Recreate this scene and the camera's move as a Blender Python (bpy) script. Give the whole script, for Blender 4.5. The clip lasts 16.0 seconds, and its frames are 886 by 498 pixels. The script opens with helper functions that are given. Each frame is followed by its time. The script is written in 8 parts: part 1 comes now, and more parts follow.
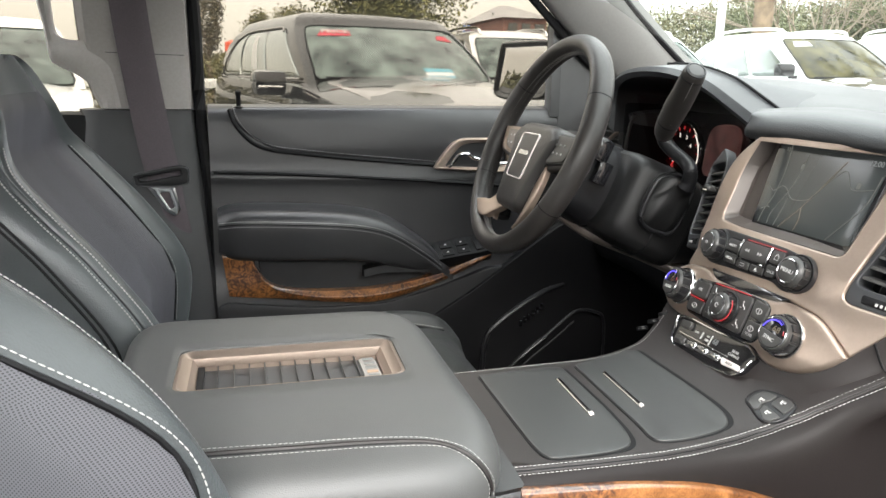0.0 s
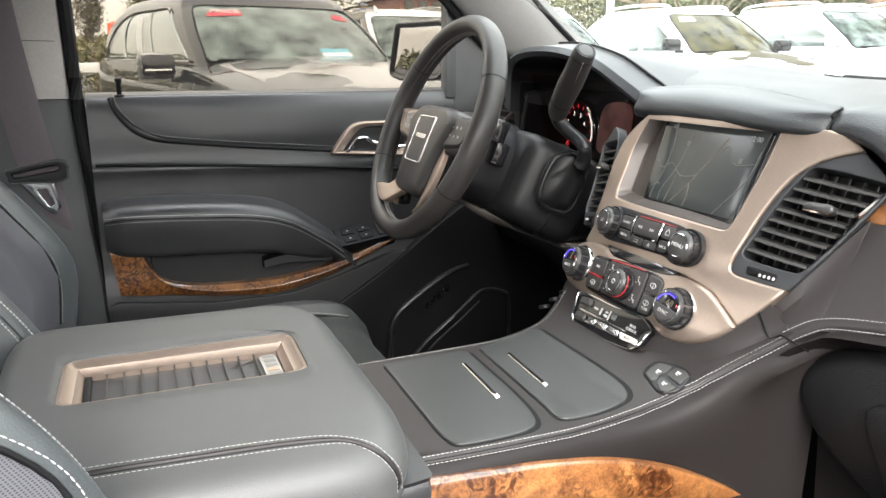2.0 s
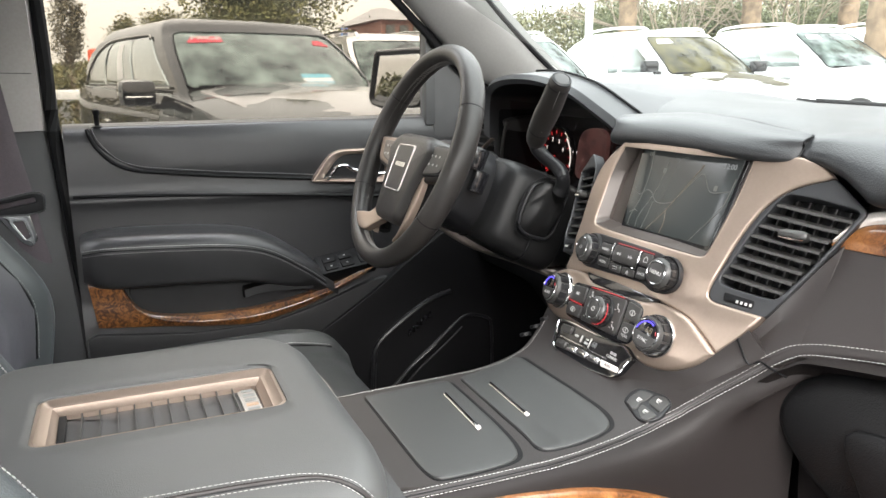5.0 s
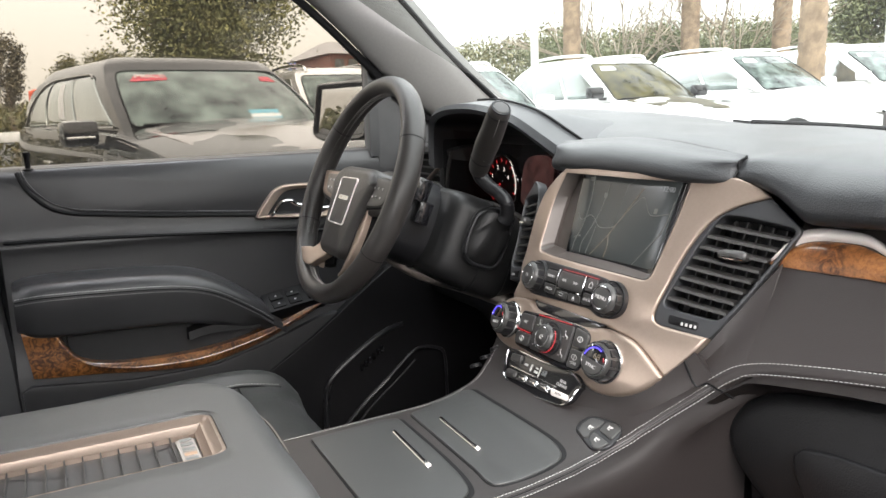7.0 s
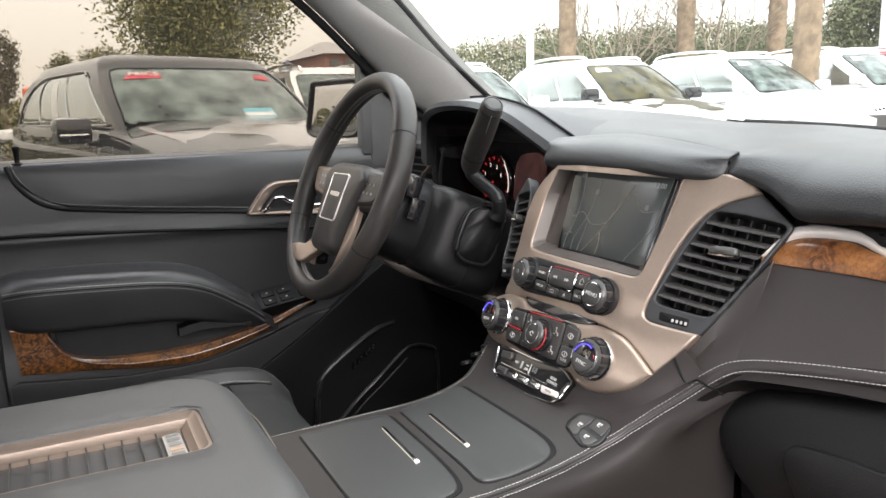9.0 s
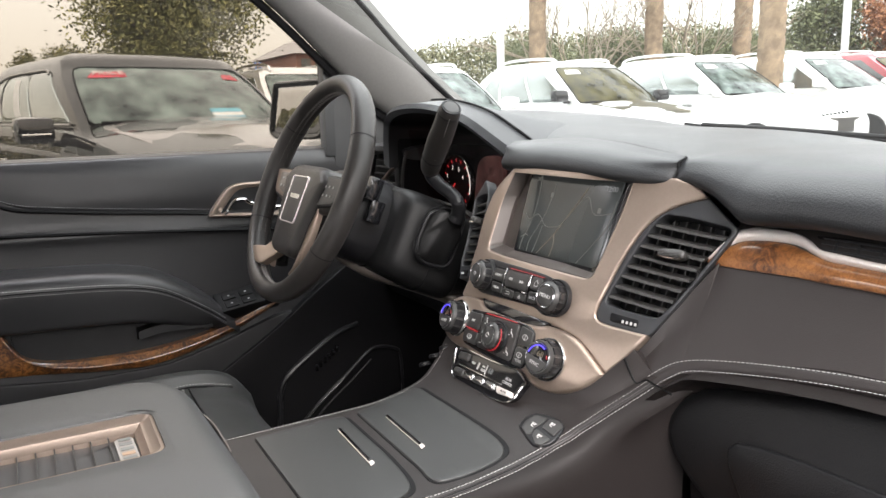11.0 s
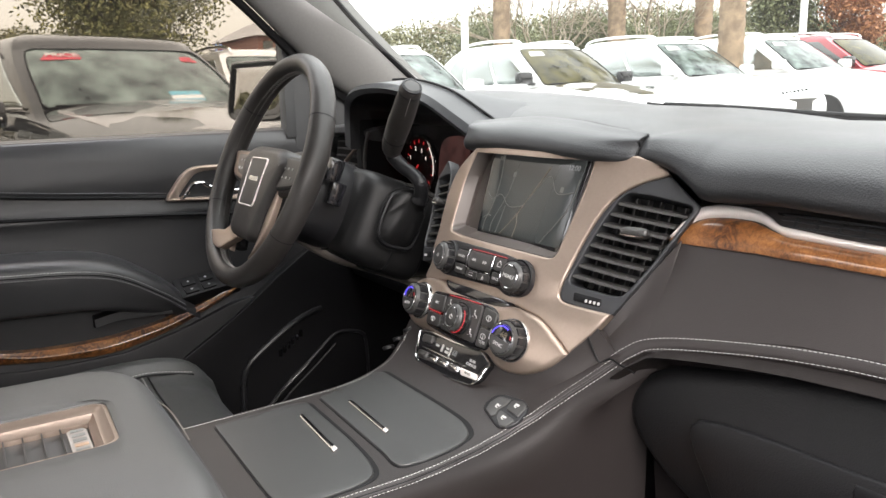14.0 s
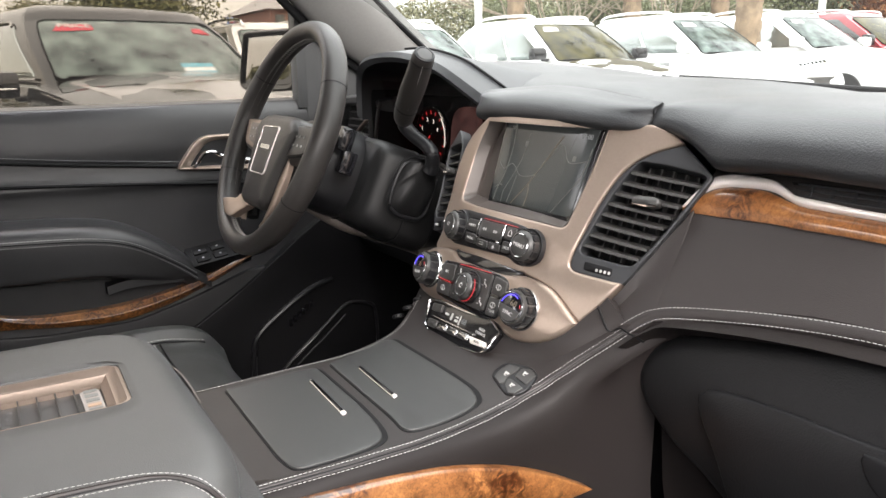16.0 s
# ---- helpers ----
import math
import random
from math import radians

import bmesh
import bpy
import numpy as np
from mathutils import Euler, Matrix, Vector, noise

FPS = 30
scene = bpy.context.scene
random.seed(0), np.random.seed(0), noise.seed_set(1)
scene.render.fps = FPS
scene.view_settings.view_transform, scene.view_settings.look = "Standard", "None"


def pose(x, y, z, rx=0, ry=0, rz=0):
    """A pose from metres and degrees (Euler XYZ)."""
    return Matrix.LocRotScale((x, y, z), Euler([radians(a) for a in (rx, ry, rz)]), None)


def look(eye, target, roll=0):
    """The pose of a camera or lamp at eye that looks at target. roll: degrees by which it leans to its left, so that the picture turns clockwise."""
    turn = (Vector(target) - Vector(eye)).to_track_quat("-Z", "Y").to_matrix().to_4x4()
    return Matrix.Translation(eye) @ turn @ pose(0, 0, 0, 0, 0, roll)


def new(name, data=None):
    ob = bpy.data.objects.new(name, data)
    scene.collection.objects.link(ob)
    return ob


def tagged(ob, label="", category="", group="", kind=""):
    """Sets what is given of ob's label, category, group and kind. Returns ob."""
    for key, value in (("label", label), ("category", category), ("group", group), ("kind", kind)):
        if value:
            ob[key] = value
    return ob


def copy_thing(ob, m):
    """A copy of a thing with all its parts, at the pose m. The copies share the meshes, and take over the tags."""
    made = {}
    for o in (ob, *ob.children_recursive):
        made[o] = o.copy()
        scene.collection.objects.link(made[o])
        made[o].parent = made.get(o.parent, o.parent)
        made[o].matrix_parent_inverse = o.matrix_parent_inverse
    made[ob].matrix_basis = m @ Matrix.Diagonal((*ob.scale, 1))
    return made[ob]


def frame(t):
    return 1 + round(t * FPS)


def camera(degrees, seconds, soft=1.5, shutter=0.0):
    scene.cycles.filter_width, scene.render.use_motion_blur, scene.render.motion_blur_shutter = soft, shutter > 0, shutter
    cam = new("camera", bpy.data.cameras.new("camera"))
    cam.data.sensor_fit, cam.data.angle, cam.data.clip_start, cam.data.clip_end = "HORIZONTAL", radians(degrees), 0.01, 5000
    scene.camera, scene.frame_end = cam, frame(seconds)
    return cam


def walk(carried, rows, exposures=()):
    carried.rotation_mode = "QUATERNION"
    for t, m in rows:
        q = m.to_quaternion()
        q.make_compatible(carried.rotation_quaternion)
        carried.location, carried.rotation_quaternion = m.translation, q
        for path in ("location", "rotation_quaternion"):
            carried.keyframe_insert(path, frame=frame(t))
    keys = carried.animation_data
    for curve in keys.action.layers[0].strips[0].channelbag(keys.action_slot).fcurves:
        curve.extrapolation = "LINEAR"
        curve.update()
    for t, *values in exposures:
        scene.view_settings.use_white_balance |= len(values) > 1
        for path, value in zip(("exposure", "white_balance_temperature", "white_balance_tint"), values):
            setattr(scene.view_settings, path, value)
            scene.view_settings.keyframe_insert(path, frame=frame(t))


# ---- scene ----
cam = camera(61.1, 16.0)
METRES, EYE, TILT, LEAN, TURN = 8.0, 1.5, 0.0, 0.0, 0.0
PATH = [
    (0, (0.712, 0.166, 1.385), (-1.167, 0.681, 0.932), 1.0),
    (0.5, (0.7, 0.163, 1.387), (-1.126, 0.809, 0.888), 0.4),
    (1, (0.701, 0.173, 1.385), (-1.104, 0.863, 0.87), -0.0),
    (1.5, (0.7, 0.177, 1.386), (-1.092, 0.898, 0.87), 0.2),
    (2, (0.701, 0.179, 1.391), (-1.086, 0.923, 0.888), 0.1),
    (2.5, (0.702, 0.177, 1.393), (-1.083, 0.931, 0.897), -0.0),
    (3, (0.697, 0.178, 1.387), (-1.088, 0.93, 0.887), 0.2),
    (3.5, (0.697, 0.184, 1.388), (-1.088, 0.935, 0.888), 0.5),
    (4, (0.7, 0.185, 1.392), (-1.088, 0.938, 0.907), 0.3),
    (6.5, (0.701, 0.192, 1.407), (-1.056, 1.068, 1.023), -1.8),
    (7, (0.694, 0.206, 1.4), (-1.053, 1.106, 1.028), -2.0),
    (7.5, (0.693, 0.211, 1.39), (-1.049, 1.118, 1.008), -1.5),
    (8, (0.69, 0.208, 1.392), (-1.052, 1.115, 1.014), -1.3),
    (8.5, (0.689, 0.21, 1.393), (-1.057, 1.111, 1.019), -1.3),
    (9, (0.693, 0.212, 1.393), (-1.047, 1.124, 1.023), -1.6),
    (9.2, (0.696, 0.215, 1.398), (-1.035, 1.143, 1.024), -1.9),
    (11.5, (0.708, 0.225, 1.394), (-0.992, 1.211, 1.021), -1.2),
    (12, (0.705, 0.227, 1.392), (-0.986, 1.226, 1.013), -1.4),
    (12.5, (0.705, 0.24, 1.399), (-0.969, 1.271, 1.029), -2.0),
    (13, (0.703, 0.24, 1.398), (-0.958, 1.288, 1.02), -2.0),
    (13.5, (0.701, 0.238, 1.395), (-0.953, 1.29, 0.995), -1.8),
    (14, (0.7, 0.236, 1.391), (-0.952, 1.284, 0.975), -1.5),
    (14.5, (0.697, 0.235, 1.388), (-0.957, 1.276, 0.961), -1.2),
    (15, (0.698, 0.236, 1.385), (-0.954, 1.27, 0.938), -1.2),
    (15.5, (0.7, 0.236, 1.383), (-0.954, 1.258, 0.916), -1.1),
    (16, (0.701, 0.235, 1.381), (-0.955, 1.251, 0.906), -1.0),
]
walk(cam, [(t, look(eye, target, roll)) for t, eye, target, roll in PATH], [(0, 2.76, 6350, 9), (1.5, 2.97, 6350, 10), (4, 2.99, 6350, 10), (7, 2.67, 6350, 12), (12, 2.51, 6450, 14), (16, 2.61, 6500, 14)])

from mathutils.bvhtree import BVHTree

# ---- world, sun, exposure ----
world = bpy.data.worlds.new("overcast_sky")
scene.world = world
world.use_nodes = True
wn = world.node_tree.nodes
sky = wn.new("ShaderNodeTexSky")
sky.sky_type, sky.sun_disc = "NISHITA", False
sky.sun_elevation, sky.sun_rotation = radians(36), radians(109)
sky.air_density, sky.dust_density, sky.ozone_density = 1.2, 4.0, 1.0
soft_sky = wn.new("ShaderNodeMixRGB")
soft_sky.inputs["Fac"].default_value = 0.85
# cloud cover: dimmer and warmer towards the horizon, brightest overhead
co_sky, sep, cloud = (wn.new("ShaderNode" + k) for k in ("TexCoord", "SeparateXYZ", "ValToRGB"))
cloud.color_ramp.elements[0].position, cloud.color_ramp.elements[0].color = 0.0, (0.33, 0.315, 0.29, 1)
cloud.color_ramp.elements[1].position, cloud.color_ramp.elements[1].color = 0.9, (1.0, 1.0, 1.0, 1)
bright = wn.new("ShaderNodeMixRGB")
bright.blend_type = "MULTIPLY"
bright.inputs["Fac"].default_value = 1.0
bright.inputs["Color2"].default_value = (19, 19.2, 19.4, 1)
for a, b in ((co_sky.outputs["Generated"], sep.inputs[0]), (sep.outputs["Z"], cloud.inputs["Fac"]), (cloud.outputs["Color"], bright.inputs["Color1"]), (bright.outputs[0], soft_sky.inputs["Color2"])):
    world.node_tree.links.new(a, b)
world.node_tree.links.new(sky.outputs[0], soft_sky.inputs["Color1"])
world.node_tree.links.new(soft_sky.outputs[0], wn["Background"].inputs["Color"])
wn["Background"].inputs["Strength"].default_value = 0.16
sun = new("sun", bpy.data.lights.new("sun", "SUN"))
sun.data.energy, sun.data.angle, sun.data.color = 0.8, radians(30), (1.0, 0.95, 0.89)
sun.matrix_world = look((7, -2.4, 5.4), (0, 0, 0))


# ---- materials ----
def mat(name, colour, rough=0.5, metal=0.0, coat=0.0, vary=0.0, scale=40.0, bump=0.0, bump_scale=900.0, coat_rough=0.05, spec=0.5, grain="noise", colour2=None):
    """A surface with colour variation at a broad scale and relief at a fine one."""
    m = bpy.data.materials.new(name)
    m.use_nodes = True
    nt = m.node_tree
    p = nt.nodes["Principled BSDF"]
    p.inputs["Base Color"].default_value = (*colour, 1)
    p.inputs["Roughness"].default_value, p.inputs["Metallic"].default_value = rough, metal
    p.inputs["Coat Weight"].default_value, p.inputs["Coat Roughness"].default_value = coat, coat_rough
    p.inputs["Specular IOR Level"].default_value = spec
    co = nt.nodes.new("ShaderNodeTexCoord")
    if vary or colour2:
        n = nt.nodes.new("ShaderNodeTexNoise")
        n.inputs["Scale"].default_value, n.inputs["Detail"].default_value = scale, 5
        nt.links.new(co.outputs["Object"], n.inputs["Vector"])
        ramp = nt.nodes.new("ShaderNodeValToRGB")
        ramp.color_ramp.elements[0].position, ramp.color_ramp.elements[1].position = 0.3, 0.7
        a = [c * (1 - vary) for c in colour]
        b = colour2 or [min(1, c * (1 + vary)) for c in colour]
        ramp.color_ramp.elements[0].color, ramp.color_ramp.elements[1].color = (*a, 1), (*b, 1)
        nt.links.new(n.outputs["Fac"], ramp.inputs["Fac"])
        nt.links.new(ramp.outputs["Color"], p.inputs["Base Color"])
        r = nt.nodes.new("ShaderNodeMapRange")
        r.inputs["To Min"].default_value, r.inputs["To Max"].default_value = max(0.02, rough - 0.08), min(1, rough + 0.1)
        nt.links.new(n.outputs["Fac"], r.inputs["Value"])
        nt.links.new(r.outputs["Result"], p.inputs["Roughness"])
    if bump:
        if grain == "cells":
            g = nt.nodes.new("ShaderNodeTexVoronoi")
            g.inputs["Scale"].default_value = bump_scale
            out = g.outputs["Distance"]
        else:
            g = nt.nodes.new("ShaderNodeTexNoise")
            g.inputs["Scale"].default_value, g.inputs["Detail"].default_value = bump_scale, 3
            out = g.outputs["Fac"]
        nt.links.new(co.outputs["Object"], g.inputs["Vector"])
        bp = nt.nodes.new("ShaderNodeBump")
        bp.inputs["Strength"].default_value, bp.inputs["Distance"].default_value = bump, 0.0006
        nt.links.new(out, bp.inputs["Height"])
        nt.links.new(bp.outputs["Normal"], p.inputs["Normal"])
    return m


def burl(name, figure=1.0, dark=0.0, cover=0.45):
    """Varnished burl veneer: golden brown ground with clustered dark eyes and cloudy figure under a clear coat."""
    m = mat(name, (0.3, 0.14, 0.04), 0.35, coat=1.0, coat_rough=0.03)
    nt = m.node_tree
    p = nt.nodes["Principled BSDF"]
    co = nt.nodes.new("ShaderNodeTexCoord")

    def noise(scale, detail, twist):
        n = nt.nodes.new("ShaderNodeTexNoise")
        n.inputs["Scale"].default_value, n.inputs["Detail"].default_value, n.inputs["Distortion"].default_value = scale * figure, detail, twist
        nt.links.new(co.outputs["Object"], n.inputs["Vector"])
        return n.outputs["Fac"]

    def ramp(fac, a, b, ca, cb):
        r = nt.nodes.new("ShaderNodeValToRGB")
        r.color_ramp.elements[0].position, r.color_ramp.elements[0].color = a, (*ca, 1)
        r.color_ramp.elements[1].position, r.color_ramp.elements[1].color = b, (*cb, 1)
        nt.links.new(fac, r.inputs["Fac"])
        return r.outputs["Color"]

    def mix(kind, fac, a, b):
        x = nt.nodes.new("ShaderNodeMixRGB")
        x.blend_type = kind
        if isinstance(fac, float):
            x.inputs["Fac"].default_value = fac
        else:
            nt.links.new(fac, x.inputs["Fac"])
        nt.links.new(a, x.inputs["Color1"])
        nt.links.new(b, x.inputs["Color2"])
        return x.outputs["Color"]

    ground = ramp(noise(22, 6, 1.5), 0.32, 0.68, (0.15 - dark, 0.058 - dark * 0.45, 0.018), (0.31 - dark, 0.138 - dark * 0.5, 0.046))
    fine = ramp(noise(210, 5, 1.5), 0.36, 0.6, (0.6, 0.52, 0.46), (1.0, 1.0, 1.0))
    ground = mix("MULTIPLY", 0.9, ground, fine)
    eyes = ramp(noise(70, 6, 1.8), 0.40, 0.60, (0.20, 0.13, 0.10), (1.0, 1.0, 1.0))
    eyed = mix("MULTIPLY", 1.0, ground, eyes)
    patch = ramp(noise(13, 3, 0.6), cover, cover + 0.11, (0.0, 0.0, 0.0), (1.0, 1.0, 1.0))
    nt.links.new(mix("MIX", patch, ground, eyed), p.inputs["Base Color"])
    return m


def thin_glass(name, tint, gloss=1.0, dust=0.03):
    """A pane: what lies behind shows through its tint, with a gloss that grows towards grazing views and a thin film of dust."""
    m = bpy.data.materials.new(name)
    m.use_nodes = True
    nt = m.node_tree
    nt.nodes.remove(nt.nodes["Principled BSDF"])
    tr, gl, mix, lw, pw, mr = (nt.nodes.new("ShaderNode" + k) for k in ("BsdfTransparent", "BsdfGlossy", "MixShader", "LayerWeight", "Math", "MapRange"))
    tr.inputs["Color"].default_value = (*tint, 1)
    gl.inputs["Roughness"].default_value = 0.01
    gl.inputs["Color"].default_value = (gloss, gloss, gloss, 1)
    lw.inputs["Blend"].default_value = 0.5
    pw.operation = "POWER"
    pw.inputs[1].default_value = 5.0
    mr.inputs["To Min"].default_value, mr.inputs["To Max"].default_value = 0.05, 0.9
    nt.links.new(lw.outputs["Facing"], pw.inputs[0])
    nt.links.new(pw.outputs[0], mr.inputs["Value"])
    nt.links.new(mr.outputs[0], mix.inputs["Fac"])
    nt.links.new(tr.outputs[0], mix.inputs[1])
    nt.links.new(gl.outputs[0], mix.inputs[2])
    film, veil = nt.nodes.new("ShaderNodeMixShader"), nt.nodes.new("ShaderNodeBsdfTranslucent")
    veil.inputs["Color"].default_value = (0.8, 0.77, 0.72, 1)
    film.inputs["Fac"].default_value = dust
    nt.links.new(mix.outputs[0], film.inputs[1])
    nt.links.new(veil.outputs[0], film.inputs[2])
    nt.links.new(film.outputs[0], nt.nodes["Material Output"].inputs["Surface"])
    return m


def glow(name, colour, strength, mottle=0):
    m = bpy.data.materials.new(name)
    m.use_nodes = True
    p = m.node_tree.nodes["Principled BSDF"]
    p.inputs["Base Color"].default_value = (0.01, 0.01, 0.01, 1)
    p.inputs["Emission Color"].default_value, p.inputs["Emission Strength"].default_value = (*colour, 1), strength
    if mottle:
        nt = m.node_tree
        co, n, ramp = (nt.nodes.new("ShaderNode" + k) for k in ("TexCoord", "TexNoise", "ValToRGB"))
        n.inputs["Scale"].default_value, n.inputs["Detail"].default_value = mottle, 4
        ramp.color_ramp.elements[0].position, ramp.color_ramp.elements[0].color = 0.35, (*[c * 0.35 for c in colour], 1)
        ramp.color_ramp.elements[1].position, ramp.color_ramp.elements[1].color = 0.65, (*colour, 1)
        for a, b in ((co.outputs["Object"], n.inputs["Vector"]), (n.outputs["Fac"], ramp.inputs["Fac"]), (ramp.outputs[0], p.inputs["Emission Color"])):
            nt.links.new(a, b)
    return m


LEATHER = mat("black_leather", (0.019, 0.019, 0.020), 0.34, vary=0.12, scale=9, bump=0.25, bump_scale=800, grain="cells", spec=0.6)
CUSHION = mat("seat_cushion_leather", (0.042, 0.044, 0.043), 0.32, vary=0.15, scale=7, bump=0.3, bump_scale=700, grain="cells", spec=0.55)
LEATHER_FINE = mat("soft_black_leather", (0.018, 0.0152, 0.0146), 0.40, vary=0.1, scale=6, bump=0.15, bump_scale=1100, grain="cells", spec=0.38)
# Soft leather darkened, with shade of flank and under-hem in the colour.
SHADED_SKIN = mat("matt_shaded_leather", (0.0115, 0.0094, 0.009), 0.52, vary=0.1, scale=6, bump=0.2, bump_scale=1000, grain="cells", spec=0.18)
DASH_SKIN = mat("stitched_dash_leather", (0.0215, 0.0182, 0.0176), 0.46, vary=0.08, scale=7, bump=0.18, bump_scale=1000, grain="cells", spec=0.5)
# Paler than the console leather: light on the lid is in the colour.
LID_SKIN = mat("lit_armrest_leather", (0.062, 0.063, 0.062), 0.45, vary=0.1, scale=6, bump=0.22, bump_scale=900, grain="cells", spec=0.45)
DOOR_SKIN = mat("matt_black_door_skin", (0.023, 0.0235, 0.0232), 0.42, vary=0.06, scale=5, bump=0.12, bump_scale=1300, grain="cells", spec=0.55)
SEAT = mat("seat_leather", (0.056, 0.062, 0.064), 0.30, vary=0.12, scale=9, bump=0.35, bump_scale=520, grain="cells")
WHEEL_SKIN = mat("wheel_leather", (0.024, 0.0215, 0.020), 0.38, vary=0.12, scale=20, bump=0.2, bump_scale=900, grain="cells", spec=0.42)
LEATHER_DARK = mat("dark_column_leather", (0.009, 0.009, 0.0092), 0.40, vary=0.12, scale=9, bump=0.3, bump_scale=800, grain="cells", spec=0.25)
KEY = mat("charcoal_key_plastic", (0.03, 0.029, 0.028), 0.4, vary=0.06, scale=60)
PERF = mat("perforated_seat_leather", (0.045, 0.047, 0.05), 0.45, spec=0.4)
_nt = PERF.node_tree
_co, _vo, _ra = (_nt.nodes.new("ShaderNode" + k) for k in ("TexCoord", "TexVoronoi", "ValToRGB"))
_vo.inputs["Scale"].default_value, _vo.inputs["Randomness"].default_value = 540, 0.0
_ra.color_ramp.elements[0].position, _ra.color_ramp.elements[0].color = 0.24, (0.02, 0.02, 0.022, 1)
_ra.color_ramp.elements[1].position, _ra.color_ramp.elements[1].color = 0.34, (0.085, 0.084, 0.094, 1)
_nt.links.new(_co.outputs["UV"], _vo.inputs["Vector"])
_nt.links.new(_vo.outputs["Distance"], _ra.inputs["Fac"])
_nt.links.new(_ra.outputs["Color"], _nt.nodes["Principled BSDF"].inputs["Base Color"])
PAD = mat("grained_dash_vinyl", (0.014, 0.015, 0.0165), 0.40, vary=0.06, scale=7, bump=0.35, bump_scale=620, grain="cells", spec=0.60)
SATIN = mat("satin_black_plastic", (0.010, 0.010, 0.011), 0.34, vary=0.1, scale=30, bump=0.1, bump_scale=1500, spec=0.3)
HARD = mat("hard_grained_door_plastic", (0.020, 0.020, 0.021), 0.45, vary=0.1, scale=30, bump=0.15, bump_scale=1300, spec=0.3)
DULL = mat("dull_black_plastic", (0.005, 0.005, 0.0055), 0.5, vary=0.12, scale=20, bump=0.15, bump_scale=1200, spec=0.18)
GLOSS = mat("gloss_black_plastic", (0.008, 0.008, 0.009), 0.12, coat=0.6)
CHAMP = mat("champagne_metallic_trim", (0.325, 0.258, 0.212), 0.36, metal=0.75, vary=0.04, scale=300, bump=0.04, bump_scale=2500)
RECESS = mat("dark_satin_recess", (0.075, 0.064, 0.058), 0.32, metal=0.35)
VENT_SKIN = mat("grey_black_vent_plastic", (0.022, 0.023, 0.025), 0.4, vary=0.08, scale=30, bump=0.1, bump_scale=1500, spec=0.4)
PAD_GREY = mat("warm_grey_button_pad", (0.16, 0.14, 0.125), 0.4, metal=0.3)
GUNMETAL = mat("dark_satin_metal", (0.22, 0.21, 0.2), 0.28, metal=0.9)
CHROME = mat("bright_chrome", (0.72, 0.72, 0.72), 0.08, metal=1.0)
THREAD_DIM = mat("dull_grey_thread", (0.16, 0.16, 0.155), 0.7)
THREAD = mat("pale_grey_thread", (0.36, 0.355, 0.345), 0.85)
WOOD = burl("burl_wood")
WOOD_DARK = burl("burl_wood_door", 1.2, -0.03, 0.38)
# Same pillar fabric, darkened for the shade on the windshield pillar.
A_PILLAR = mat("shaded_pillar_fabric", (0.17, 0.168, 0.162), 0.85, vary=0.05, scale=200, bump=0.3, bump_scale=1800)
CHARCOAL = mat("charcoal_pillar_plastic", (0.04, 0.041, 0.042), 0.5, vary=0.08, scale=30, bump=0.12, bump_scale=1300)
# Pad vinyl again, darkened for shade that falls over the glove box.
GLOVE = mat("shaded_grained_glove_vinyl", (0.005, 0.005, 0.0055), 0.42, vary=0.08, scale=8, bump=0.35, bump_scale=650, grain="cells", spec=0.28)
PILLAR = mat("warm_grey_pillar_fabric", (0.36, 0.34, 0.32), 0.9, vary=0.05, scale=200, bump=0.3, bump_scale=1800)
BELT = mat("dark_grey_belt_webbing", (0.085, 0.07, 0.078), 0.75, vary=0.15, scale=500, bump=0.4, bump_scale=1500)
CARPET = mat("black_carpet", (0.004, 0.004, 0.004), 0.95, vary=0.3, scale=300, bump=0.8, bump_scale=900, spec=0.05)
MARK = mat("pale_print", (0.36, 0.36, 0.35), 0.6)
LCD = mat("dim_navigation_screen", (0.018, 0.021, 0.021), 0.16, spec=0.5)
LCD.node_tree.nodes["Principled BSDF"].inputs["Emission Color"].default_value = (0.5, 0.53, 0.5, 1)
LCD.node_tree.nodes["Principled BSDF"].inputs["Emission Strength"].default_value = 0.006
ROAD_LINE = glow("map_line", (0.5, 0.5, 0.42), 0.040)
ROAD_LINE_B = glow("map_line_orange", (0.55, 0.42, 0.25), 0.05)
SCREEN_TEXT = glow("screen_text", (0.6, 0.62, 0.6), 0.055)
RED_GLOW = glow("red_backlight", (1.0, 0.03, 0.04), 0.13)
DIAL_RED = glow("red_dial_light", (1.0, 0.05, 0.05), 0.13)
DIAL_WHITE = glow("pale_dial_light", (1.0, 0.93, 0.8), 0.22)
BLUE_GLOW = glow("blue_backlight", (0.12, 0.08, 1.0), 0.3)
WINDSHIELD = thin_glass("windshield_glass", (0.34, 0.355, 0.34), gloss=0.6, dust=0.004)
PRIVACY = thin_glass("privacy_glass", (0.3, 0.3, 0.3))
BEAD = mat("polished_champagne_bead", (0.80, 0.74, 0.70), 0.24, metal=0.35, coat=0.6)
SIDE_GLASS = thin_glass("tinted_side_glass", (0.40, 0.38, 0.345), gloss=0.2, dust=0.003)


# ---- shape helpers ----
def thing(name, label="", category="", group="", kind="", at=(0, 0, 0)):
    ob = new(name)
    ob.location = at
    ob.empty_display_size = 0.05
    return tagged(ob, label, category, group, kind)


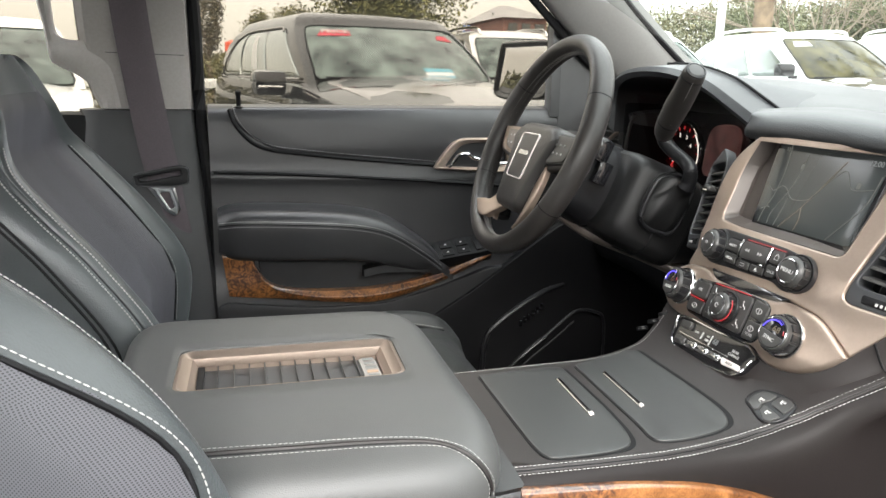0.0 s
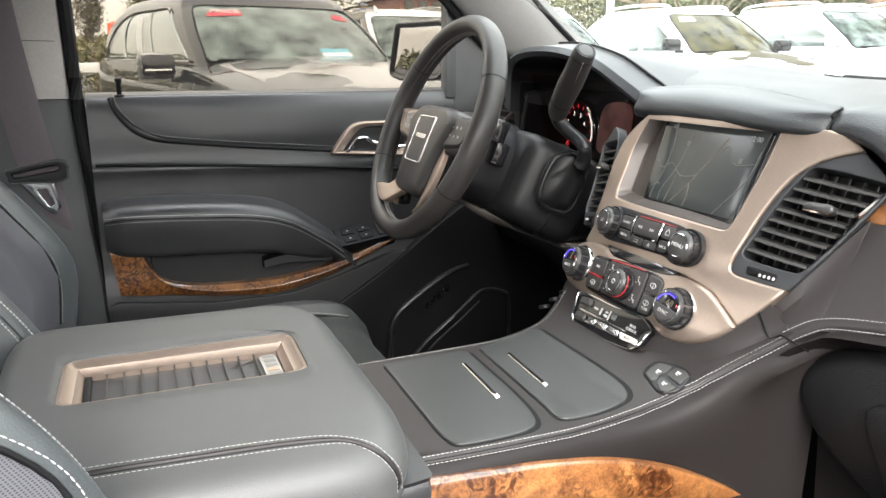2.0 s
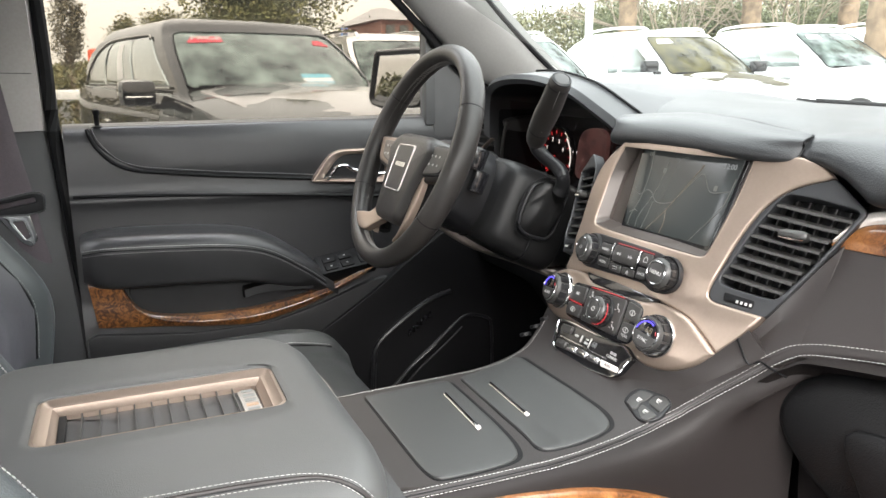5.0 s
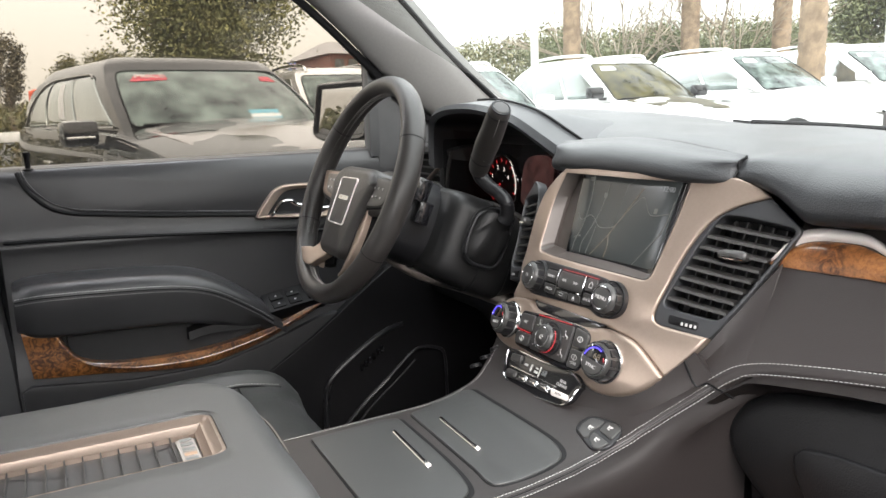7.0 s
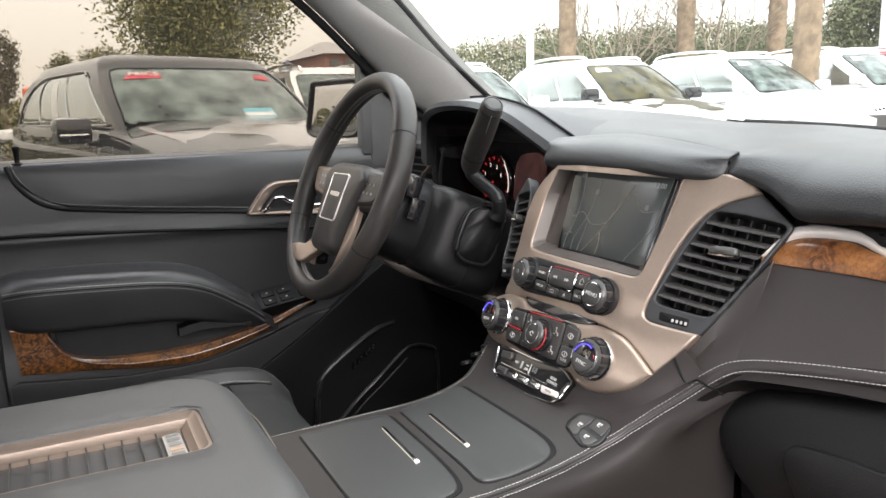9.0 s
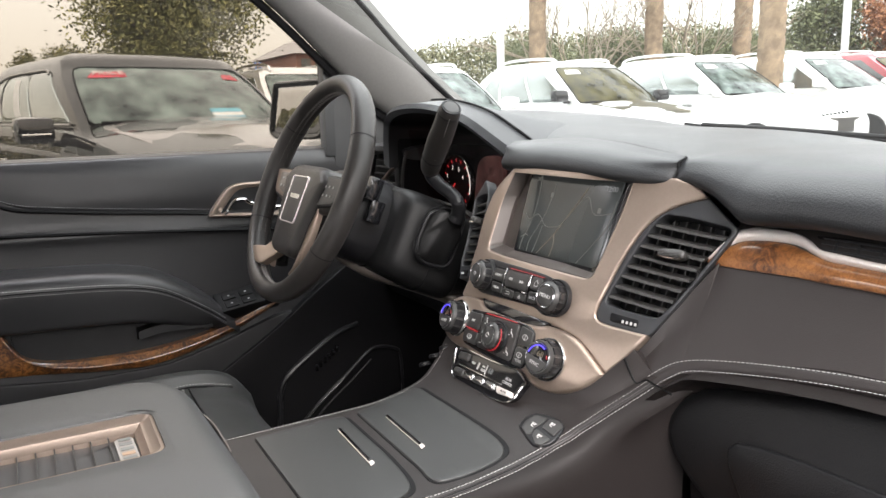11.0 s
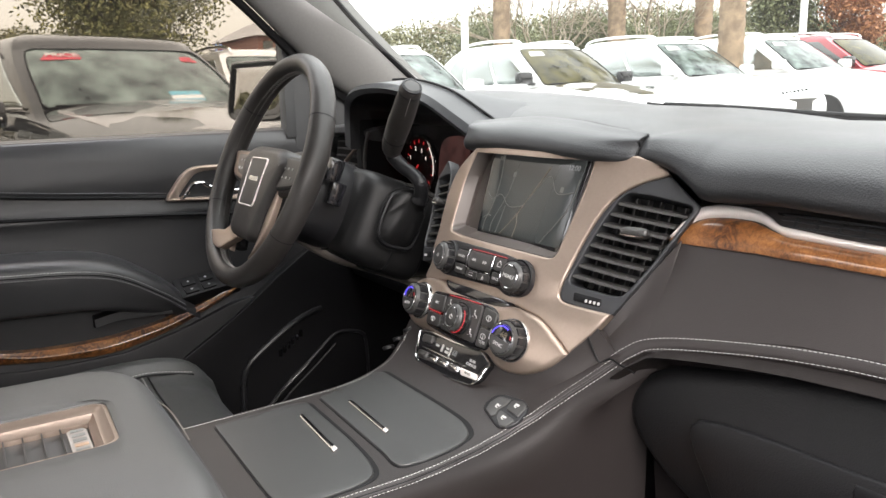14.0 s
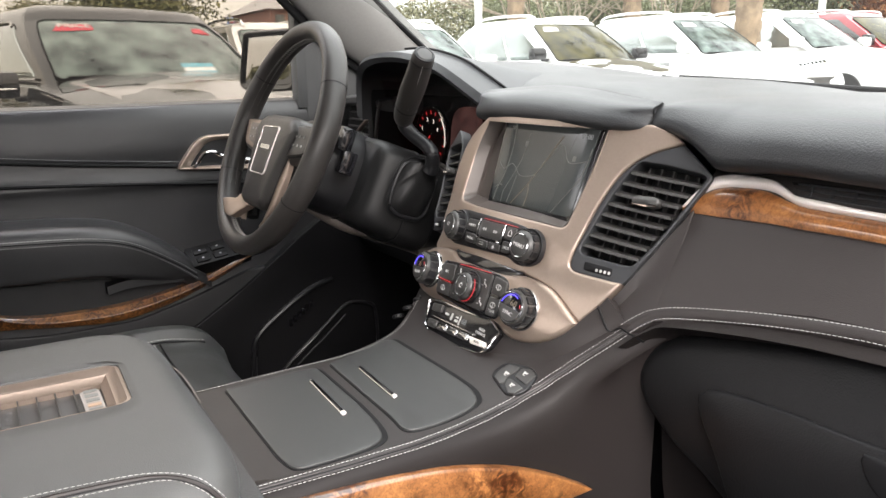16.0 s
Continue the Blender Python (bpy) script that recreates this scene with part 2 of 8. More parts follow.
def part(name, bm, material, parent=None, label="", sharp=38, smooth=True):
    me = bpy.data.meshes.new(name)
    bmesh.ops.recalc_face_normals(bm, faces=bm.faces)
    bm.to_mesh(me)
    bm.free()
    me.materials.append(material)
    if smooth:
        me.shade_smooth()
        me.set_sharp_from_angle(angle=radians(sharp))
    ob = new(name, me)
    if parent:
        ob.parent = parent
        up = Matrix.Translation(parent.location) if not parent.parent else Matrix.Identity(4)
        ob.matrix_parent_inverse = up.inverted()
    if label:
        ob["label"] = label
    return ob


def lerp_table(table, v):
    """A smooth value from rows of (position, value)."""
    if v <= table[0][0]:
        return table[0][1]
    for (a, fa), (b, fb) in zip(table, table[1:]):
        if v <= b:
            return fa + (fb - fa) * (v - a) / (b - a)
    return table[-1][1]


def spline(pts, n, closed=False):
    """Catmull-Rom through the points, n steps a stretch."""
    p = [Vector(q) for q in pts]
    out, m = [], len(p)
    for i in range(m if closed else m - 1):
        a, b, c, d = ((p[(i + k) % m] if closed else p[min(max(i + k, 0), m - 1)]) for k in (-1, 0, 1, 2))
        for s in range(n):
            t = s / n
            out.append(0.5 * (2 * b + (c - a) * t + (2 * a - 5 * b + 4 * c - d) * t * t + (3 * b - a - 3 * c + d) * t ** 3))
    if not closed:
        out.append(p[-1])
    return out


def resample(pts, n, closed=True):
    p = [Vector(q) for q in pts]
    if closed:
        p = p + [p[0]]
    lens = [0.0]
    for a, b in zip(p, p[1:]):
        lens.append(lens[-1] + (b - a).length)
    out, j = [], 0
    for i in range(n):
        s = lens[-1] * i / (n if closed else n - 1)
        while j < len(p) - 2 and lens[j + 1] < s:
            j += 1
        span = lens[j + 1] - lens[j]
        out.append(p[j].lerp(p[j + 1], (s - lens[j]) / span if span else 0))
    return out


def outline(corners, r=0.01, n=72):
    """A closed 2D outline with rounded corners; a corner may carry its own radius."""
    m, out = len(corners), []
    for i in range(m):
        a, b, c = (Vector(corners[(i + k) % m][:2]) for k in (-1, 0, 1))
        rr = corners[i][2] if len(corners[i]) > 2 else r
        d1, d2 = a - b, c - b
        k1, k2 = min(rr, d1.length * 0.48), min(rr, d2.length * 0.48)
        s, e = b + d1.normalized() * k1, b + d2.normalized() * k2
        for q in range(7):
            t = q / 6
            out.append(s * (1 - t) ** 2 + b * 2 * t * (1 - t) + e * t * t)
    return resample(out, n)


def inset(loop, d):
    m = len(loop)
    area = sum(loop[i].x * loop[(i + 1) % m].y - loop[(i + 1) % m].x * loop[i].y for i in range(m))
    s = 1 if area > 0 else -1
    out = []
    for i in range(m):
        t = (loop[(i + 1) % m] - loop[i - 1]).normalized()
        out.append(loop[i] + Vector((-t.y, t.x)) * d * s)
    return out


def skin(bm, rings, cap_first=True, cap_last=True):
    """Quads between closed rings of equal length."""
    vs = [[bm.verts.new(p) for p in r] for r in rings]
    n = len(rings[0])
    for a, b in zip(vs, vs[1:]):
        for i in range(n):
            bm.faces.new((a[i], a[(i + 1) % n], b[(i + 1) % n], b[i]))
    if cap_first:
        bm.faces.new(vs[0])
    if cap_last:
        bm.faces.new(vs[-1])
    return bm


def slab(loop, F, depth=0.01, bevel=0.002, crown=0.0, steps=3, rings=4, bm=None):
    """A plate with a rounded front edge on the surface F(u, v, w); crown swells its middle."""
    bm = bm or bmesh.new()
    mid = sum(loop, Vector((0, 0))) / len(loop)
    rs = [[F(p.x, p.y, -depth) for p in loop]]
    for k in range(steps + 1):
        a = math.pi / 2 * k / steps
        lp = inset(loop, bevel * (1 - math.cos(a)))
        rs.append([F(p.x, p.y, -bevel * (1 - math.sin(a))) for p in lp])
    edge = inset(loop, bevel)
    for k in range(1, rings):
        f = 1 - k / rings
        rs.append([F(*(mid + (p - mid) * f), crown * (1 - f * f)) for p in edge])
    skin(bm, rs, True, True)
    return bm


def collar(outer, inner, F, depth=0.01, bevel=0.002, drop=0.0, bm=None, inner_depth=None, centre=None):
    """A frame between two outlines on F; its inner edge lies drop below its outer edge."""
    bm = bm or bmesh.new()
    ind = depth if inner_depth is None else inner_depth
    rs = [[F(p.x, p.y, -depth) for p in outer]]
    for k in range(4):
        a = math.pi / 2 * k / 3
        rs.append([F(p.x, p.y, -bevel * (1 - math.sin(a))) for p in inset(outer, bevel * (1 - math.cos(a)))])
    out_by = (lambda d: [p + (p - centre).normalized() * d for p in inner]) if centre else (lambda d: inset(inner, -d))
    e = inset(outer, bevel)
    for f in (0.33, 0.66):
        rs.append([F(*(p.lerp(q, f)), -drop * f) for p, q in zip(e, inner)])
    for k in range(4):
        a = math.pi / 2 * k / 3
        rs.append([F(p.x, p.y, -drop - bevel * (1 - math.cos(a))) for p in out_by(bevel * (1 - math.sin(a)))])
    rs.append([F(p.x, p.y, -drop - ind) for p in inner])
    skin(bm, rs, False, False)
    return bm


def plate(outer, F, hole=None, depth=0.012, bevel=0.003, hole_depth=0.02, grain=0.013):
    """A thin shaped plate on the surface F with rolled edges and, where given, one opening."""
    fl = bmesh.new()
    for lp in ([inset(outer, bevel)] + ([inset(hole, -bevel)] if hole else [])):
        vs = [fl.verts.new((p.x, p.y, 0)) for p in lp]
        for a, b in zip(vs, vs[1:] + vs[:1]):
            fl.edges.new((a, b))
    bmesh.ops.triangle_fill(fl, edges=fl.edges[:], use_beauty=True, normal=(0, 0, 1))
    for _ in range(4):
        far = [e for e in fl.edges if not e.is_boundary and e.calc_length() > grain]
        if not far:
            break
        bmesh.ops.subdivide_edges(fl, edges=far, cuts=1)
        bmesh.ops.triangulate(fl, faces=fl.faces[:])
        bmesh.ops.beautify_fill(fl, faces=fl.faces[:], edges=[e for e in fl.edges if not e.is_boundary])
    for v in fl.verts:
        v.co = F(v.co.x, v.co.y, 0)
    for lp, sg, deep in [(outer, 1, depth)] + ([(hole, -1, hole_depth)] if hole else []):
        rs = [[F(p.x, p.y, -deep) for p in lp]]
        for k in range(5):
            a = math.pi / 2 * k / 4
            rs.append([F(p.x, p.y, -bevel * (1 - math.sin(a))) for p in inset(lp, sg * bevel * (1 - math.cos(a)))])
        skin(fl, rs, False, False)
    bmesh.ops.remove_doubles(fl, verts=fl.verts, dist=1e-6)
    return fl


def sweep(secs, nu=4, nv=4, closed=True):
    """A solid through closed sections, smoothed both ways."""
    rows = [spline(s, nu, closed) if nu > 1 else [Vector(p) for p in s] for s in secs]
    cols = [spline(c, nv) if nv > 1 else [Vector(p) for p in c] for c in zip(*rows)]
    return skin(bmesh.new(), list(zip(*cols)))


def tube(path, radius, n=10, closed=False, bm=None, flat=1.0, up=(0, 0, 1)):
    """A round bar along a path; radius may be a list."""
    bm = bm or bmesh.new()
    p = [Vector(q) for q in path]
    m = len(p)
    rs = radius if isinstance(radius, (list, tuple)) else [radius] * m
    rings = []
    for i in range(m):
        t = (p[(i + 1) % m] - p[i - 1]) if closed else (p[min(i + 1, m - 1)] - p[max(i - 1, 0)])
        t.normalize()
        a = t.cross(Vector(up))
        if a.length < 1e-3:
            a = t.cross(Vector((1, 0.1, 0)))
        a.normalize()
        b = a.cross(t)
        rings.append([p[i] + (a * math.cos(2 * math.pi * k / n) + b * flat * math.sin(2 * math.pi * k / n)) * rs[i] for k in range(n)])
    if closed:
        rings.append(rings[0])
        skin(bm, rings, False, False)
        bmesh.ops.remove_doubles(bm, verts=bm.verts, dist=1e-6)
        return bm
    return skin(bm, rings)


def lathe(profile, m=None, n=32, bm=None):
    """A turned body: rows of (radius, height) about m's z axis."""
    bm = bm or bmesh.new()
    m = m or Matrix.Identity(4)
    rings = [[m @ Vector((r * math.cos(2 * math.pi * k / n), r * math.sin(2 * math.pi * k / n), h)) for k in range(n)] for r, h in profile]
    return skin(bm, rings)


def box(bm, lo, hi, m=None, bevel=0.0):
    """A block between two corners, with its edges eased."""
    m = m or Matrix.Identity(4)
    made = bmesh.new()
    bmesh.ops.create_cube(made, size=1)
    for v in made.verts:
        v.co = Vector(((lo[i] + hi[i]) / 2 + v.co[i] * (hi[i] - lo[i])) for i in range(3))
    if bevel:
        bmesh.ops.bevel(made, geom=made.edges[:], offset=bevel, segments=2, affect="EDGES", profile=0.6)
    for v in made.verts:
        v.co = m @ v.co
    tmp = bpy.data.meshes.new("tmp")
    made.to_mesh(tmp)
    made.free()
    bm.from_mesh(tmp)
    bpy.data.meshes.remove(tmp)
    return bm


def stitches(path, gap=0.0044, size=0.00036, long=0.76, lift=(0, 0, 0)):
    """Separate thread stitches along a path."""
    bm = bmesh.new()
    p = [Vector(q) + Vector(lift) for q in path]
    total = sum((b - a).length for a, b in zip(p, p[1:]))
    n = max(2, int(total / gap))
    q = resample(p, n * 4 + 1, closed=False)
    for i in range(n):
        a, b = q[4 * i], q[min(4 * i + 4, len(q) - 1)]
        d = (b - a) * long
        if d.length < 1e-6:
            continue
        s = d.normalized().cross(Vector((0.3, -0.2, 0.93))).normalized() * size
        w = d.normalized().cross(s).normalized() * size
        ring = lambda c, k: [c + s * k, c + w * k, c - s * k, c - w * k]  # noqa: E731
        skin(bm, [ring(a, 0.5), ring(a + d * 0.3, 1.0), ring(a + d * 0.7, 1.0), ring(a + d, 0.5)])
    return bm




def text_mesh(body, size, m, depth=0.0003):
    c = bpy.data.curves.new("txt", "FONT")
    c.body, c.size, c.extrude, c.align_x, c.align_y = body, size, depth, "CENTER", "CENTER"
    ob = bpy.data.objects.new("txt", c)
    scene.collection.objects.link(ob)
    bpy.context.view_layer.update()
    me = bpy.data.meshes.new_from_object(ob.evaluated_get(bpy.context.evaluated_depsgraph_get()))
    bm = bmesh.new()
    bm.from_mesh(me)
    bm.transform(m)
    bpy.data.objects.remove(ob)
    bpy.data.curves.remove(c)
    bpy.data.meshes.remove(me)
    return bm


# ---- surfaces that panels lie on ----
STACK_Y = [(1.03, 0.706), (1.07, 0.708), (1.10, 0.712), (1.127, 0.722), (1.15, 0.73), (1.165, 0.74), (1.185, 0.745), (1.21, 0.757), (1.31, 0.795), (1.34, 0.806)]
CONSOLE_Z = [(0.3, 1.034), (0.58, 1.034), (0.63, 1.0385), (0.66, 1.0455), (0.68, 1.0525), (0.70, 1.0625), (0.72, 1.0775), (0.74, 1.0945), (0.76, 1.112), (0.80, 1.146)]
CONSOLE_L = [(0.3, -0.098), (0.45, -0.101), (0.57, -0.105), (0.61, -0.1065), (0.645, -0.113), (0.67, -0.119), (0.72, -0.150), (0.80, -0.2)]
CONSOLE_R = [(0.3, 0.122), (0.39, 0.124), (0.485, 0.1285), (0.547, 0.1295), (0.617, 0.1262), (0.65, 0.1262), (0.68, 0.1297), (0.705, 0.1385), (0.73, 0.1535), (0.752, 0.1695), (0.766, 0.179), (0.80, 0.205)]
FLANK_X = [(0.3, 0.146), (0.6, 0.150), (0.66, 0.153), (0.70, 0.159), (0.75, 0.172), (0.78, 0.186), (0.80, 0.20)]


def F_stack(u, v, w):
    """The centre stack: u across, v up, w out of it."""
    y = lambda z: lerp_table(STACK_Y, z)  # noqa: E731
    slope = (y(v + 0.01) - y(v - 0.01)) / 0.02
    bow = 1.2 if u > 0 else 0.5
    n = Vector((2 * bow * u, -1, slope)).normalized()
    return Vector((u, y(v) + bow * u * u, v)) + n * w


def F_console(u, v, w):
    z = lambda y: lerp_table(CONSOLE_Z, y)  # noqa: E731
    slope = (z(v + 0.01) - z(v - 0.01)) / 0.02
    return Vector((u, v, z(v))) + Vector((0, -slope, 1)).normalized() * w


def F_side(u, v, w):
    return Vector((lerp_table(FLANK_X, u) + w, u, v))




def F_dash(u, v, w):
    """The passenger's dash face, leaning forward towards its top: u across, v up."""
    return Vector((u, 0.788 + 0.6 * (v - 1.15), v)) + Vector((0, -0.857, 0.514)) * w


# ---- cabin shell ----
def shell():
    bm = bmesh.new()
    box(bm, (-0.95, -2.2, 0.62), (0.95, 1.6, 0.70))
    tagged(part("floor", bm, CARPET), "black carpeted cabin floor", "floor", kind="structure")
    roof = thing("roof", "pale headliner and roof over the cabin", "car roof", kind="structure")
    secs = []
    for y, z, h in ((-2.3, 1.72, 0.62), (-1.0, 1.78, 0.66), (0.2, 1.76, 0.66), (0.62, 1.72, 0.64)):
        secs.append([(-h, y, z - 0.06), (-h * 0.6, y, z), (0, y, z + 0.01), (h * 0.6, y, z), (h, y, z - 0.06), (h, y, z + 0.02), (0, y, z + 0.06), (-h, y, z + 0.02)])
    part("headliner", sweep(secs, 2, 3), PILLAR, roof)
    bm = bmesh.new()
    box(bm, (-0.95, -2.3, 0.7), (0.95, -2.2, 1.25))
    tagged(part("wall_rear", bm, DULL), "dark trim closing the back of the cabin", "wall", kind="structure")
    bm = bmesh.new()
    box(bm, (-0.9, 1.5, 0.6), (0.9, 1.6, 1.28))
    tagged(part("wall_front", bm, DULL), "dark bulkhead below the windshield", "wall", kind="structure")
    # A pillar on the driver's side, from the cowl up to the roof
    a = thing("a_pillar", "warm grey fabric-covered windshield pillar", "pillar", kind="structure")
    door_side = [(1.10, 1.30), (1.0, 1.355), (0.90, 1.42), (0.81, 1.50), (0.72, 1.58), (0.60, 1.675)]
    glass_side = [(1.26, 1.27), (1.16, 1.343), (1.06, 1.418), (0.945, 1.515), (0.848, 1.607), (0.72, 1.715)]
    secs = []
    for (y0, z0), (y1, z1) in zip(door_side, glass_side):
        x = -0.79 + 0.12 * max(0, z0 - 1.45)
        secs.append([(x, y0, z0), (x + 0.035, y0 * 0.75 + y1 * 0.25 - 0.006, z0 * 0.75 + z1 * 0.25 - 0.004), (x + 0.065, y0 * 0.4 + y1 * 0.6, z0 * 0.4 + z1 * 0.6), (x + 0.07, y1, z1), (x + 0.03, y1 + 0.03, z1 + 0.02), (x - 0.04, y0 + 0.03, z0 + 0.03)])
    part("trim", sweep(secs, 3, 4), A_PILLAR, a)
    seal = spline([(-0.795 + 0.12 * max(0, z - 1.45), y - 0.006, z - 0.006) for y, z in door_side], 5)
    part("weather_seal", tube(seal, 0.009, 8), DULL, a)
    edge = spline([(-0.718 + 0.12 * max(0, z - 1.5), y + 0.004, z + 0.002) for y, z in glass_side], 5)
    part("windshield_seal", tube(edge, 0.006, 8), DULL, a)
    # B pillar with a pale upper and a dark lower half
    b = thing("b_pillar", "pale grey upper and dark lower centre pillar trim", "pillar", kind="structure")
    secs = []
    for z, y0, y1, x in ((1.312, -0.072, 0.084, -0.835), (1.36, -0.09, 0.085, -0.832), (1.43, -0.098, 0.084, -0.827), (1.55, -0.098, 0.082, -0.80), (1.74, -0.095, 0.08, -0.74)):
        secs.append([(x, y1, z), (x + 0.012, y1 - 0.02, z), (x + 0.015, y0 + 0.03, z), (x + 0.004, y0, z), (x - 0.05, y0, z), (x - 0.05, y1, z)])
    part("upper_trim", sweep(secs, 2, 3), PILLAR, b)
    # a loop of the same trim round a small opening behind the belt
    far = spline([(-0.18, 1.74), (-0.168, 1.53), (-0.160, 1.46), (-0.156, 1.405), (-0.143, 1.389), (-0.113, 1.373), (-0.088, 1.352), (-0.074, 1.322), (-0.073, 1.314)], 6)
    near = spline([(-0.155, 1.74), (-0.147, 1.53), (-0.146, 1.462), (-0.142, 1.444), (-0.128, 1.436), (-0.105, 1.434), (-0.085, 1.43), (-0.05, 1.40), (-0.04, 1.314)], 6)
    rings = []
    for p, q in zip(far, near):
        x = -0.825 + 0.2 * max(0, p.y - 1.42)
        rings.append([(x - 0.02, p.x, p.y), (x + 0.004, p.x, p.y), (x + 0.012, *p.lerp(q, 0.3)), (x + 0.012, *p.lerp(q, 0.7)), (x + 0.004, q.x, q.y), (x - 0.02, q.x, q.y)])
    part("trim_loop", skin(bmesh.new(), rings), PILLAR, b)
    part("trim_joint", tube([(-0.811, y, 1.414 - 0.02 * (y + 0.05)) for y in (-0.06, 0.0, 0.075)], 0.0007, 6), CHARCOAL, b)
    secs = []
    for z, y0, y1, x in ((0.7, -0.14, 0.125, -0.80), (0.95, -0.13, 0.115, -0.80), (1.15, -0.12, 0.1, -0.825), (1.31, -0.11, 0.088, -0.84)):
        secs.append([(x, y1, z), (x + 0.012, y1 - 0.03, z), (x + 0.02, (y0 + y1) / 2, z), (x + 0.012, y0 + 0.03, z), (x, y0, z), (x - 0.07, y0, z), (x - 0.07, y1, z)])
    part("lower_trim", sweep(secs, 2, 3), CHARCOAL, b)
    part("door_seal", tube(spline([(-0.815, 0.118, 0.72), (-0.815, 0.112, 1.1), (-0.835, 0.098, 1.31), (-0.82, 0.096, 1.5), (-0.77, 0.09, 1.72)], 5), 0.012, 8), DULL, b)
    # the window line and quarter panel of the body behind the pillar
    c = thing("rear_door_panel", "dark rear door trim below its window", "car door", kind="structure")
    bm = bmesh.new()
    box(bm, (-0.9, -1.1, 0.7), (-0.83, -0.10, 1.305), bevel=0.02)
    part("panel", bm, DULL, c)
    bm = bmesh.new()
    box(bm, (-0.9, -1.2, 1.3), (-0.84, -1.1, 1.74), bevel=0.02)
    part("rear_pillar", bm, PILLAR, c)
    bm = bmesh.new()
    box(bm, (-0.93, 0.99, 0.60), (-0.80, 1.60, 1.27), bevel=0.01)
    tagged(part("wall_side", bm, DULL), "dark footwell side wall ahead of the door", "wall", kind="structure")
    # door opening on the open side
    bm = bmesh.new()
    box(bm, (0.80, -0.5, 0.6), (0.90, 1.2, 0.78), bevel=0.02)
    tagged(part("sill", bm, DULL), "black door sill on the open side", "sill", kind="structure")
    # Unseen; added to close the right rear and cut light on the dash.
    r = thing("rear_side_door", "unseen closed rear door with privacy glass", "car door", kind="structure")
    bm = bmesh.new()
    box(bm, (0.80, -1.6, 0.62), (0.88, -0.42, 1.31), bevel=0.02)
    part("panel", bm, DULL, r)
    bm = bmesh.new()
    skin(bm, [[(0.85, -1.6, 1.31), (0.85, -0.42, 1.31), (0.855, -0.42, 1.31), (0.855, -1.6, 1.31)], [(0.76, -1.6, 1.72), (0.76, -0.42, 1.72), (0.765, -0.42, 1.72), (0.765, -1.6, 1.72)]])
    part("privacy_pane", bm, PRIVACY, r)
    bm = bmesh.new()
    box(bm, (0.78, -2.3, 0.62), (0.88, -1.6, 1.74), bevel=0.02)
    part("rear_quarter", bm, DULL, r)
    g = bmesh.new()
    skin(g, [[(-0.862, -1.1, 1.29), (-0.862, -0.06, 1.29), (-0.857, -0.06, 1.29), (-0.857, -1.1, 1.29)], [(-0.81, -1.1, 1.72), (-0.81, -0.06, 1.72), (-0.805, -0.06, 1.72), (-0.805, -1.1, 1.72)]])
    rp = part("rear_pane", g, SIDE_GLASS, c)
    rp.visible_shadow = False
    # the passenger's door, swung wide open; unseen, added to block light from the front right
    o = thing("passenger_door", "unseen black front door swung open to block light", "car door", kind="structure")
    dm = Matrix.Translation((0.95, 1.06, 0)) @ Matrix.Rotation(radians(-25), 4, "Z")
    bm = bmesh.new()
    box(bm, (0.0, -0.10, 0.62), (1.10, 0.02, 1.31), dm, 0.03)
    part("panel", bm, LEATHER, o)
    part("frame", tube([dm @ Vector(q) for q in ((0.05, -0.04, 1.30), (0.45, 0.0, 1.66), (0.6, 0.0, 1.72), (1.08, 0.0, 1.72), (1.09, -0.04, 1.30))], 0.025, 8), DULL, o)
    bm = bmesh.new()
    skin(bm, [[dm @ Vector(q) for q in ((0.08, -0.045, 1.30), (1.08, -0.045, 1.30), (1.08, -0.04, 1.30), (0.08, -0.04, 1.30))], [dm @ Vector(q) for q in ((0.56, -0.005, 1.70), (1.07, -0.005, 1.70), (1.07, 0.0, 1.70), (0.56, 0.0, 1.70))]])
    part("window_pane", bm, SIDE_GLASS, o)
    d = thing("pillar", "pillars beside the open front doorway", "pillar", kind="structure")
    bm = bmesh.new()
    box(bm, (0.76, -0.42, 0.7), (0.86, -0.25, 1.74), bevel=0.02)
    part("centre_pillar", bm, PILLAR, d)
    part("front_pillar", tube([(0.80, 1.34, 1.26), (0.74, 0.95, 1.55), (0.68, 0.62, 1.73)], 0.05, 10), PILLAR, d)
    bm = bmesh.new()
    box(bm, (0.78, 0.95, 0.7), (0.9, 1.5, 1.3), bevel=0.02)
    part("cowl_side", bm, DULL, d)


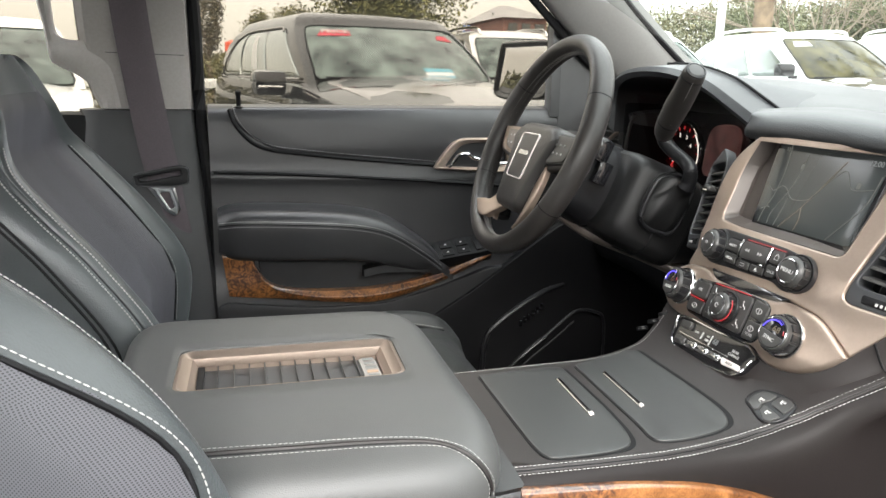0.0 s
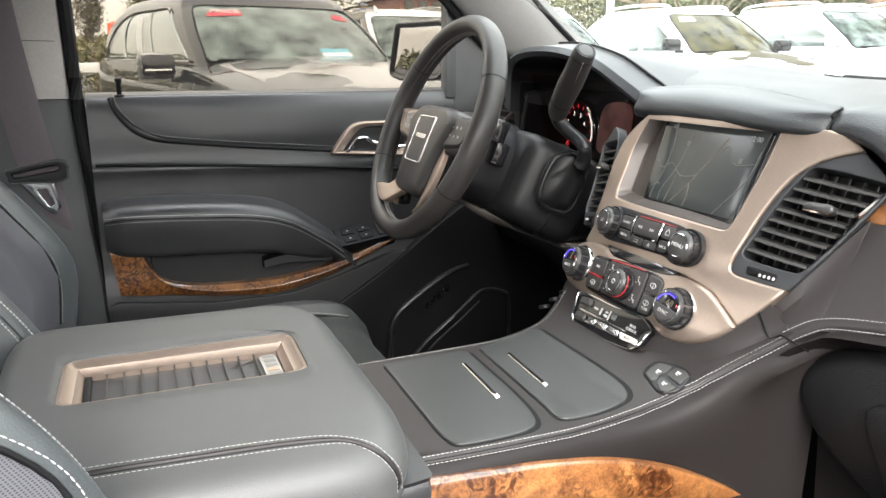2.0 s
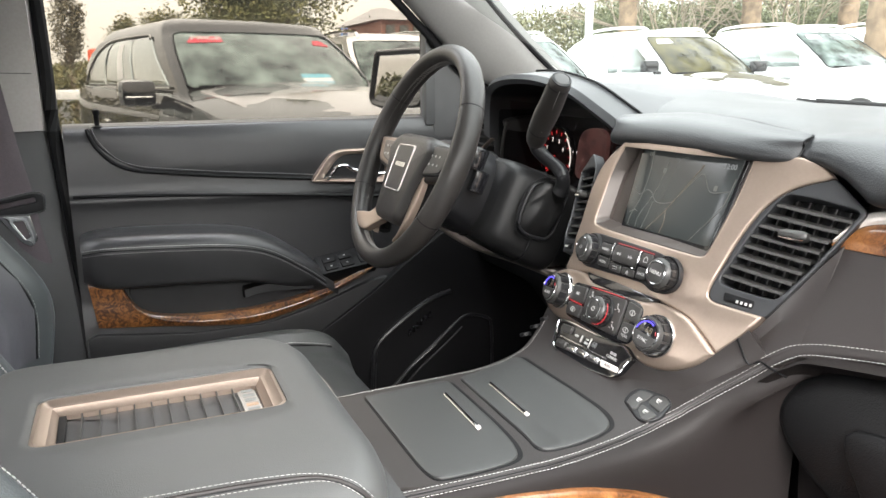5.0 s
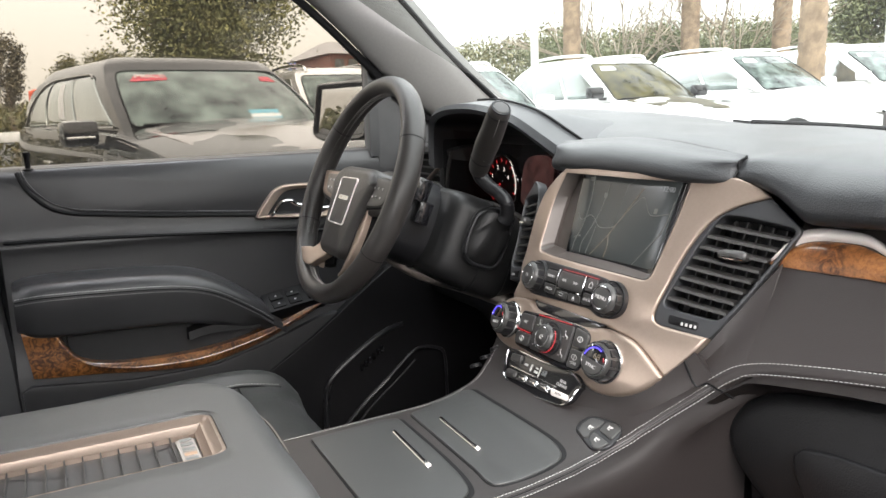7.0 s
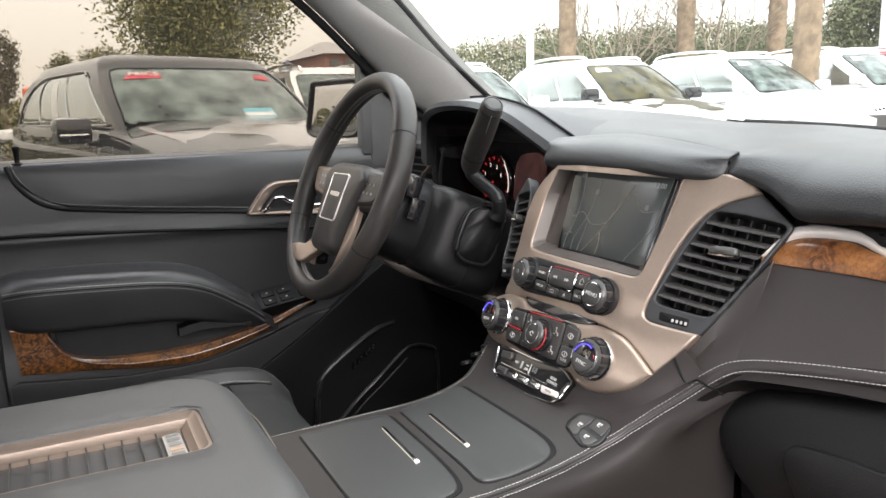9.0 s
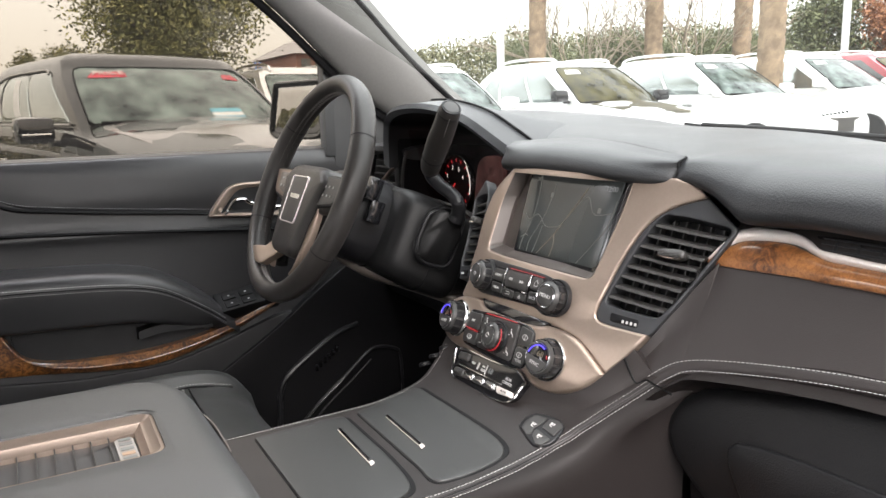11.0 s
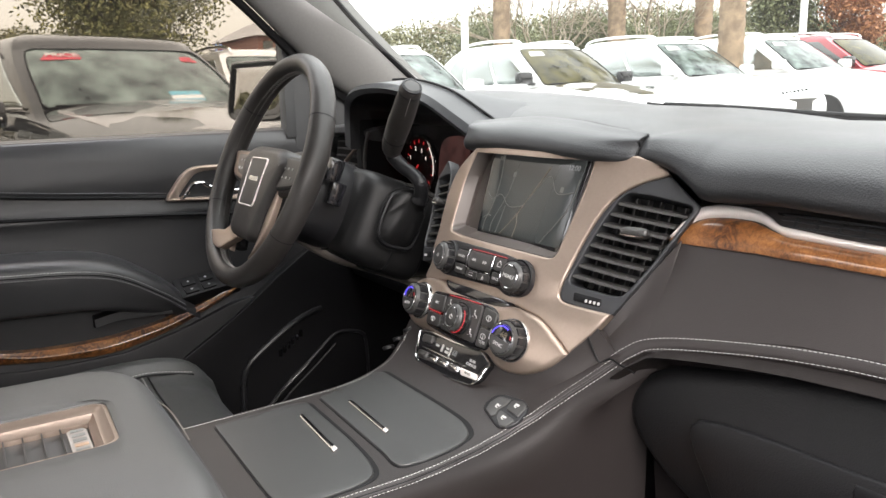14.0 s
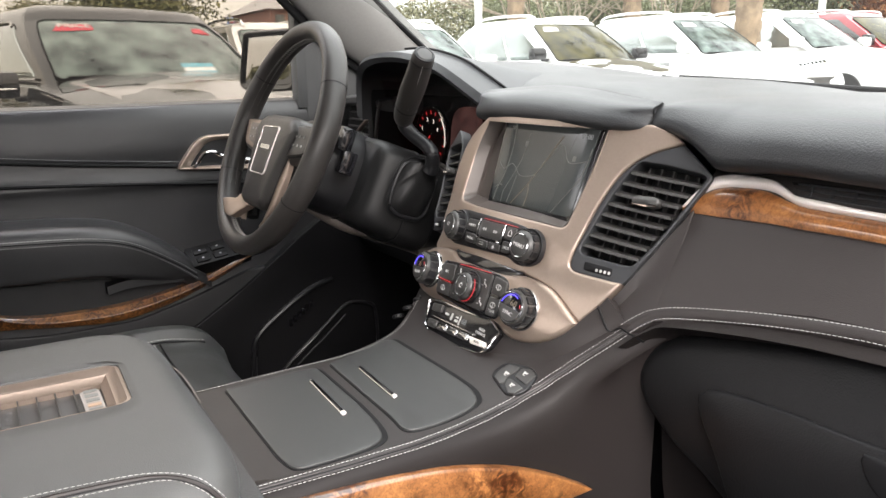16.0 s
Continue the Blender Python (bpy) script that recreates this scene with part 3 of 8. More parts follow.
def windshield():
    w = thing("windshield", "clear raked windshield above the dashboard", "windshield", kind="structure")
    bm = bmesh.new()
    rows = []
    for k in range(9):
        f = k / 8
        y, z, h = 1.47 - 0.86 * f, 1.25 + 0.49 * f, 0.78 - 0.12 * f
        rows.append([(h * (i / 8 - 1), y - 0.09 * (i / 8 - 1) ** 2, z) for i in range(17)])
    vs = [[bm.verts.new(p) for p in r] for r in rows]
    for a, b in zip(vs, vs[1:]):
        for i in range(16):
            bm.faces.new((a[i], a[i + 1], b[i + 1], b[i]))
    g = part("pane", bm, WINDSHIELD, w)
    g.visible_shadow = False
    # worn lettering on the glass, seen from behind as plain bars
    glass_at = lambda x, z: Vector((x, 1.47 - 0.86 * (z - 1.25) / 0.49 - 0.09 * (x / 0.72) ** 2 - 0.010, z))  # noqa: E731
    decal = bmesh.new()
    for i in range(7):
        x, z = 0.034 + 0.0068 * i, 1.3715 + 0.0008 * i
        skin(decal, [[glass_at(x + a, z + b) + Vector((0, e, 0)) for a, b in ((0, 0), (0.0042, 0.0004), (0.0042, 0.0034), (0, 0.003))] for e in (0.0, -0.0004)])
    part("lettering_bars", decal, mat("grey_glass_print", (0.12, 0.14, 0.13), 0.6), w, "faded grey lettering bars")
    # wiper lying along the foot of the glass
    p = thing("wiper", "black windshield wiper resting on the cowl", "wiper")
    part("arm", tube(spline([(-0.37, 1.46, 1.350), (-0.2, 1.47, 1.343), (0.07, 1.47, 1.330), (0.4, 1.46, 1.326), (0.75, 1.40, 1.32)], 6), 0.0045, 8), DULL, p)
    part("blade", tube(spline([(-0.42, 1.465, 1.349), (-0.3, 1.48, 1.339), (0.0, 1.49, 1.326), (0.35, 1.48, 1.318), (0.70, 1.43, 1.312)], 6), 0.006, 6), DULL, p)


# ---- dashboard ----
def dashboard():
    d = thing("dashboard", "black leather-wrapped dashboard with white double stitching", "dashboard", kind="structure")
    # upper pad, over the whole width
    secs = []
    rows = [(-0.80, 0.98, 1.382, 0.06), (-0.55, 0.98, 1.388, 0.06), (-0.34, 0.98, 1.378, 0.06), (-0.2, 0.915, 1.363, 0.04), (-0.1, 0.898, 1.360, 0.03), (0.0, 0.892, 1.357, 0.03), (0.08, 0.872, 1.350, 0.03), (0.124, 0.845, 1.345, 0.028),
            (0.148, 0.829, 1.343, 0.032), (0.168, 0.828, 1.343, 0.030), (0.195, 0.828, 1.343, 0.038), (0.215, 0.827, 1.343, 0.050), (0.236, 0.826, 1.343, 0.060), (0.30, 0.824, 1.343, 0.056), (0.42, 0.822, 1.342, 0.057), (0.80, 0.824, 1.338, 0.056)]
    for x, y0, z, drop in rows:
        g = min(1, max(0.55, 0.55 + (x - 0.17) / 0.12)) if x > 0.1 else 1
        secs.append([(x, y0 + 0.04, z - drop - 0.010), (x, y0 + 0.008, z - drop - 0.004), (x, y0, z - drop * 0.82), (x, y0 + 0.012 * g, z - drop * 0.42), (x, y0 + 0.045 * g, z - drop * 0.12), (x, y0 + 0.12, z - 0.0005), (x, 1.16, z - 0.002), (x, 1.30, z - 0.016), (x, 1.44, z - 0.06), (x, 1.44, z - 0.12), (x, 1.15, z - 0.14)])
    part("upper_pad", sweep(secs, 3, 5), PAD, d, "grained black vinyl upper pad")
    # leather face on the passenger's side
    secs = []
    hem_z = [(0.125, 1.096), (0.160, 1.104), (0.178, 1.116), (0.204, 1.138), (0.2345, 1.1495), (0.2913, 1.1606), (0.3429, 1.1688), (0.3893, 1.1743), (0.4182, 1.1766), (0.47, 1.1790), (0.55, 1.1822), (0.64, 1.1852), (0.72, 1.1877), (0.8, 1.19)]
    for x, zt in ((0.148, 1.136), (0.163, 1.158), (0.175, 1.188), (0.19, 1.224), (0.207, 1.262), (0.215, 1.285), (0.30, 1.29), (0.42, 1.29), (0.82, 1.29)):
        zb = lerp_table(hem_z, x)
        secs.append([F_dash(x, zt, 0), F_dash(x, (zt + zb) / 2, 0.003), F_dash(x, zb + 0.010, 0.001), F_dash(x, zb, -0.004), F_dash(x, zb - 0.004, -0.02), (x, 0.98, zb - 0.01), (x, 0.98, zt)])
    part("leather_face", sweep(secs, 2, 3), DASH_SKIN, d)
    # stitched hem
    hem = [F_dash(p.x, p.y, 0.002) for p in spline([(0.178, 1.119), (0.190, 1.130), (0.205, 1.140)] + hem_z[4:], 8)]
    lower = [F_dash(p.x, p.y, 0.001) for p in spline([(0.1909, 1.1158), (0.1972, 1.1220), (0.2067, 1.1295), (0.2165, 1.1355), (0.2377, 1.1415), (0.295, 1.1527), (0.3463, 1.1611), (0.3924, 1.1666), (0.4213, 1.1688), (0.47, 1.1712), (0.55, 1.1744), (0.64, 1.1774), (0.72, 1.1799), (0.8, 1.182)], 8)]
    part("hem_roll", tube([p + Vector((0.001, 0.010, -0.008)) for p in hem], 0.0105, 10), DASH_SKIN, d)
    part("upper_stitching", stitches([p + Vector((0, -0.001, 0.001)) for p in hem]), THREAD, d, "white contrast stitching")
    part("lower_stitching", stitches([p + Vector((0, -0.001, 0)) for p in lower]), THREAD, d, "white contrast stitching")
    # Strip below the hem; its shade is in the darker leather colour.
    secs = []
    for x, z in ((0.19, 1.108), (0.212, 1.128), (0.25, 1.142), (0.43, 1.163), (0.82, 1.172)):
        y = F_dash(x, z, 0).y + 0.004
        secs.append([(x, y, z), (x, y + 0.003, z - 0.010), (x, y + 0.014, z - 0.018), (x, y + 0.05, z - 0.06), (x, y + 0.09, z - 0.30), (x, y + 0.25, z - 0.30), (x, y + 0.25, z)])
    part("lower_face", sweep(secs, 2, 4), SHADED_SKIN, d)
    # driver's side lower dash and knee panel
    secs = []
    for x in (-0.80, -0.62, -0.42, -0.28, -0.13):
        secs.append([(x, 1.05, 1.195), (x, 0.985, 1.185), (x, 0.93, 1.15), (x, 0.90, 1.08), (x, 0.93, 1.0), (x, 1.05, 0.93), (x, 1.3, 0.6), (x, 1.4, 0.6), (x, 1.4, 1.195)])
    part("knee_panel", sweep(secs, 3, 3), DULL, d)
    part("knee_edge", tube(spline([(-0.66, 0.905, 1.115), (-0.5, 0.90, 1.09), (-0.36, 0.87, 1.075), (-0.26, 0.82, 1.06)], 6), 0.014, 10), SATIN, d)
    bm = bmesh.new()
    box(bm, (-0.145, 0.84, 0.70), (0.15, 1.42, 1.16), bevel=0.01)
    part("tunnel_filler", bm, DULL, d)
    # Button-pad grey here stands in for light catching the panel edge.
    part("knee_trim", tube(spline([(-0.47, 0.665, 1.185), (-0.42, 0.675, 1.168), (-0.40, 0.725, 1.133), (-0.36, 0.80, 1.103), (-0.30, 0.86, 1.075)], 6), 0.012, 10), PAD_GREY, d)
    # burl inlay
    w_top = spline([(0.1949, 1.2335), (0.2075, 1.2477), (0.2205, 1.2557), (0.2385, 1.2595), (0.263, 1.2610), (0.2814, 1.2603), (0.298, 1.2557), (0.3135, 1.2521), (0.3402, 1.2513), (0.3963, 1.2504), (0.60, 1.249), (0.80, 1.248)], 8)
    w_bot = spline([(0.1942, 1.2304), (0.203, 1.2308), (0.216, 1.2313), (0.2316, 1.2318), (0.2632, 1.2331), (0.280, 1.2338), (0.2925, 1.2344), (0.3205, 1.2342), (0.3463, 1.2349), (0.4014, 1.2352), (0.60, 1.236), (0.80, 1.236)], 8)
    b_top = spline([(0.1955, 1.2364), (0.202, 1.2513), (0.2125, 1.2644), (0.2269, 1.2692), (0.2455, 1.2712), (0.2737, 1.2703), (0.2904, 1.2658), (0.3032, 1.2602), (0.3213, 1.2588), (0.3941, 1.2559), (0.60, 1.2555), (0.80, 1.2545)], 8)

    def strip(top, bot, low, swell):
        """A rounded band between two lines on the dash face."""
        bm, rings = bmesh.new(), []
        for a, b in zip(top, bot):
            row = [F_dash(*a.lerp(b, k / 6), low + swell * math.sin(math.pi * k / 6) ** 0.6) for k in range(7)]
            rings.append(row + [F_dash(b.x, b.y, -0.004), F_dash(a.x, a.y, -0.004)])
        return skin(bm, rings)

    part("wood_inlay", strip(w_top, w_bot, 0.006, 0.004), WOOD, d, "glossy burl wood inlay")
    part("inlay_trim", strip(b_top, [p + Vector((0, -0.0005)) for p in w_top], 0.007, 0.0045), BEAD, d, "polished champagne metal bead")
    # defroster slot above the inlay
    slot = part("air_slot", slab(outline([(0.290, 1.2705), (0.306, 1.2606), (0.36, 1.2575), (0.80, 1.2560), (0.80, 1.2675), (0.30, 1.2725)], 0.003, 60), lambda u, v, w: F_dash(u, v, w + 0.005), 0.008, 0.001), DULL, d)
    for i in range(24):
        u = 0.315 + 0.02 * i
        fin = outline([(u, 1.2585), (u + 0.003, 1.2585), (u + 0.003, 1.2685), (u, 1.2685)], 0.0005, 12)
        part("fin", slab(fin, lambda a, b, w: F_dash(a, b, w + 0.008), 0.004, 0.0004, rings=2), VENT_SKIN, slot)
    for z in (1.2590, 1.2640, 1.2685):
        bar = outline([(0.302, z), (0.80, z), (0.80, z + 0.0016), (0.302, z + 0.0016)], 0.0005, 24)
        part("bar", slab(bar, lambda a, b, w: F_dash(a, b, w + 0.009), 0.004, 0.0004, rings=2), VENT_SKIN, slot)
    # glove box
    g = thing("glove_box", "black grained glove box lid with a recessed panel", "glove box")
    F_glove = lambda u, v, w: Vector((u, 0.802 - 0.02 * math.sin(max(0, min(1, (1.16 - v) / 0.24)) * math.pi) - w, v))  # noqa: E731
    lid = outline([(0.1838, 1.0792, 0.02), (0.1986, 1.1007, 0.02), (0.225, 1.117, 0.02), (0.262, 1.1276, 0.02), (0.319, 1.1408, 0.04), (0.3689, 1.1509), (0.421, 1.1581), (0.80, 1.172), (0.80, 0.88), (0.33, 0.94, 0.04), (0.279, 0.9826, 0.03), (0.2453, 0.9977, 0.02), (0.2164, 1.0167, 0.02), (0.1926, 1.0389, 0.02), (0.1825, 1.0604, 0.02)], 0.01, 160)
    part("lid", slab(lid, F_glove, 0.04, 0.016, 0.006, steps=5, rings=6), GLOVE, g)
    pan = outline([(0.2685, 1.0740, 0.008), (0.2755, 1.0845, 0.008), (0.3086, 1.0907, 0.02), (0.3634, 1.0938), (0.4115, 1.0943), (0.4407, 1.0956), (0.78, 1.105), (0.78, 0.9), (0.34, 0.9, 0.03), (0.2938, 1.0295, 0.02), (0.2778, 1.0513, 0.02)], 0.01, 120)
    part("panel", slab(pan, lambda u, v, w: F_glove(u, v, w + 0.008), 0.012, 0.003, steps=3), GLOVE, g)
    handle = outline([(0.4222, 1.0880, 0.006), (0.60, 1.092), (0.60, 1.05), (0.4450, 1.055, 0.012), (0.4271, 1.0725, 0.012)], 0.01, 60)
    part("handle", slab(handle, lambda u, v, w: F_glove(u, v, w + 0.010), 0.01, 0.003), DULL, g)
    # raised hood over the screen
    secs = []
    for x in (-0.166, -0.158, -0.14, -0.10, -0.04, 0.03, 0.085, 0.12, 0.139, 0.1475):
        k = abs((x + 0.0095) / 0.157)
        y0, zb = 0.799 + 0.026 * k ** 5, 1.311 - 0.003 * k ** 3
        ys = lerp_table([(-0.16, 0.850), (-0.06, 0.869), (0.0, 0.867), (0.05, 0.865), (0.10, 0.858), (0.13, 0.851), (0.148, 0.846)], x)
        zs = lerp_table([(-0.16, 1.346), (-0.06, 1.353), (0.0, 1.352), (0.05, 1.3475), (0.10, 1.342), (0.13, 1.340), (0.148, 1.3385)], x)
        secs.append([(x, y0 + 0.014, zb), (x, y0 + 0.002, zb + 0.1 * (zs - zb)), (x, y0, zb + 0.35 * (zs - zb)), (x, y0 + 0.006, zb + 0.62 * (zs - zb)), (x, 0.72 * y0 + 0.28 * ys, zb + 0.85 * (zs - zb)), (x, 0.35 * y0 + 0.65 * ys, zb + 0.96 * (zs - zb)), (x, ys, zs), (x, ys + 0.004, zs - 0.03)])
    seam = spline([(q[6][0], q[6][1] - 0.001, q[6][2] + 0.0004) for q in secs] + [(0.1488, q_[1], q_[2]) for q_ in (secs[-1][5], secs[-1][4], secs[-1][3], secs[-1][2])], 4)
    part("hood_seam", tube(seam, 0.0011, 6), DULL, d)
    part("screen_hood", sweep(secs, 3, 4), PAD, d, "grained black vinyl hood over the screen")


# ---- centre stack ----
def stack():
    s = thing("centre_stack", "champagne metallic centre stack with screen and climate controls", "centre stack", at=(0, 0.8, 1.03))
    back = outline([(-0.13, 1.33), (0.12, 1.33), (0.12, 1.05), (-0.12, 1.05)], 0.01, 60)
    part("backing", slab(back, lambda u, v, w: F_stack(u, v, w - 0.045), 0.05, 0.003), DULL, s)
    outer = outline([(-0.104, 1.318, 0.004), (-0.1325, 1.2958, 0.02), (-0.147, 1.2733, 0.02), (-0.150, 1.235, 0.03), (-0.1445, 1.198, 0.03), (-0.140, 1.161, 0.02), (-0.138, 1.1425, 0.01), (-0.0803, 1.1534, 0.01), (0.058, 1.1529, 0.02), (0.076, 1.1502, 0.01), (0.099, 1.1461, 0.02), (0.119, 1.133, 0.01),
                     (0.1409, 1.1170, 0.002), (0.1583, 1.1378, 0.02), (0.1705, 1.1622, 0.002), (0.1162, 1.1656, 0.004), (0.1085, 1.1695, 0.006), (0.1118, 1.1938, 0.02), (0.1161, 1.2174, 0.02), (0.1229, 1.2408, 0.02), (0.1324, 1.2641, 0.02), (0.1442, 1.2803, 0.014), (0.1616, 1.2919, 0.014), (0.1885, 1.3008, 0.002), (0.178, 1.310, 0.01), (0.155, 1.320, 0.02)], 0.01, 260)
    inner = outline([(-0.101, 1.315, 0.003), (-0.114, 1.2767, 0.02), (-0.1135, 1.240, 0.02), (-0.114, 1.211, 0.009), (-0.081, 1.2093, 0.01), (0.030, 1.2095, 0.03), (0.090, 1.2070, 0.008), (0.0976, 1.2484, 0.02), (0.1025, 1.2777, 0.02), (0.1055, 1.315, 0.003)], 0.01, 150)
    part("upper_fascia", plate(outer, F_stack, inner, 0.012, 0.0032, 0.008), CHAMP, s, "champagne metallic screen surround")
    # deep dark recess that the screen sits in
    mouth, floor_ = inset(inner, 0.0004), [Vector((p.x * 0.94, 1.262 + (p.y - 1.262) * 0.97)) for p in inset(inner, 0.004)]
    F_scr = lambda u, v, w: Vector((u, 0.779 + 0.37 * (v - 1.214), v)) + Vector((0, -0.938, 0.347)) * w  # noqa: E731
    rec = bmesh.new()
    skin(rec, [[F_stack(p.x, p.y, -0.002) for p in mouth], [F_stack(p.x, p.y, -0.0045) for p in inset(inner, 0.0016)], [F_scr(p.x, p.y, -0.001) for p in floor_], [F_scr(p.x, p.y, -0.006) for p in floor_]], False, True)
    scr = part("screen_bezel", rec, RECESS, s, "dark satin screen recess")
    rim = outline([(-0.080, 1.316), (0.098, 1.316), (0.0895, 1.2105), (-0.0715, 1.2105)], 0.003, 80)
    part("screen_border", slab(rim, lambda u, v, w: F_scr(u, v, w + 0.0015), 0.004, 0.0008), GLOSS, scr, "gloss black screen border")
    part("display", slab(outline([(-0.0745, 1.314), (0.0925, 1.314), (0.0840, 1.2150), (-0.0660, 1.2150)], 0.002, 60), lambda u, v, w: F_scr(u, v, w + 0.0022), 0.002, 0.0003), LCD, scr, "dim navigation map display")
    F_map = lambda u, v, w: F_scr(0.009 + u * (0.88 + 0.9 * (v - 1.262)), v - 0.001, w + 0.0024)  # noqa: E731
    roads = [([(-0.088, 1.262), (-0.075, 1.255), (-0.06, 1.262), (-0.05, 1.259), (-0.035, 1.25), (-0.01, 1.252), (0.0, 1.258), (0.02, 1.28), (0.035, 1.29), (0.05, 1.275), (0.062, 1.272), (0.085, 1.276)], 0),
             ([(-0.07, 1.31), (-0.066, 1.28), (-0.07, 1.25), (-0.08, 1.23), (-0.082, 1.217)], 0), ([(-0.035, 1.30), (-0.04, 1.27), (-0.05, 1.25), (-0.063, 1.23), (-0.064, 1.217)], 0),
             ([(-0.042, 1.25), (-0.045, 1.235), (-0.05, 1.217)], 0), ([(0.03, 1.30), (0.005, 1.265), (-0.015, 1.24), (-0.04, 1.217)], 1), ([(-0.012, 1.243), (-0.008, 1.23), (-0.01, 1.217)], 1),
             ([(0.088, 1.29), (0.085, 1.26), (0.07, 1.24), (0.05, 1.217)], 0), ([(-0.085, 1.232), (-0.075, 1.236), (-0.07, 1.235)], 0)]
    for pts, kind in roads:
        part("map_road", tube(spline([F_map(u, v, 0.0) for u, v in pts], 5), 0.0005, 5), ROAD_LINE_B if kind else ROAD_LINE, scr)
    tilt = Matrix.Translation(F_map(0.072, 1.3015, 0.0)) @ Matrix.Rotation(radians(90 - 20.3), 4, "X")
    part("clock_digits", text_mesh("12:00", 0.0085, tilt), SCREEN_TEXT, scr, "small clock reading 12:00")
    tilt = Matrix.Translation(F_map(-0.073, 1.304, 0.0)) @ Matrix.Rotation(radians(90 - 20.3), 4, "X")
    part("heading_digits", text_mesh("53\u00b0", 0.0065, tilt), ROAD_LINE, scr)
    for u, v in ((-0.038, 1.287), (0.062, 1.277)):
        part("map_marker", slab(outline([(u - 0.003, v - 0.003), (u + 0.003, v - 0.003), (u + 0.003, v + 0.003), (u - 0.003, v + 0.003)], 0.001, 24), lambda a, b, w: F_map(a, b, w + 0.0002), 0.0003, 0.0001), ROAD_LINE, scr)
    # climate panel: bulging, with a long pointed nose
    low = outline([(-0.1316, 1.1461, 0.02), (-0.1587, 1.1349, 0.02), (-0.1705, 1.120, 0.02), (-0.1695, 1.1035, 0.02), (-0.153, 1.0889, 0.02), (-0.1244, 1.0840, 0.02), (-0.0889, 1.0870, 0.02), (-0.0273, 1.0882, 0.02), (0.0318, 1.0945, 0.01), (0.0432, 1.0925, 0.008), (0.0516, 1.0848, 0.01), (0.0674, 1.081, 0.014),
                   (0.0918, 1.0832, 0.02), (0.1119, 1.0903, 0.02), (0.1294, 1.102, 0.02), (0.1420, 1.1160, 0.002), (0.1209, 1.1321, 0.02), (0.1021, 1.1452, 0.02), (0.0791, 1.1498, 0.01), (0.0583, 1.1515, 0.01), (0.040, 1.147, 0.012), (0.0158, 1.1462, 0.02), (-0.0286, 1.1458, 0.02), (-0.064, 1.1452, 0.012), (-0.0757, 1.1515, 0.008), (-0.1056, 1.1509, 0.02)], 0.01, 240)
    hill = lambda u, v: 0.006 * math.exp(-((u - 0.080) / 0.034) ** 2 - ((v - 1.118) / 0.028) ** 2) + 0.004 * math.exp(-((u + 0.118) / 0.03) ** 2 - ((v - 1.118) / 0.028) ** 2)  # noqa: E731
    part("climate_fascia", plate(low, lambda u, v, w: F_stack(u, v, w + 0.004 + hill(u, v)), None, 0.018, 0.006), CHAMP, s, "champagne metallic climate panel")
    slot = outline([(-0.0814, 1.1545), (-0.0687, 1.1535), (-0.0234, 1.1555), (0.0203, 1.155), (0.060, 1.1535), (0.045, 1.1475), (0.0158, 1.1445), (-0.0286, 1.144), (-0.066, 1.144)], 0.003, 70)
    part("disc_slot", plate(slot, lambda u, v, w: F_stack(u, v, w + 0.0011), None, 0.004, 0.0006), GLOSS, s)
    # radio panel
    rad = outline([(-0.1245, 1.1786, 0.014), (-0.1179, 1.1928, 0.012), (-0.0942, 1.2013, 0.012), (-0.0668, 1.2018, 0.02), (-0.0128, 1.2024, 0.02), (0.0282, 1.2019, 0.02), (0.0522, 1.1979, 0.012), (0.0647, 1.1909, 0.012), (0.0705, 1.18, 0.012), (0.0662, 1.1661, 0.012), (0.0542, 1.1591, 0.010), (0.0386, 1.159, 0.008), (0.0249, 1.1640, 0.01), (-0.0154, 1.1629, 0.02), (-0.0623, 1.1603, 0.02), (-0.0956, 1.1582, 0.01), (-0.1181, 1.1644, 0.012)], 0.01, 120)
    F_rad = lambda u, v, w: F_stack(u, v, w + 0.003)  # noqa: E731
    panel = part("radio_panel", slab(rad, F_rad, 0.01, 0.002), SATIN, s)
    return s, panel, F_rad


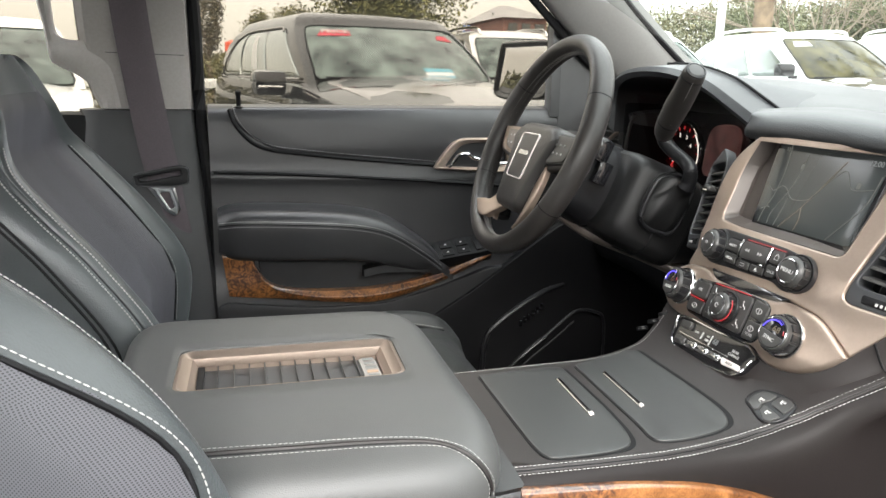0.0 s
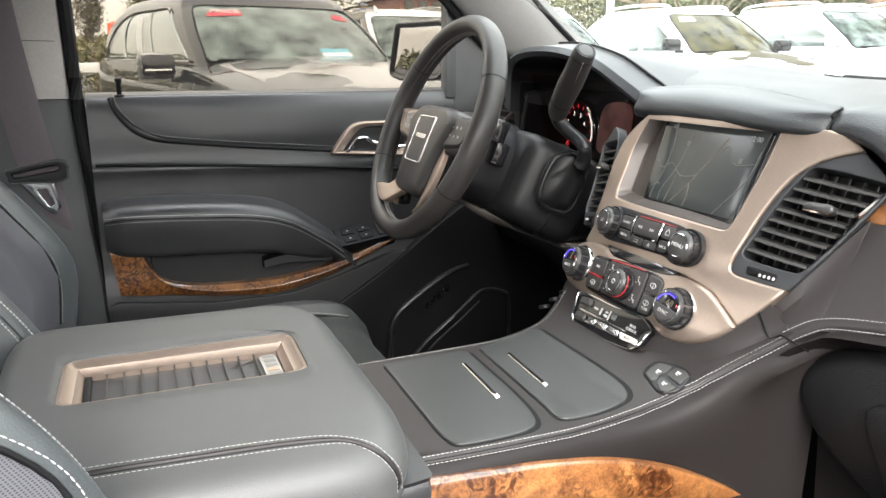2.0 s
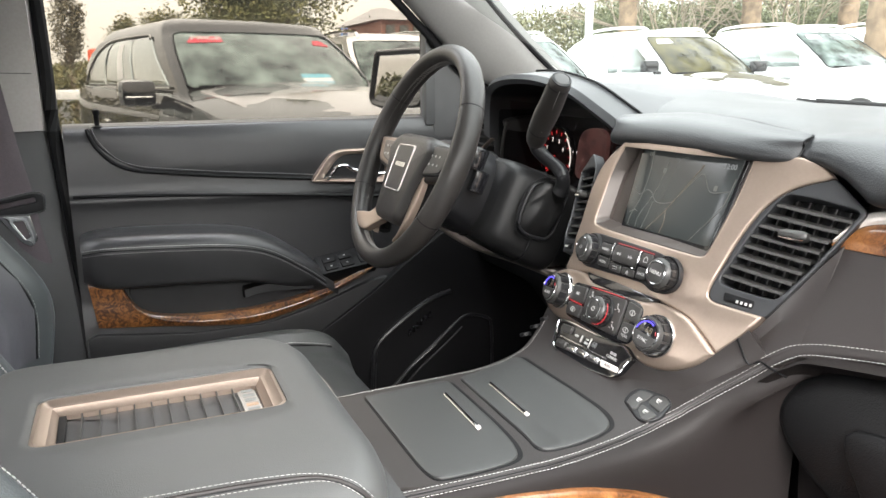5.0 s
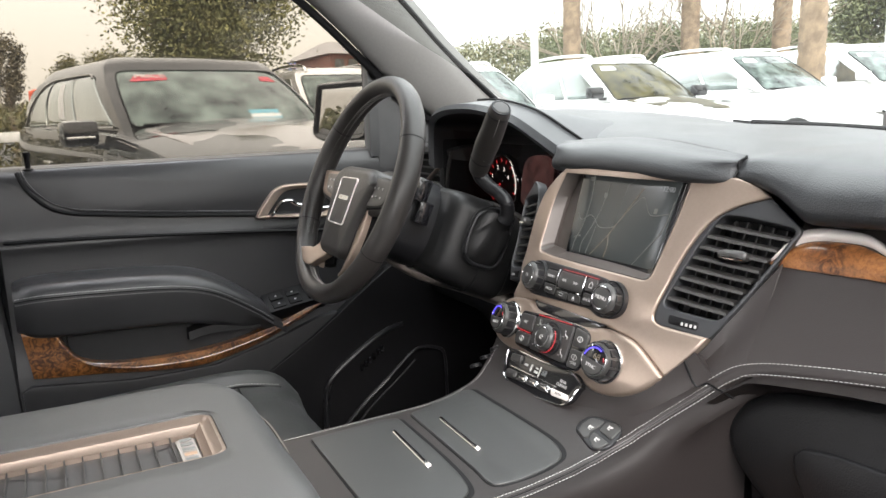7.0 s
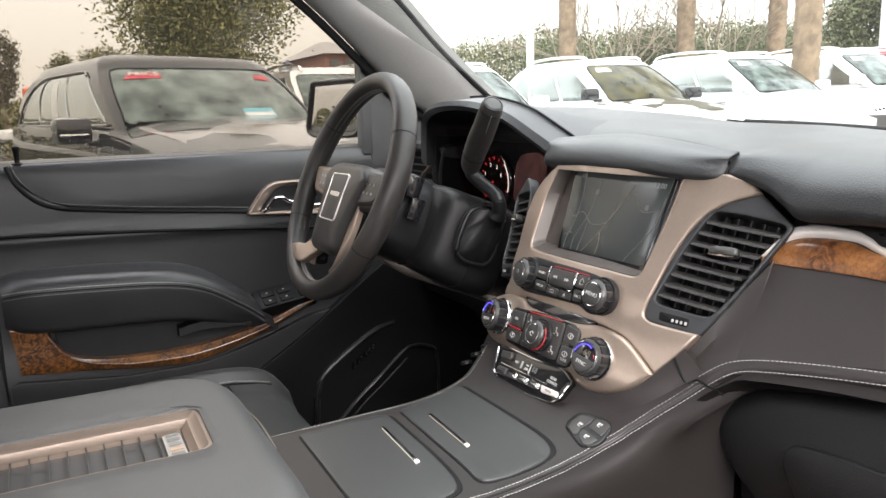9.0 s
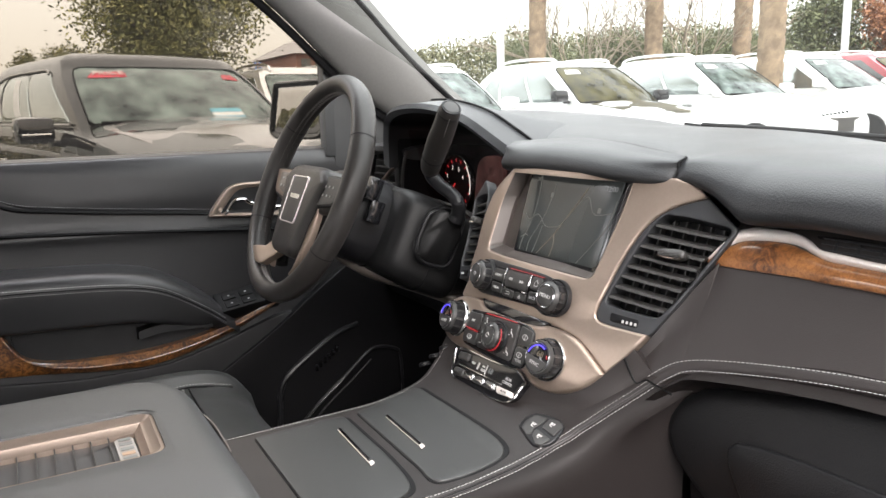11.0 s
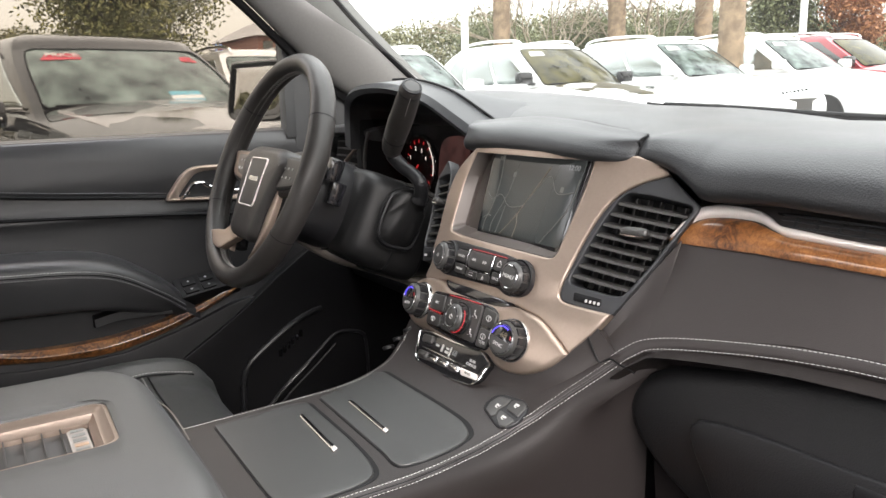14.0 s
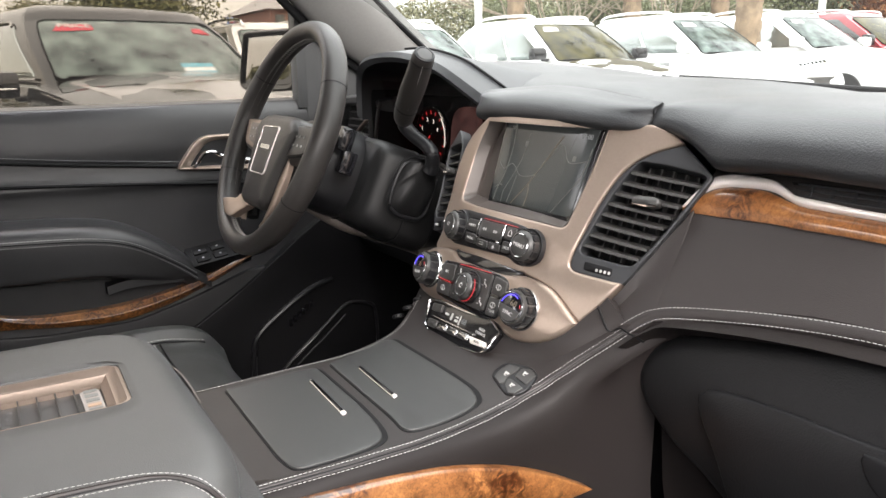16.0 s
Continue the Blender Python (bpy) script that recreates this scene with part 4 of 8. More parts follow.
def knob(parent, u, v, F, r, deep, name="knob", cap=0.7, chrome=False):
    """A turned control knob standing on F: a broad foot ring, a ribbed body and a flat cap in a bright ring."""
    o, tip = F(u, v, 0), F(u, v, 1.0)
    axis = (tip - o).normalized()
    m = Matrix.Translation(o) @ Vector((0, 0, 1)).rotation_difference(axis).to_matrix().to_4x4()
    c = r * cap
    k = part(name, lathe([(r, -0.004), (r, 0.003), (r * 0.985, deep * 0.5), (r * 0.95, deep * 0.78), (c + 0.0022, deep - 0.0008), (c + 0.001, deep), (c * 0.9, deep - 0.0004)], m, 40), KEY, parent)
    part("base_ring", lathe([(r * 1.19, -0.004), (r * 1.19, 0.0012), (r * 1.15, 0.0026), (r * 1.06, 0.0022), (r * 1.02, -0.003)], m, 44), CHROME if chrome else SATIN, k, "bright base ring" if chrome else "")
    part("cap", lathe([(c * 0.96, deep - 0.002), (c * 0.96, deep + 0.0004), (c * 0.90, deep + 0.0008)], m, 36), GLOSS if chrome else KEY, k)
    part("cap_ring", lathe([(c * 1.05, deep - 0.002), (c * 1.05, deep + 0.0006), (c * 1.0, deep + 0.0011), (c * 0.95, deep + 0.0006), (c * 0.95, deep - 0.002)], m, 40), CHROME, k, "fine chrome ring")
    ribs = bmesh.new()
    for i in range(12):
        a = 2 * math.pi * (i + 0.5) / 12
        rm = m @ Matrix.Rotation(a, 4, "Z")
        box(ribs, (r * 0.93, -r * 0.2, 0.003), (r * 1.03, r * 0.2, deep * 0.74), rm, 0.0007)
    part("grip_ribs", ribs, SATIN, k)
    return k, m


def controls():
    s, panel, F_rad = stack()
    F_cl = lambda u, v, w: F_stack(u, v, w + 0.0095)  # noqa: E731
    k, m = knob(panel, -0.0875, 1.1805, F_rad, 0.0180, 0.016)
    part("power_symbol", tube([m @ Vector((0.0022 * math.cos(a), 0.0022 * math.sin(a), 0.0172)) for a in np.linspace(2.0, 7.4, 14)], 0.0003, 5), MARK, k)
    k, m = knob(panel, 0.0545, 1.1805, F_rad, 0.0182, 0.0165)
    part("print", text_mesh("MENU", 0.0062, m @ pose(0, 0, 0.0178, 0, 0, 0)), MARK, k)
    # radio keys
    F_k = lambda u, v, w: F_rad(u, v, w + 0.003)  # noqa: E731
    bed = outline([(-0.069, 1.1955), (0.031, 1.198), (0.037, 1.182), (0.028, 1.1655), (-0.060, 1.161), (-0.069, 1.175)], 0.006, 70)
    part("key_bed", slab(bed, lambda u, v, w: F_rad(u, v, w + 0.0012), 0.004, 0.0008), DULL, panel)

    def face_key(pts, word, high=0.0046, mt=KEY):
        key = part("key", slab(outline(pts, 0.002, 36), F_k, 0.004, 0.0009), mt, panel)
        cu, cv = (sum(p[i] for p in pts) / len(pts) for i in (0, 1))
        fm = Matrix.Translation(F_k(cu, cv, 0.0003)) @ Matrix.Rotation(radians(69), 4, "X")
        if word:
            part("print", text_mesh(word, high, fm, 0.0002), MARK, key)
        return key, fm

    face_key([(-0.066, 1.1800), (-0.0415, 1.1800), (-0.0415, 1.1935), (-0.066, 1.1930)], "RADIO", 0.0046)
    face_key([(-0.064, 1.1655), (-0.0415, 1.1660), (-0.0415, 1.1780), (-0.066, 1.1775)], "MEDIA", 0.0046)
    big, fm = face_key([(-0.0375, 1.1775), (0.0105, 1.1785), (0.0095, 1.1962), (-0.0380, 1.1955)], "")
    for x in (-0.011, 0.011):
        tri = bmesh.new()
        for dx in (-0.0024, 0.0016):
            sg = 1 if x > 0 else -1
            tri.faces.new([tri.verts.new(fm @ Vector((x + dx + q[0] * sg, q[1], 0.0003))) for q in ((-0.0018, -0.0022), (0.0026, 0), (-0.0018, 0.0022))])
        part("skip_symbol", tri, MARK, big)
    menu, fm = face_key([(-0.0385, 1.1650), (-0.0155, 1.1650), (-0.0155, 1.1745), (-0.0385, 1.1745)], "")
    part("list_symbol", tube([fm @ Vector(q) for q in ((-0.004, 0.0015, 0), (0.004, 0.0015, 0), (0.004, -0.0015, 0), (-0.004, -0.0015, 0))], 0.0004, 5), MARK, menu)
    arrow, fm = face_key([(-0.0130, 1.1655), (0.0095, 1.1655), (0.0095, 1.1750), (-0.0130, 1.1748)], "")
    tri = bmesh.new()
    tri.faces.new([tri.verts.new(fm @ Vector(q)) for q in ((-0.0026, -0.0012, 0.0003), (0.0026, -0.0012, 0.0003), (0, 0.0026, 0.0003))])
    tri.faces.new([tri.verts.new(fm @ Vector(q)) for q in ((-0.0026, -0.0026, 0.0003), (0.0026, -0.0026, 0.0003), (0.0026, -0.0019, 0.0003), (-0.0026, -0.0019, 0.0003))])
    part("eject_symbol", tri, MARK, arrow)
    home, fm = face_key([(0.0135, 1.1830), (0.0335, 1.1825), (0.0305, 1.1965), (0.0130, 1.1960)], "")
    part("home_symbol", tube([fm @ Vector(q) for q in ((-0.003, -0.003, 0), (-0.003, 0.001, 0), (0, 0.004, 0), (0.003, 0.001, 0), (0.003, -0.003, 0), (-0.003, -0.003, 0))], 0.0005, 5), MARK, home)
    face_key([(0.0125, 1.1665), (0.0270, 1.1670), (0.0335, 1.1800), (0.0135, 1.1805)], "BACK", 0.0048)
    for pts in ([(-0.0395, 1.1962), (-0.0395, 1.186), (-0.0392, 1.1765), (-0.030, 1.1760)], [(0.002, 1.1768), (0.0112, 1.1770), (0.0112, 1.187), (0.0108, 1.1968)]):
        part("chrome_frame", tube([F_k(u, v, 0.0004) for u, v in pts], 0.0011, 6), CHROME, panel, "bright chrome key frame")
    part("light_line", tube([F_k(u, 1.1976 + 0.0004 * math.cos(u * 60), 0.0) for u in np.linspace(-0.034, 0.032, 10)], 0.0004, 6), RED_GLOW, panel, "thin red lit line")
    # climate
    for u, v, word in ((-0.1135, 1.1195, "AUTO"), (0.0755, 1.1170, "SYNC")):
        k, m = knob(s, u, v, lambda a, b, w: F_stack(a, b, w + 0.0085), 0.0205, 0.0185, "temperature_knob", 0.80, True)
        c, h = 0.0205 * 0.8 * 0.93, 0.0193
        lower = outline([(c * math.cos(a), c * math.sin(a), 0.0004) for a in np.linspace(math.pi, 2 * math.pi, 14)], 0.0004, 50)
        half = part("cap_key", slab(lower, lambda a, b, w: m @ Vector((a, b - 0.0004, h + 0.0008 + w)), 0.0014, 0.0004), KEY, k)
        part("print", text_mesh(word, 0.0056, m @ pose(0, -0.0068, h + 0.0010)), MARK, half)
        part("light_arc", tube([m @ Vector((c * 0.9 * math.cos(a), c * 0.9 * math.sin(a), h)) for a in np.linspace(1.1, 3.05, 16)], 0.0008, 6), BLUE_GLOW, k, "blue lit arc")
        part("red_tick", tube([m @ Vector((c * 0.9 * math.cos(a), c * 0.9 * math.sin(a), h)) for a in np.linspace(0.25, 0.55, 5)], 0.0006, 6), RED_GLOW, k)
        if word == "SYNC":
            part("readout", text_mesh("68", 0.0095, m @ pose(0.003, 0.005, h + 0.0002)), ROAD_LINE_B, k)
        else:
            flame = bmesh.new()
            flame.faces.new([flame.verts.new(m @ Vector(q)) for q in ((-0.002, 0.001, h), (0.009, 0.001, h), (0.0085, 0.0045, h), (0.004, 0.010, h), (0.0015, 0.006, h))])
            part("readout", flame, mat("pale_amber_readout", (0.42, 0.25, 0.17), 0.4), k)
    pod = outline([(-0.092, 1.1375, 0.008), (-0.017, 1.1455, 0.02), (0.036, 1.1445, 0.012), (0.0485, 1.138, 0.01), (0.0485, 1.112, 0.01), (0.042, 1.098, 0.008), (0.006, 1.0935, 0.01), (-0.0915, 1.0955, 0.008), (-0.0955, 1.113, 0.01)], 0.008, 90)
    keys = part("climate_keys", slab(pod, lambda u, v, w: F_cl(u, v, w - 0.0035), 0.006, 0.001), GLOSS, s)
    F_key = lambda u, v, w: F_cl(u, v, w - 0.0010)  # noqa: E731
    for pts, word in (([(-0.0895, 1.1155), (-0.0565, 1.1175), (-0.0575, 1.1375), (-0.0885, 1.1345)], "A/C"), ([(-0.0885, 1.0990), (-0.0560, 1.1005), (-0.0565, 1.1145), (-0.0895, 1.1128)], ""), ([(-0.0530, 1.1005), (0.0195, 1.1010), (0.0205, 1.1425), (-0.0535, 1.1385)], "wide"), ([(0.0240, 1.1225), (0.0462, 1.1220), (0.0455, 1.1395), (0.0235, 1.1425)], ""), ([(0.0232, 1.0995), (0.0400, 1.1000), (0.0462, 1.1190), (0.0240, 1.1195)], "REAR")):
        key = part("key", slab(outline(pts, 0.003, 44), F_key, 0.005, 0.0012), KEY, keys)
        c, h = (sum(p[i] for p in pts) / 4 for i in (0, 1))
        face = Matrix.Translation(F_key(c, h, 0.0004)) @ Matrix.Rotation(radians(74), 4, "X")
        if word in ("A/C", "REAR"):
            part("print", text_mesh(word, 0.0050, face @ pose(0, -0.005 if word == "REAR" else 0, 0)), MARK, key)
        if word != "wide" and word != "A/C":
            dy = 0.002 if word == "REAR" else 0
            part("symbol", tube([face @ Vector((0.0045 * math.cos(a), dy + 0.003 * math.sin(a), 0)) for a in np.linspace(0, 2 * math.pi, 14)], 0.0005, 5), MARK, key)
            part("symbol_bar", tube([face @ Vector((0, dy - 0.004, 0)), face @ Vector((0, dy + 0.002, 0))], 0.0005, 5), MARK, key)
    for u, v in ((-0.042, 1.131), (0.0105, 1.130), (0.0105, 1.109), (-0.042, 1.108)):
        pm = Matrix.Translation(F_key(u, v, 0.0004)) @ Matrix.Rotation(radians(74), 4, "X")
        bm = tube([pm @ Vector(q) for q in ((-0.001, 0.003, 0), (0.0, 0.0, 0), (0.003, -0.0005, 0), (0.0035, -0.0035, 0))], 0.0006, 5)
        lathe([(0.0011, -0.0003), (0.0011, 0.0003)], pm @ pose(-0.001, 0.0048, 0), 10, bm=bm)
        tube([pm @ Vector(q) for q in ((-0.005, -0.002, 0), (-0.0025, -0.002, 0))], 0.0005, 5, bm=bm)
        part("air_symbol", bm, MARK, keys)
    k, m = knob(keys, -0.0135, 1.1205, F_key, 0.0170, 0.0145, "fan_knob", 0.68)
    part("fan_symbol", tube([m @ Vector((0.0025 * math.cos(a), 0.0025 * math.sin(a), 0.0155)) for a in np.linspace(0, 5.4, 14)], 0.0005, 5), MARK, k)
    part("light_arc", tube([m @ Vector((0.0176 * math.cos(a), 0.0176 * math.sin(a), 0.008)) for a in np.linspace(-1.9, 0.7, 18)], 0.0007, 6), RED_GLOW, k, "red lit arc")
    part("light_line", tube([F_key(u, 1.1432 + 0.03 * u - 0.5 * u * u, 0.0005) for u in np.linspace(-0.048, 0.016, 8)], 0.0005, 6), RED_GLOW, keys)
    part("light_line", tube([F_key(u, 1.1155 + 0.02 * (u + 0.07), 0.0) for u in (-0.088, -0.075, -0.058)], 0.0005, 6), RED_GLOW, keys)
    # rear climate strip below, on the sloping foot of the stack
    r = thing("rear_climate_panel", "gloss black rear climate panel with a chrome toggle row", "control panel")
    F_r = lambda u, v, w: Vector((u, 0.706 - 0.55 * (1.088 - v), v)) + Vector((0, -0.87, 0.49)) * w  # noqa: E731
    rp = outline([(-0.1000, 1.0885, 0.004), (-0.0784, 1.0915, 0.006), (-0.0221, 1.0915, 0.01), (0.0306, 1.0955, 0.006), (0.054, 1.0867, 0.003), (0.0475, 1.0786, 0.01), (0.0457, 1.0682, 0.01), (0.0341, 1.0595, 0.008), (-0.0304, 1.0538, 0.02), (-0.0762, 1.0548, 0.012), (-0.0905, 1.0605, 0.01), (-0.0966, 1.0754, 0.01)], 0.006, 110)
    part("face", plate(rp, F_r, None, 0.012, 0.0018), GLOSS, r)
    part("rim", tube([F_r(p.x, p.y, 0.0002) for p in rp], 0.0011, 6, closed=True), CHROME, r, "chrome rim")
    for i in range(4):
        u, du = -0.0815 + 0.0225 * i, 0.0215
        lo_, hi_ = 1.0600 + 0.0011 * i, 1.0690 + 0.0008 * i
        part("toggle", slab(outline([(u, lo_), (u + du, lo_ + 0.001), (u + du, hi_ + 0.0008), (u, hi_)], 0.003, 36), lambda a, b, w: F_r(a, b, w + 0.005), 0.007, 0.0028, 0.0008), KEY if i == 0 else CHROME, r, "dark toggle key" if i == 0 else "chrome toggle key")
    part("button", slab(outline([(-0.0847, 1.0862), (-0.0640, 1.0880), (-0.0630, 1.0796), (-0.0836, 1.0778)], 0.002, 28), lambda a, b, w: F_r(a, b, w + 0.004), 0.006, 0.0012), KEY, r)
    fm = Matrix.Translation(F_r(0.0225, 1.0800, 0.0006)) @ Matrix.Rotation(radians(61), 4, "X")
    part("print", text_mesh("REAR\nCLIMATE", 0.0048, fm), MARK, r)
    part("bright_line", tube([F_r(u, 1.0725 + 0.02 * (u + 0.08), 0.0012) for u in np.linspace(-0.080, 0.012, 8)], 0.0008, 6), CHROME, r, "fine chrome line")
    pk = part("key", slab(outline([(0.0095, 1.0715), (0.0395, 1.0725), (0.0420, 1.0668), (0.0140, 1.0645)], 0.002, 28), lambda a, b, w: F_r(a, b, w + 0.004), 0.006, 0.0012), BEAD, r, "pale metal key")
    fm = Matrix.Translation(F_r(0.026, 1.0690, 0.0042)) @ Matrix.Rotation(radians(61), 4, "X")
    part("print", text_mesh("AUTO", 0.004, fm), KEY, pk)
    for u, v, a, b in ((-0.052, 1.081, 0.0035, 0.0012), (-0.041, 1.0805, 0.0014, 0.0040), (-0.030, 1.0785, 0.0035, 0.0014), (-0.030, 1.0825, 0.0025, 0.0010), (-0.0235, 1.0805, 0.0008, 0.0055)):
        part("icon", slab(outline([(u - a, v - b), (u + a, v - b), (u + a, v + b), (u - a, v + b)], 0.0005, 16), lambda p, q, w: F_r(p, q, w + 0.0012), 0.001, 0.0002), MARK, r)
    fm = Matrix.Translation(F_r(-0.0145, 1.0810, 0.0006)) @ Matrix.Rotation(radians(61), 4, "X")
    part("readout", text_mesh("68", 0.0095, fm), SCREEN_TEXT, r)


# ---- air vents ----
def vents():
    for side in (1, -1):
        v = thing("air_vent", "black louvred dashboard air vent with a chrome-tipped tab", "air vent", "dashboard air vents")
        G = (lambda u, vv, w: F_stack(u, vv, w)) if side > 0 else (lambda u, vv, w: F_stack(-(0.112 + (u - 0.112) * 0.5), 1.165 + (vv - 1.165) * 0.96, w) + Vector((-0.030, 0.004, 0.0)))
        lp = outline([(0.1442, 1.2800, 0.012), (0.1616, 1.2915, 0.012), (0.1880, 1.3005, 0.003), (0.2225, 1.2715, 0.006), (0.2080, 1.2374, 0.02), (0.1790, 1.1735, 0.02), (0.1702, 1.1614, 0.003), (0.1150, 1.1655, 0.005), (0.1085, 1.1705, 0.006), (0.1118, 1.1938, 0.02), (0.1161, 1.2174, 0.02), (0.1229, 1.2408, 0.02), (0.1324, 1.2641, 0.02)], 0.008, 170)
        hole = outline([(0.1475, 1.2788, 0.006), (0.1521, 1.2821, 0.006), (0.1753, 1.2806, 0.01), (0.2134, 1.2732, 0.004), (0.2165, 1.2695, 0.004), (0.2065, 1.2439, 0.02), (0.1918, 1.2102, 0.02), (0.1790, 1.1845, 0.01), (0.1740, 1.1800, 0.005), (0.1664, 1.1797, 0.005), (0.1214, 1.1843, 0.006), (0.1165, 1.1881, 0.004), (0.1160, 1.1927, 0.008), (0.1225, 1.2159, 0.02), (0.1300, 1.2404, 0.02), (0.1400, 1.2648, 0.02)], 0.008, 130)
        part("surround", plate(lp, lambda u, vv, w: G(u, vv, w - 0.0022), hole, 0.016, 0.0018, 0.03), VENT_SKIN, v)
        part("back", slab(hole, lambda u, vv, w: G(u, vv, w - 0.032), 0.004, 0.0005), DULL, v)
        for i in range(8):
            f = i / 7
            ua, ub = lerp_table([(0, 0.1436), (0.3, 0.1320), (0.6, 0.1232), (1, 0.1166)], f), lerp_table([(0, 0.2125), (0.15, 0.2035), (1, 0.1790)], f)
            za, zb = 1.2717 - 0.0764 * f, 1.2626 - 0.0747 * f
            secs = []
            for k in np.linspace(0, 1, 5):
                u, z = ua + (ub - ua) * k, za + (zb - za) * k
                secs.append([G(u, z - 0.0022, -0.005), G(u, z + 0.0004, -0.0046), G(u, z + 0.0036, -0.014), G(u, z + 0.0052, -0.026), G(u, z + 0.0026, -0.026), G(u, z + 0.0006, -0.014)])
            part("slat", sweep(secs, 1, 1), KEY, v)
        for i in range(7):
            u = 0.130 + 0.0125 * i
            zs = sorted(p.y for p in hole if abs(p.x - u) < 0.004)
            if len(zs) > 1 and zs[-1] - zs[0] > 0.02:
                secs = [[G(u, z, -0.020), G(u + 0.0015, z, -0.020), G(u + 0.0015, z, -0.031), G(u, z, -0.031)] for z in np.linspace(zs[0] + 0.002, zs[-1] - 0.002, 4)]
                part("vane", sweep(secs, 1, 1), KEY, v)
        tab = outline([(0.1559, 1.2440), (0.1604, 1.2482), (0.1800, 1.2477), (0.1834, 1.2455), (0.1840, 1.2395), (0.1764, 1.2373), (0.1577, 1.2400)], 0.003, 50)
        part("tab", slab(tab, lambda u, vv, w: G(u, vv, w + 0.006), 0.014, 0.003, 0.0008), KEY, v)
        part("tab_edge", tube([G(u, 1.2402 - 0.0012 * (u - 0.158) / 0.024, 0.0055) for u in np.linspace(0.158, 0.181, 6)], [0.0009, 0.0014, 0.0017, 0.0018, 0.0018, 0.0012], 6), CHROME, v, "chrome edge")
        wheel = outline([(0.1254, 1.1779), (0.1574, 1.1749), (0.157, 1.1667), (0.1262, 1.169)], 0.002, 36)
        th = part("thumb_wheel", slab(wheel, lambda u, vv, w: G(u, vv, w - 0.0012), 0.004, 0.001, 0.001), DULL, v)
        for i in range(4):
            u, z = 0.1417 + 0.0045 * i, 1.1708 - 0.0003 * i
            part("mark", slab(outline([(u - 0.0012, z - 0.0016), (u + 0.0012, z - 0.0016), (u + 0.0012, z + 0.0016), (u - 0.0012, z + 0.0016)], 0.0006, 16), lambda a, b, w: G(a, b, w + 0.0006), 0.0006, 0.0001), THREAD, th)


def outboard_vent():
    v = thing("air_vent", "black louvred outboard air vent with champagne trim", "air vent", "dashboard air vents")
    F_v = lambda u, z, w: Vector((u, 0.912 - w + 0.2 * (z - 1.28), z))  # noqa: E731
    part("surround", slab(outline([(-0.775, 1.235), (-0.775, 1.306), (-0.635, 1.310), (-0.625, 1.235)], 0.01, 50), F_v, 0.05, 0.004), DULL, v)
    for i in range(4):
        z = 1.247 + 0.014 * i
        part("slat", slab(outline([(-0.765, z), (-0.642, z), (-0.642, z + 0.003), (-0.765, z + 0.003)], 0.001, 24), lambda a, b, w: F_v(a, b, w + 0.006), 0.012, 0.001), KEY, v)
    part("trim", tube(spline([(-0.735, 0.900, 1.240), (-0.70, 0.897, 1.254), (-0.665, 0.895, 1.272), (-0.63, 0.895, 1.288), (-0.605, 0.897, 1.296)], 6), 0.0055, 8, flat=0.6), CHAMP, v, "curved champagne trim")
    secs = []
    for x, h in ((-0.79, 1.318), (-0.72, 1.324), (-0.63, 1.326), (-0.585, 1.316)):
        secs.append([(x, 0.905, h - 0.018), (x, 0.890, h - 0.010), (x, 0.895, h), (x, 0.95, h + 0.006), (x, 1.02, h), (x, 1.02, h - 0.03)])
    part("ledge", sweep(secs, 3, 4), CHARCOAL, v, "charcoal dash ledge above the vent")
    part("binnacle_edge", tube(spline([(-0.572, 0.885, 1.318), (-0.585, 0.885, 1.295), (-0.596, 0.886, 1.265), (-0.604, 0.888, 1.235)], 5), 0.0035, 8), KEY, v)


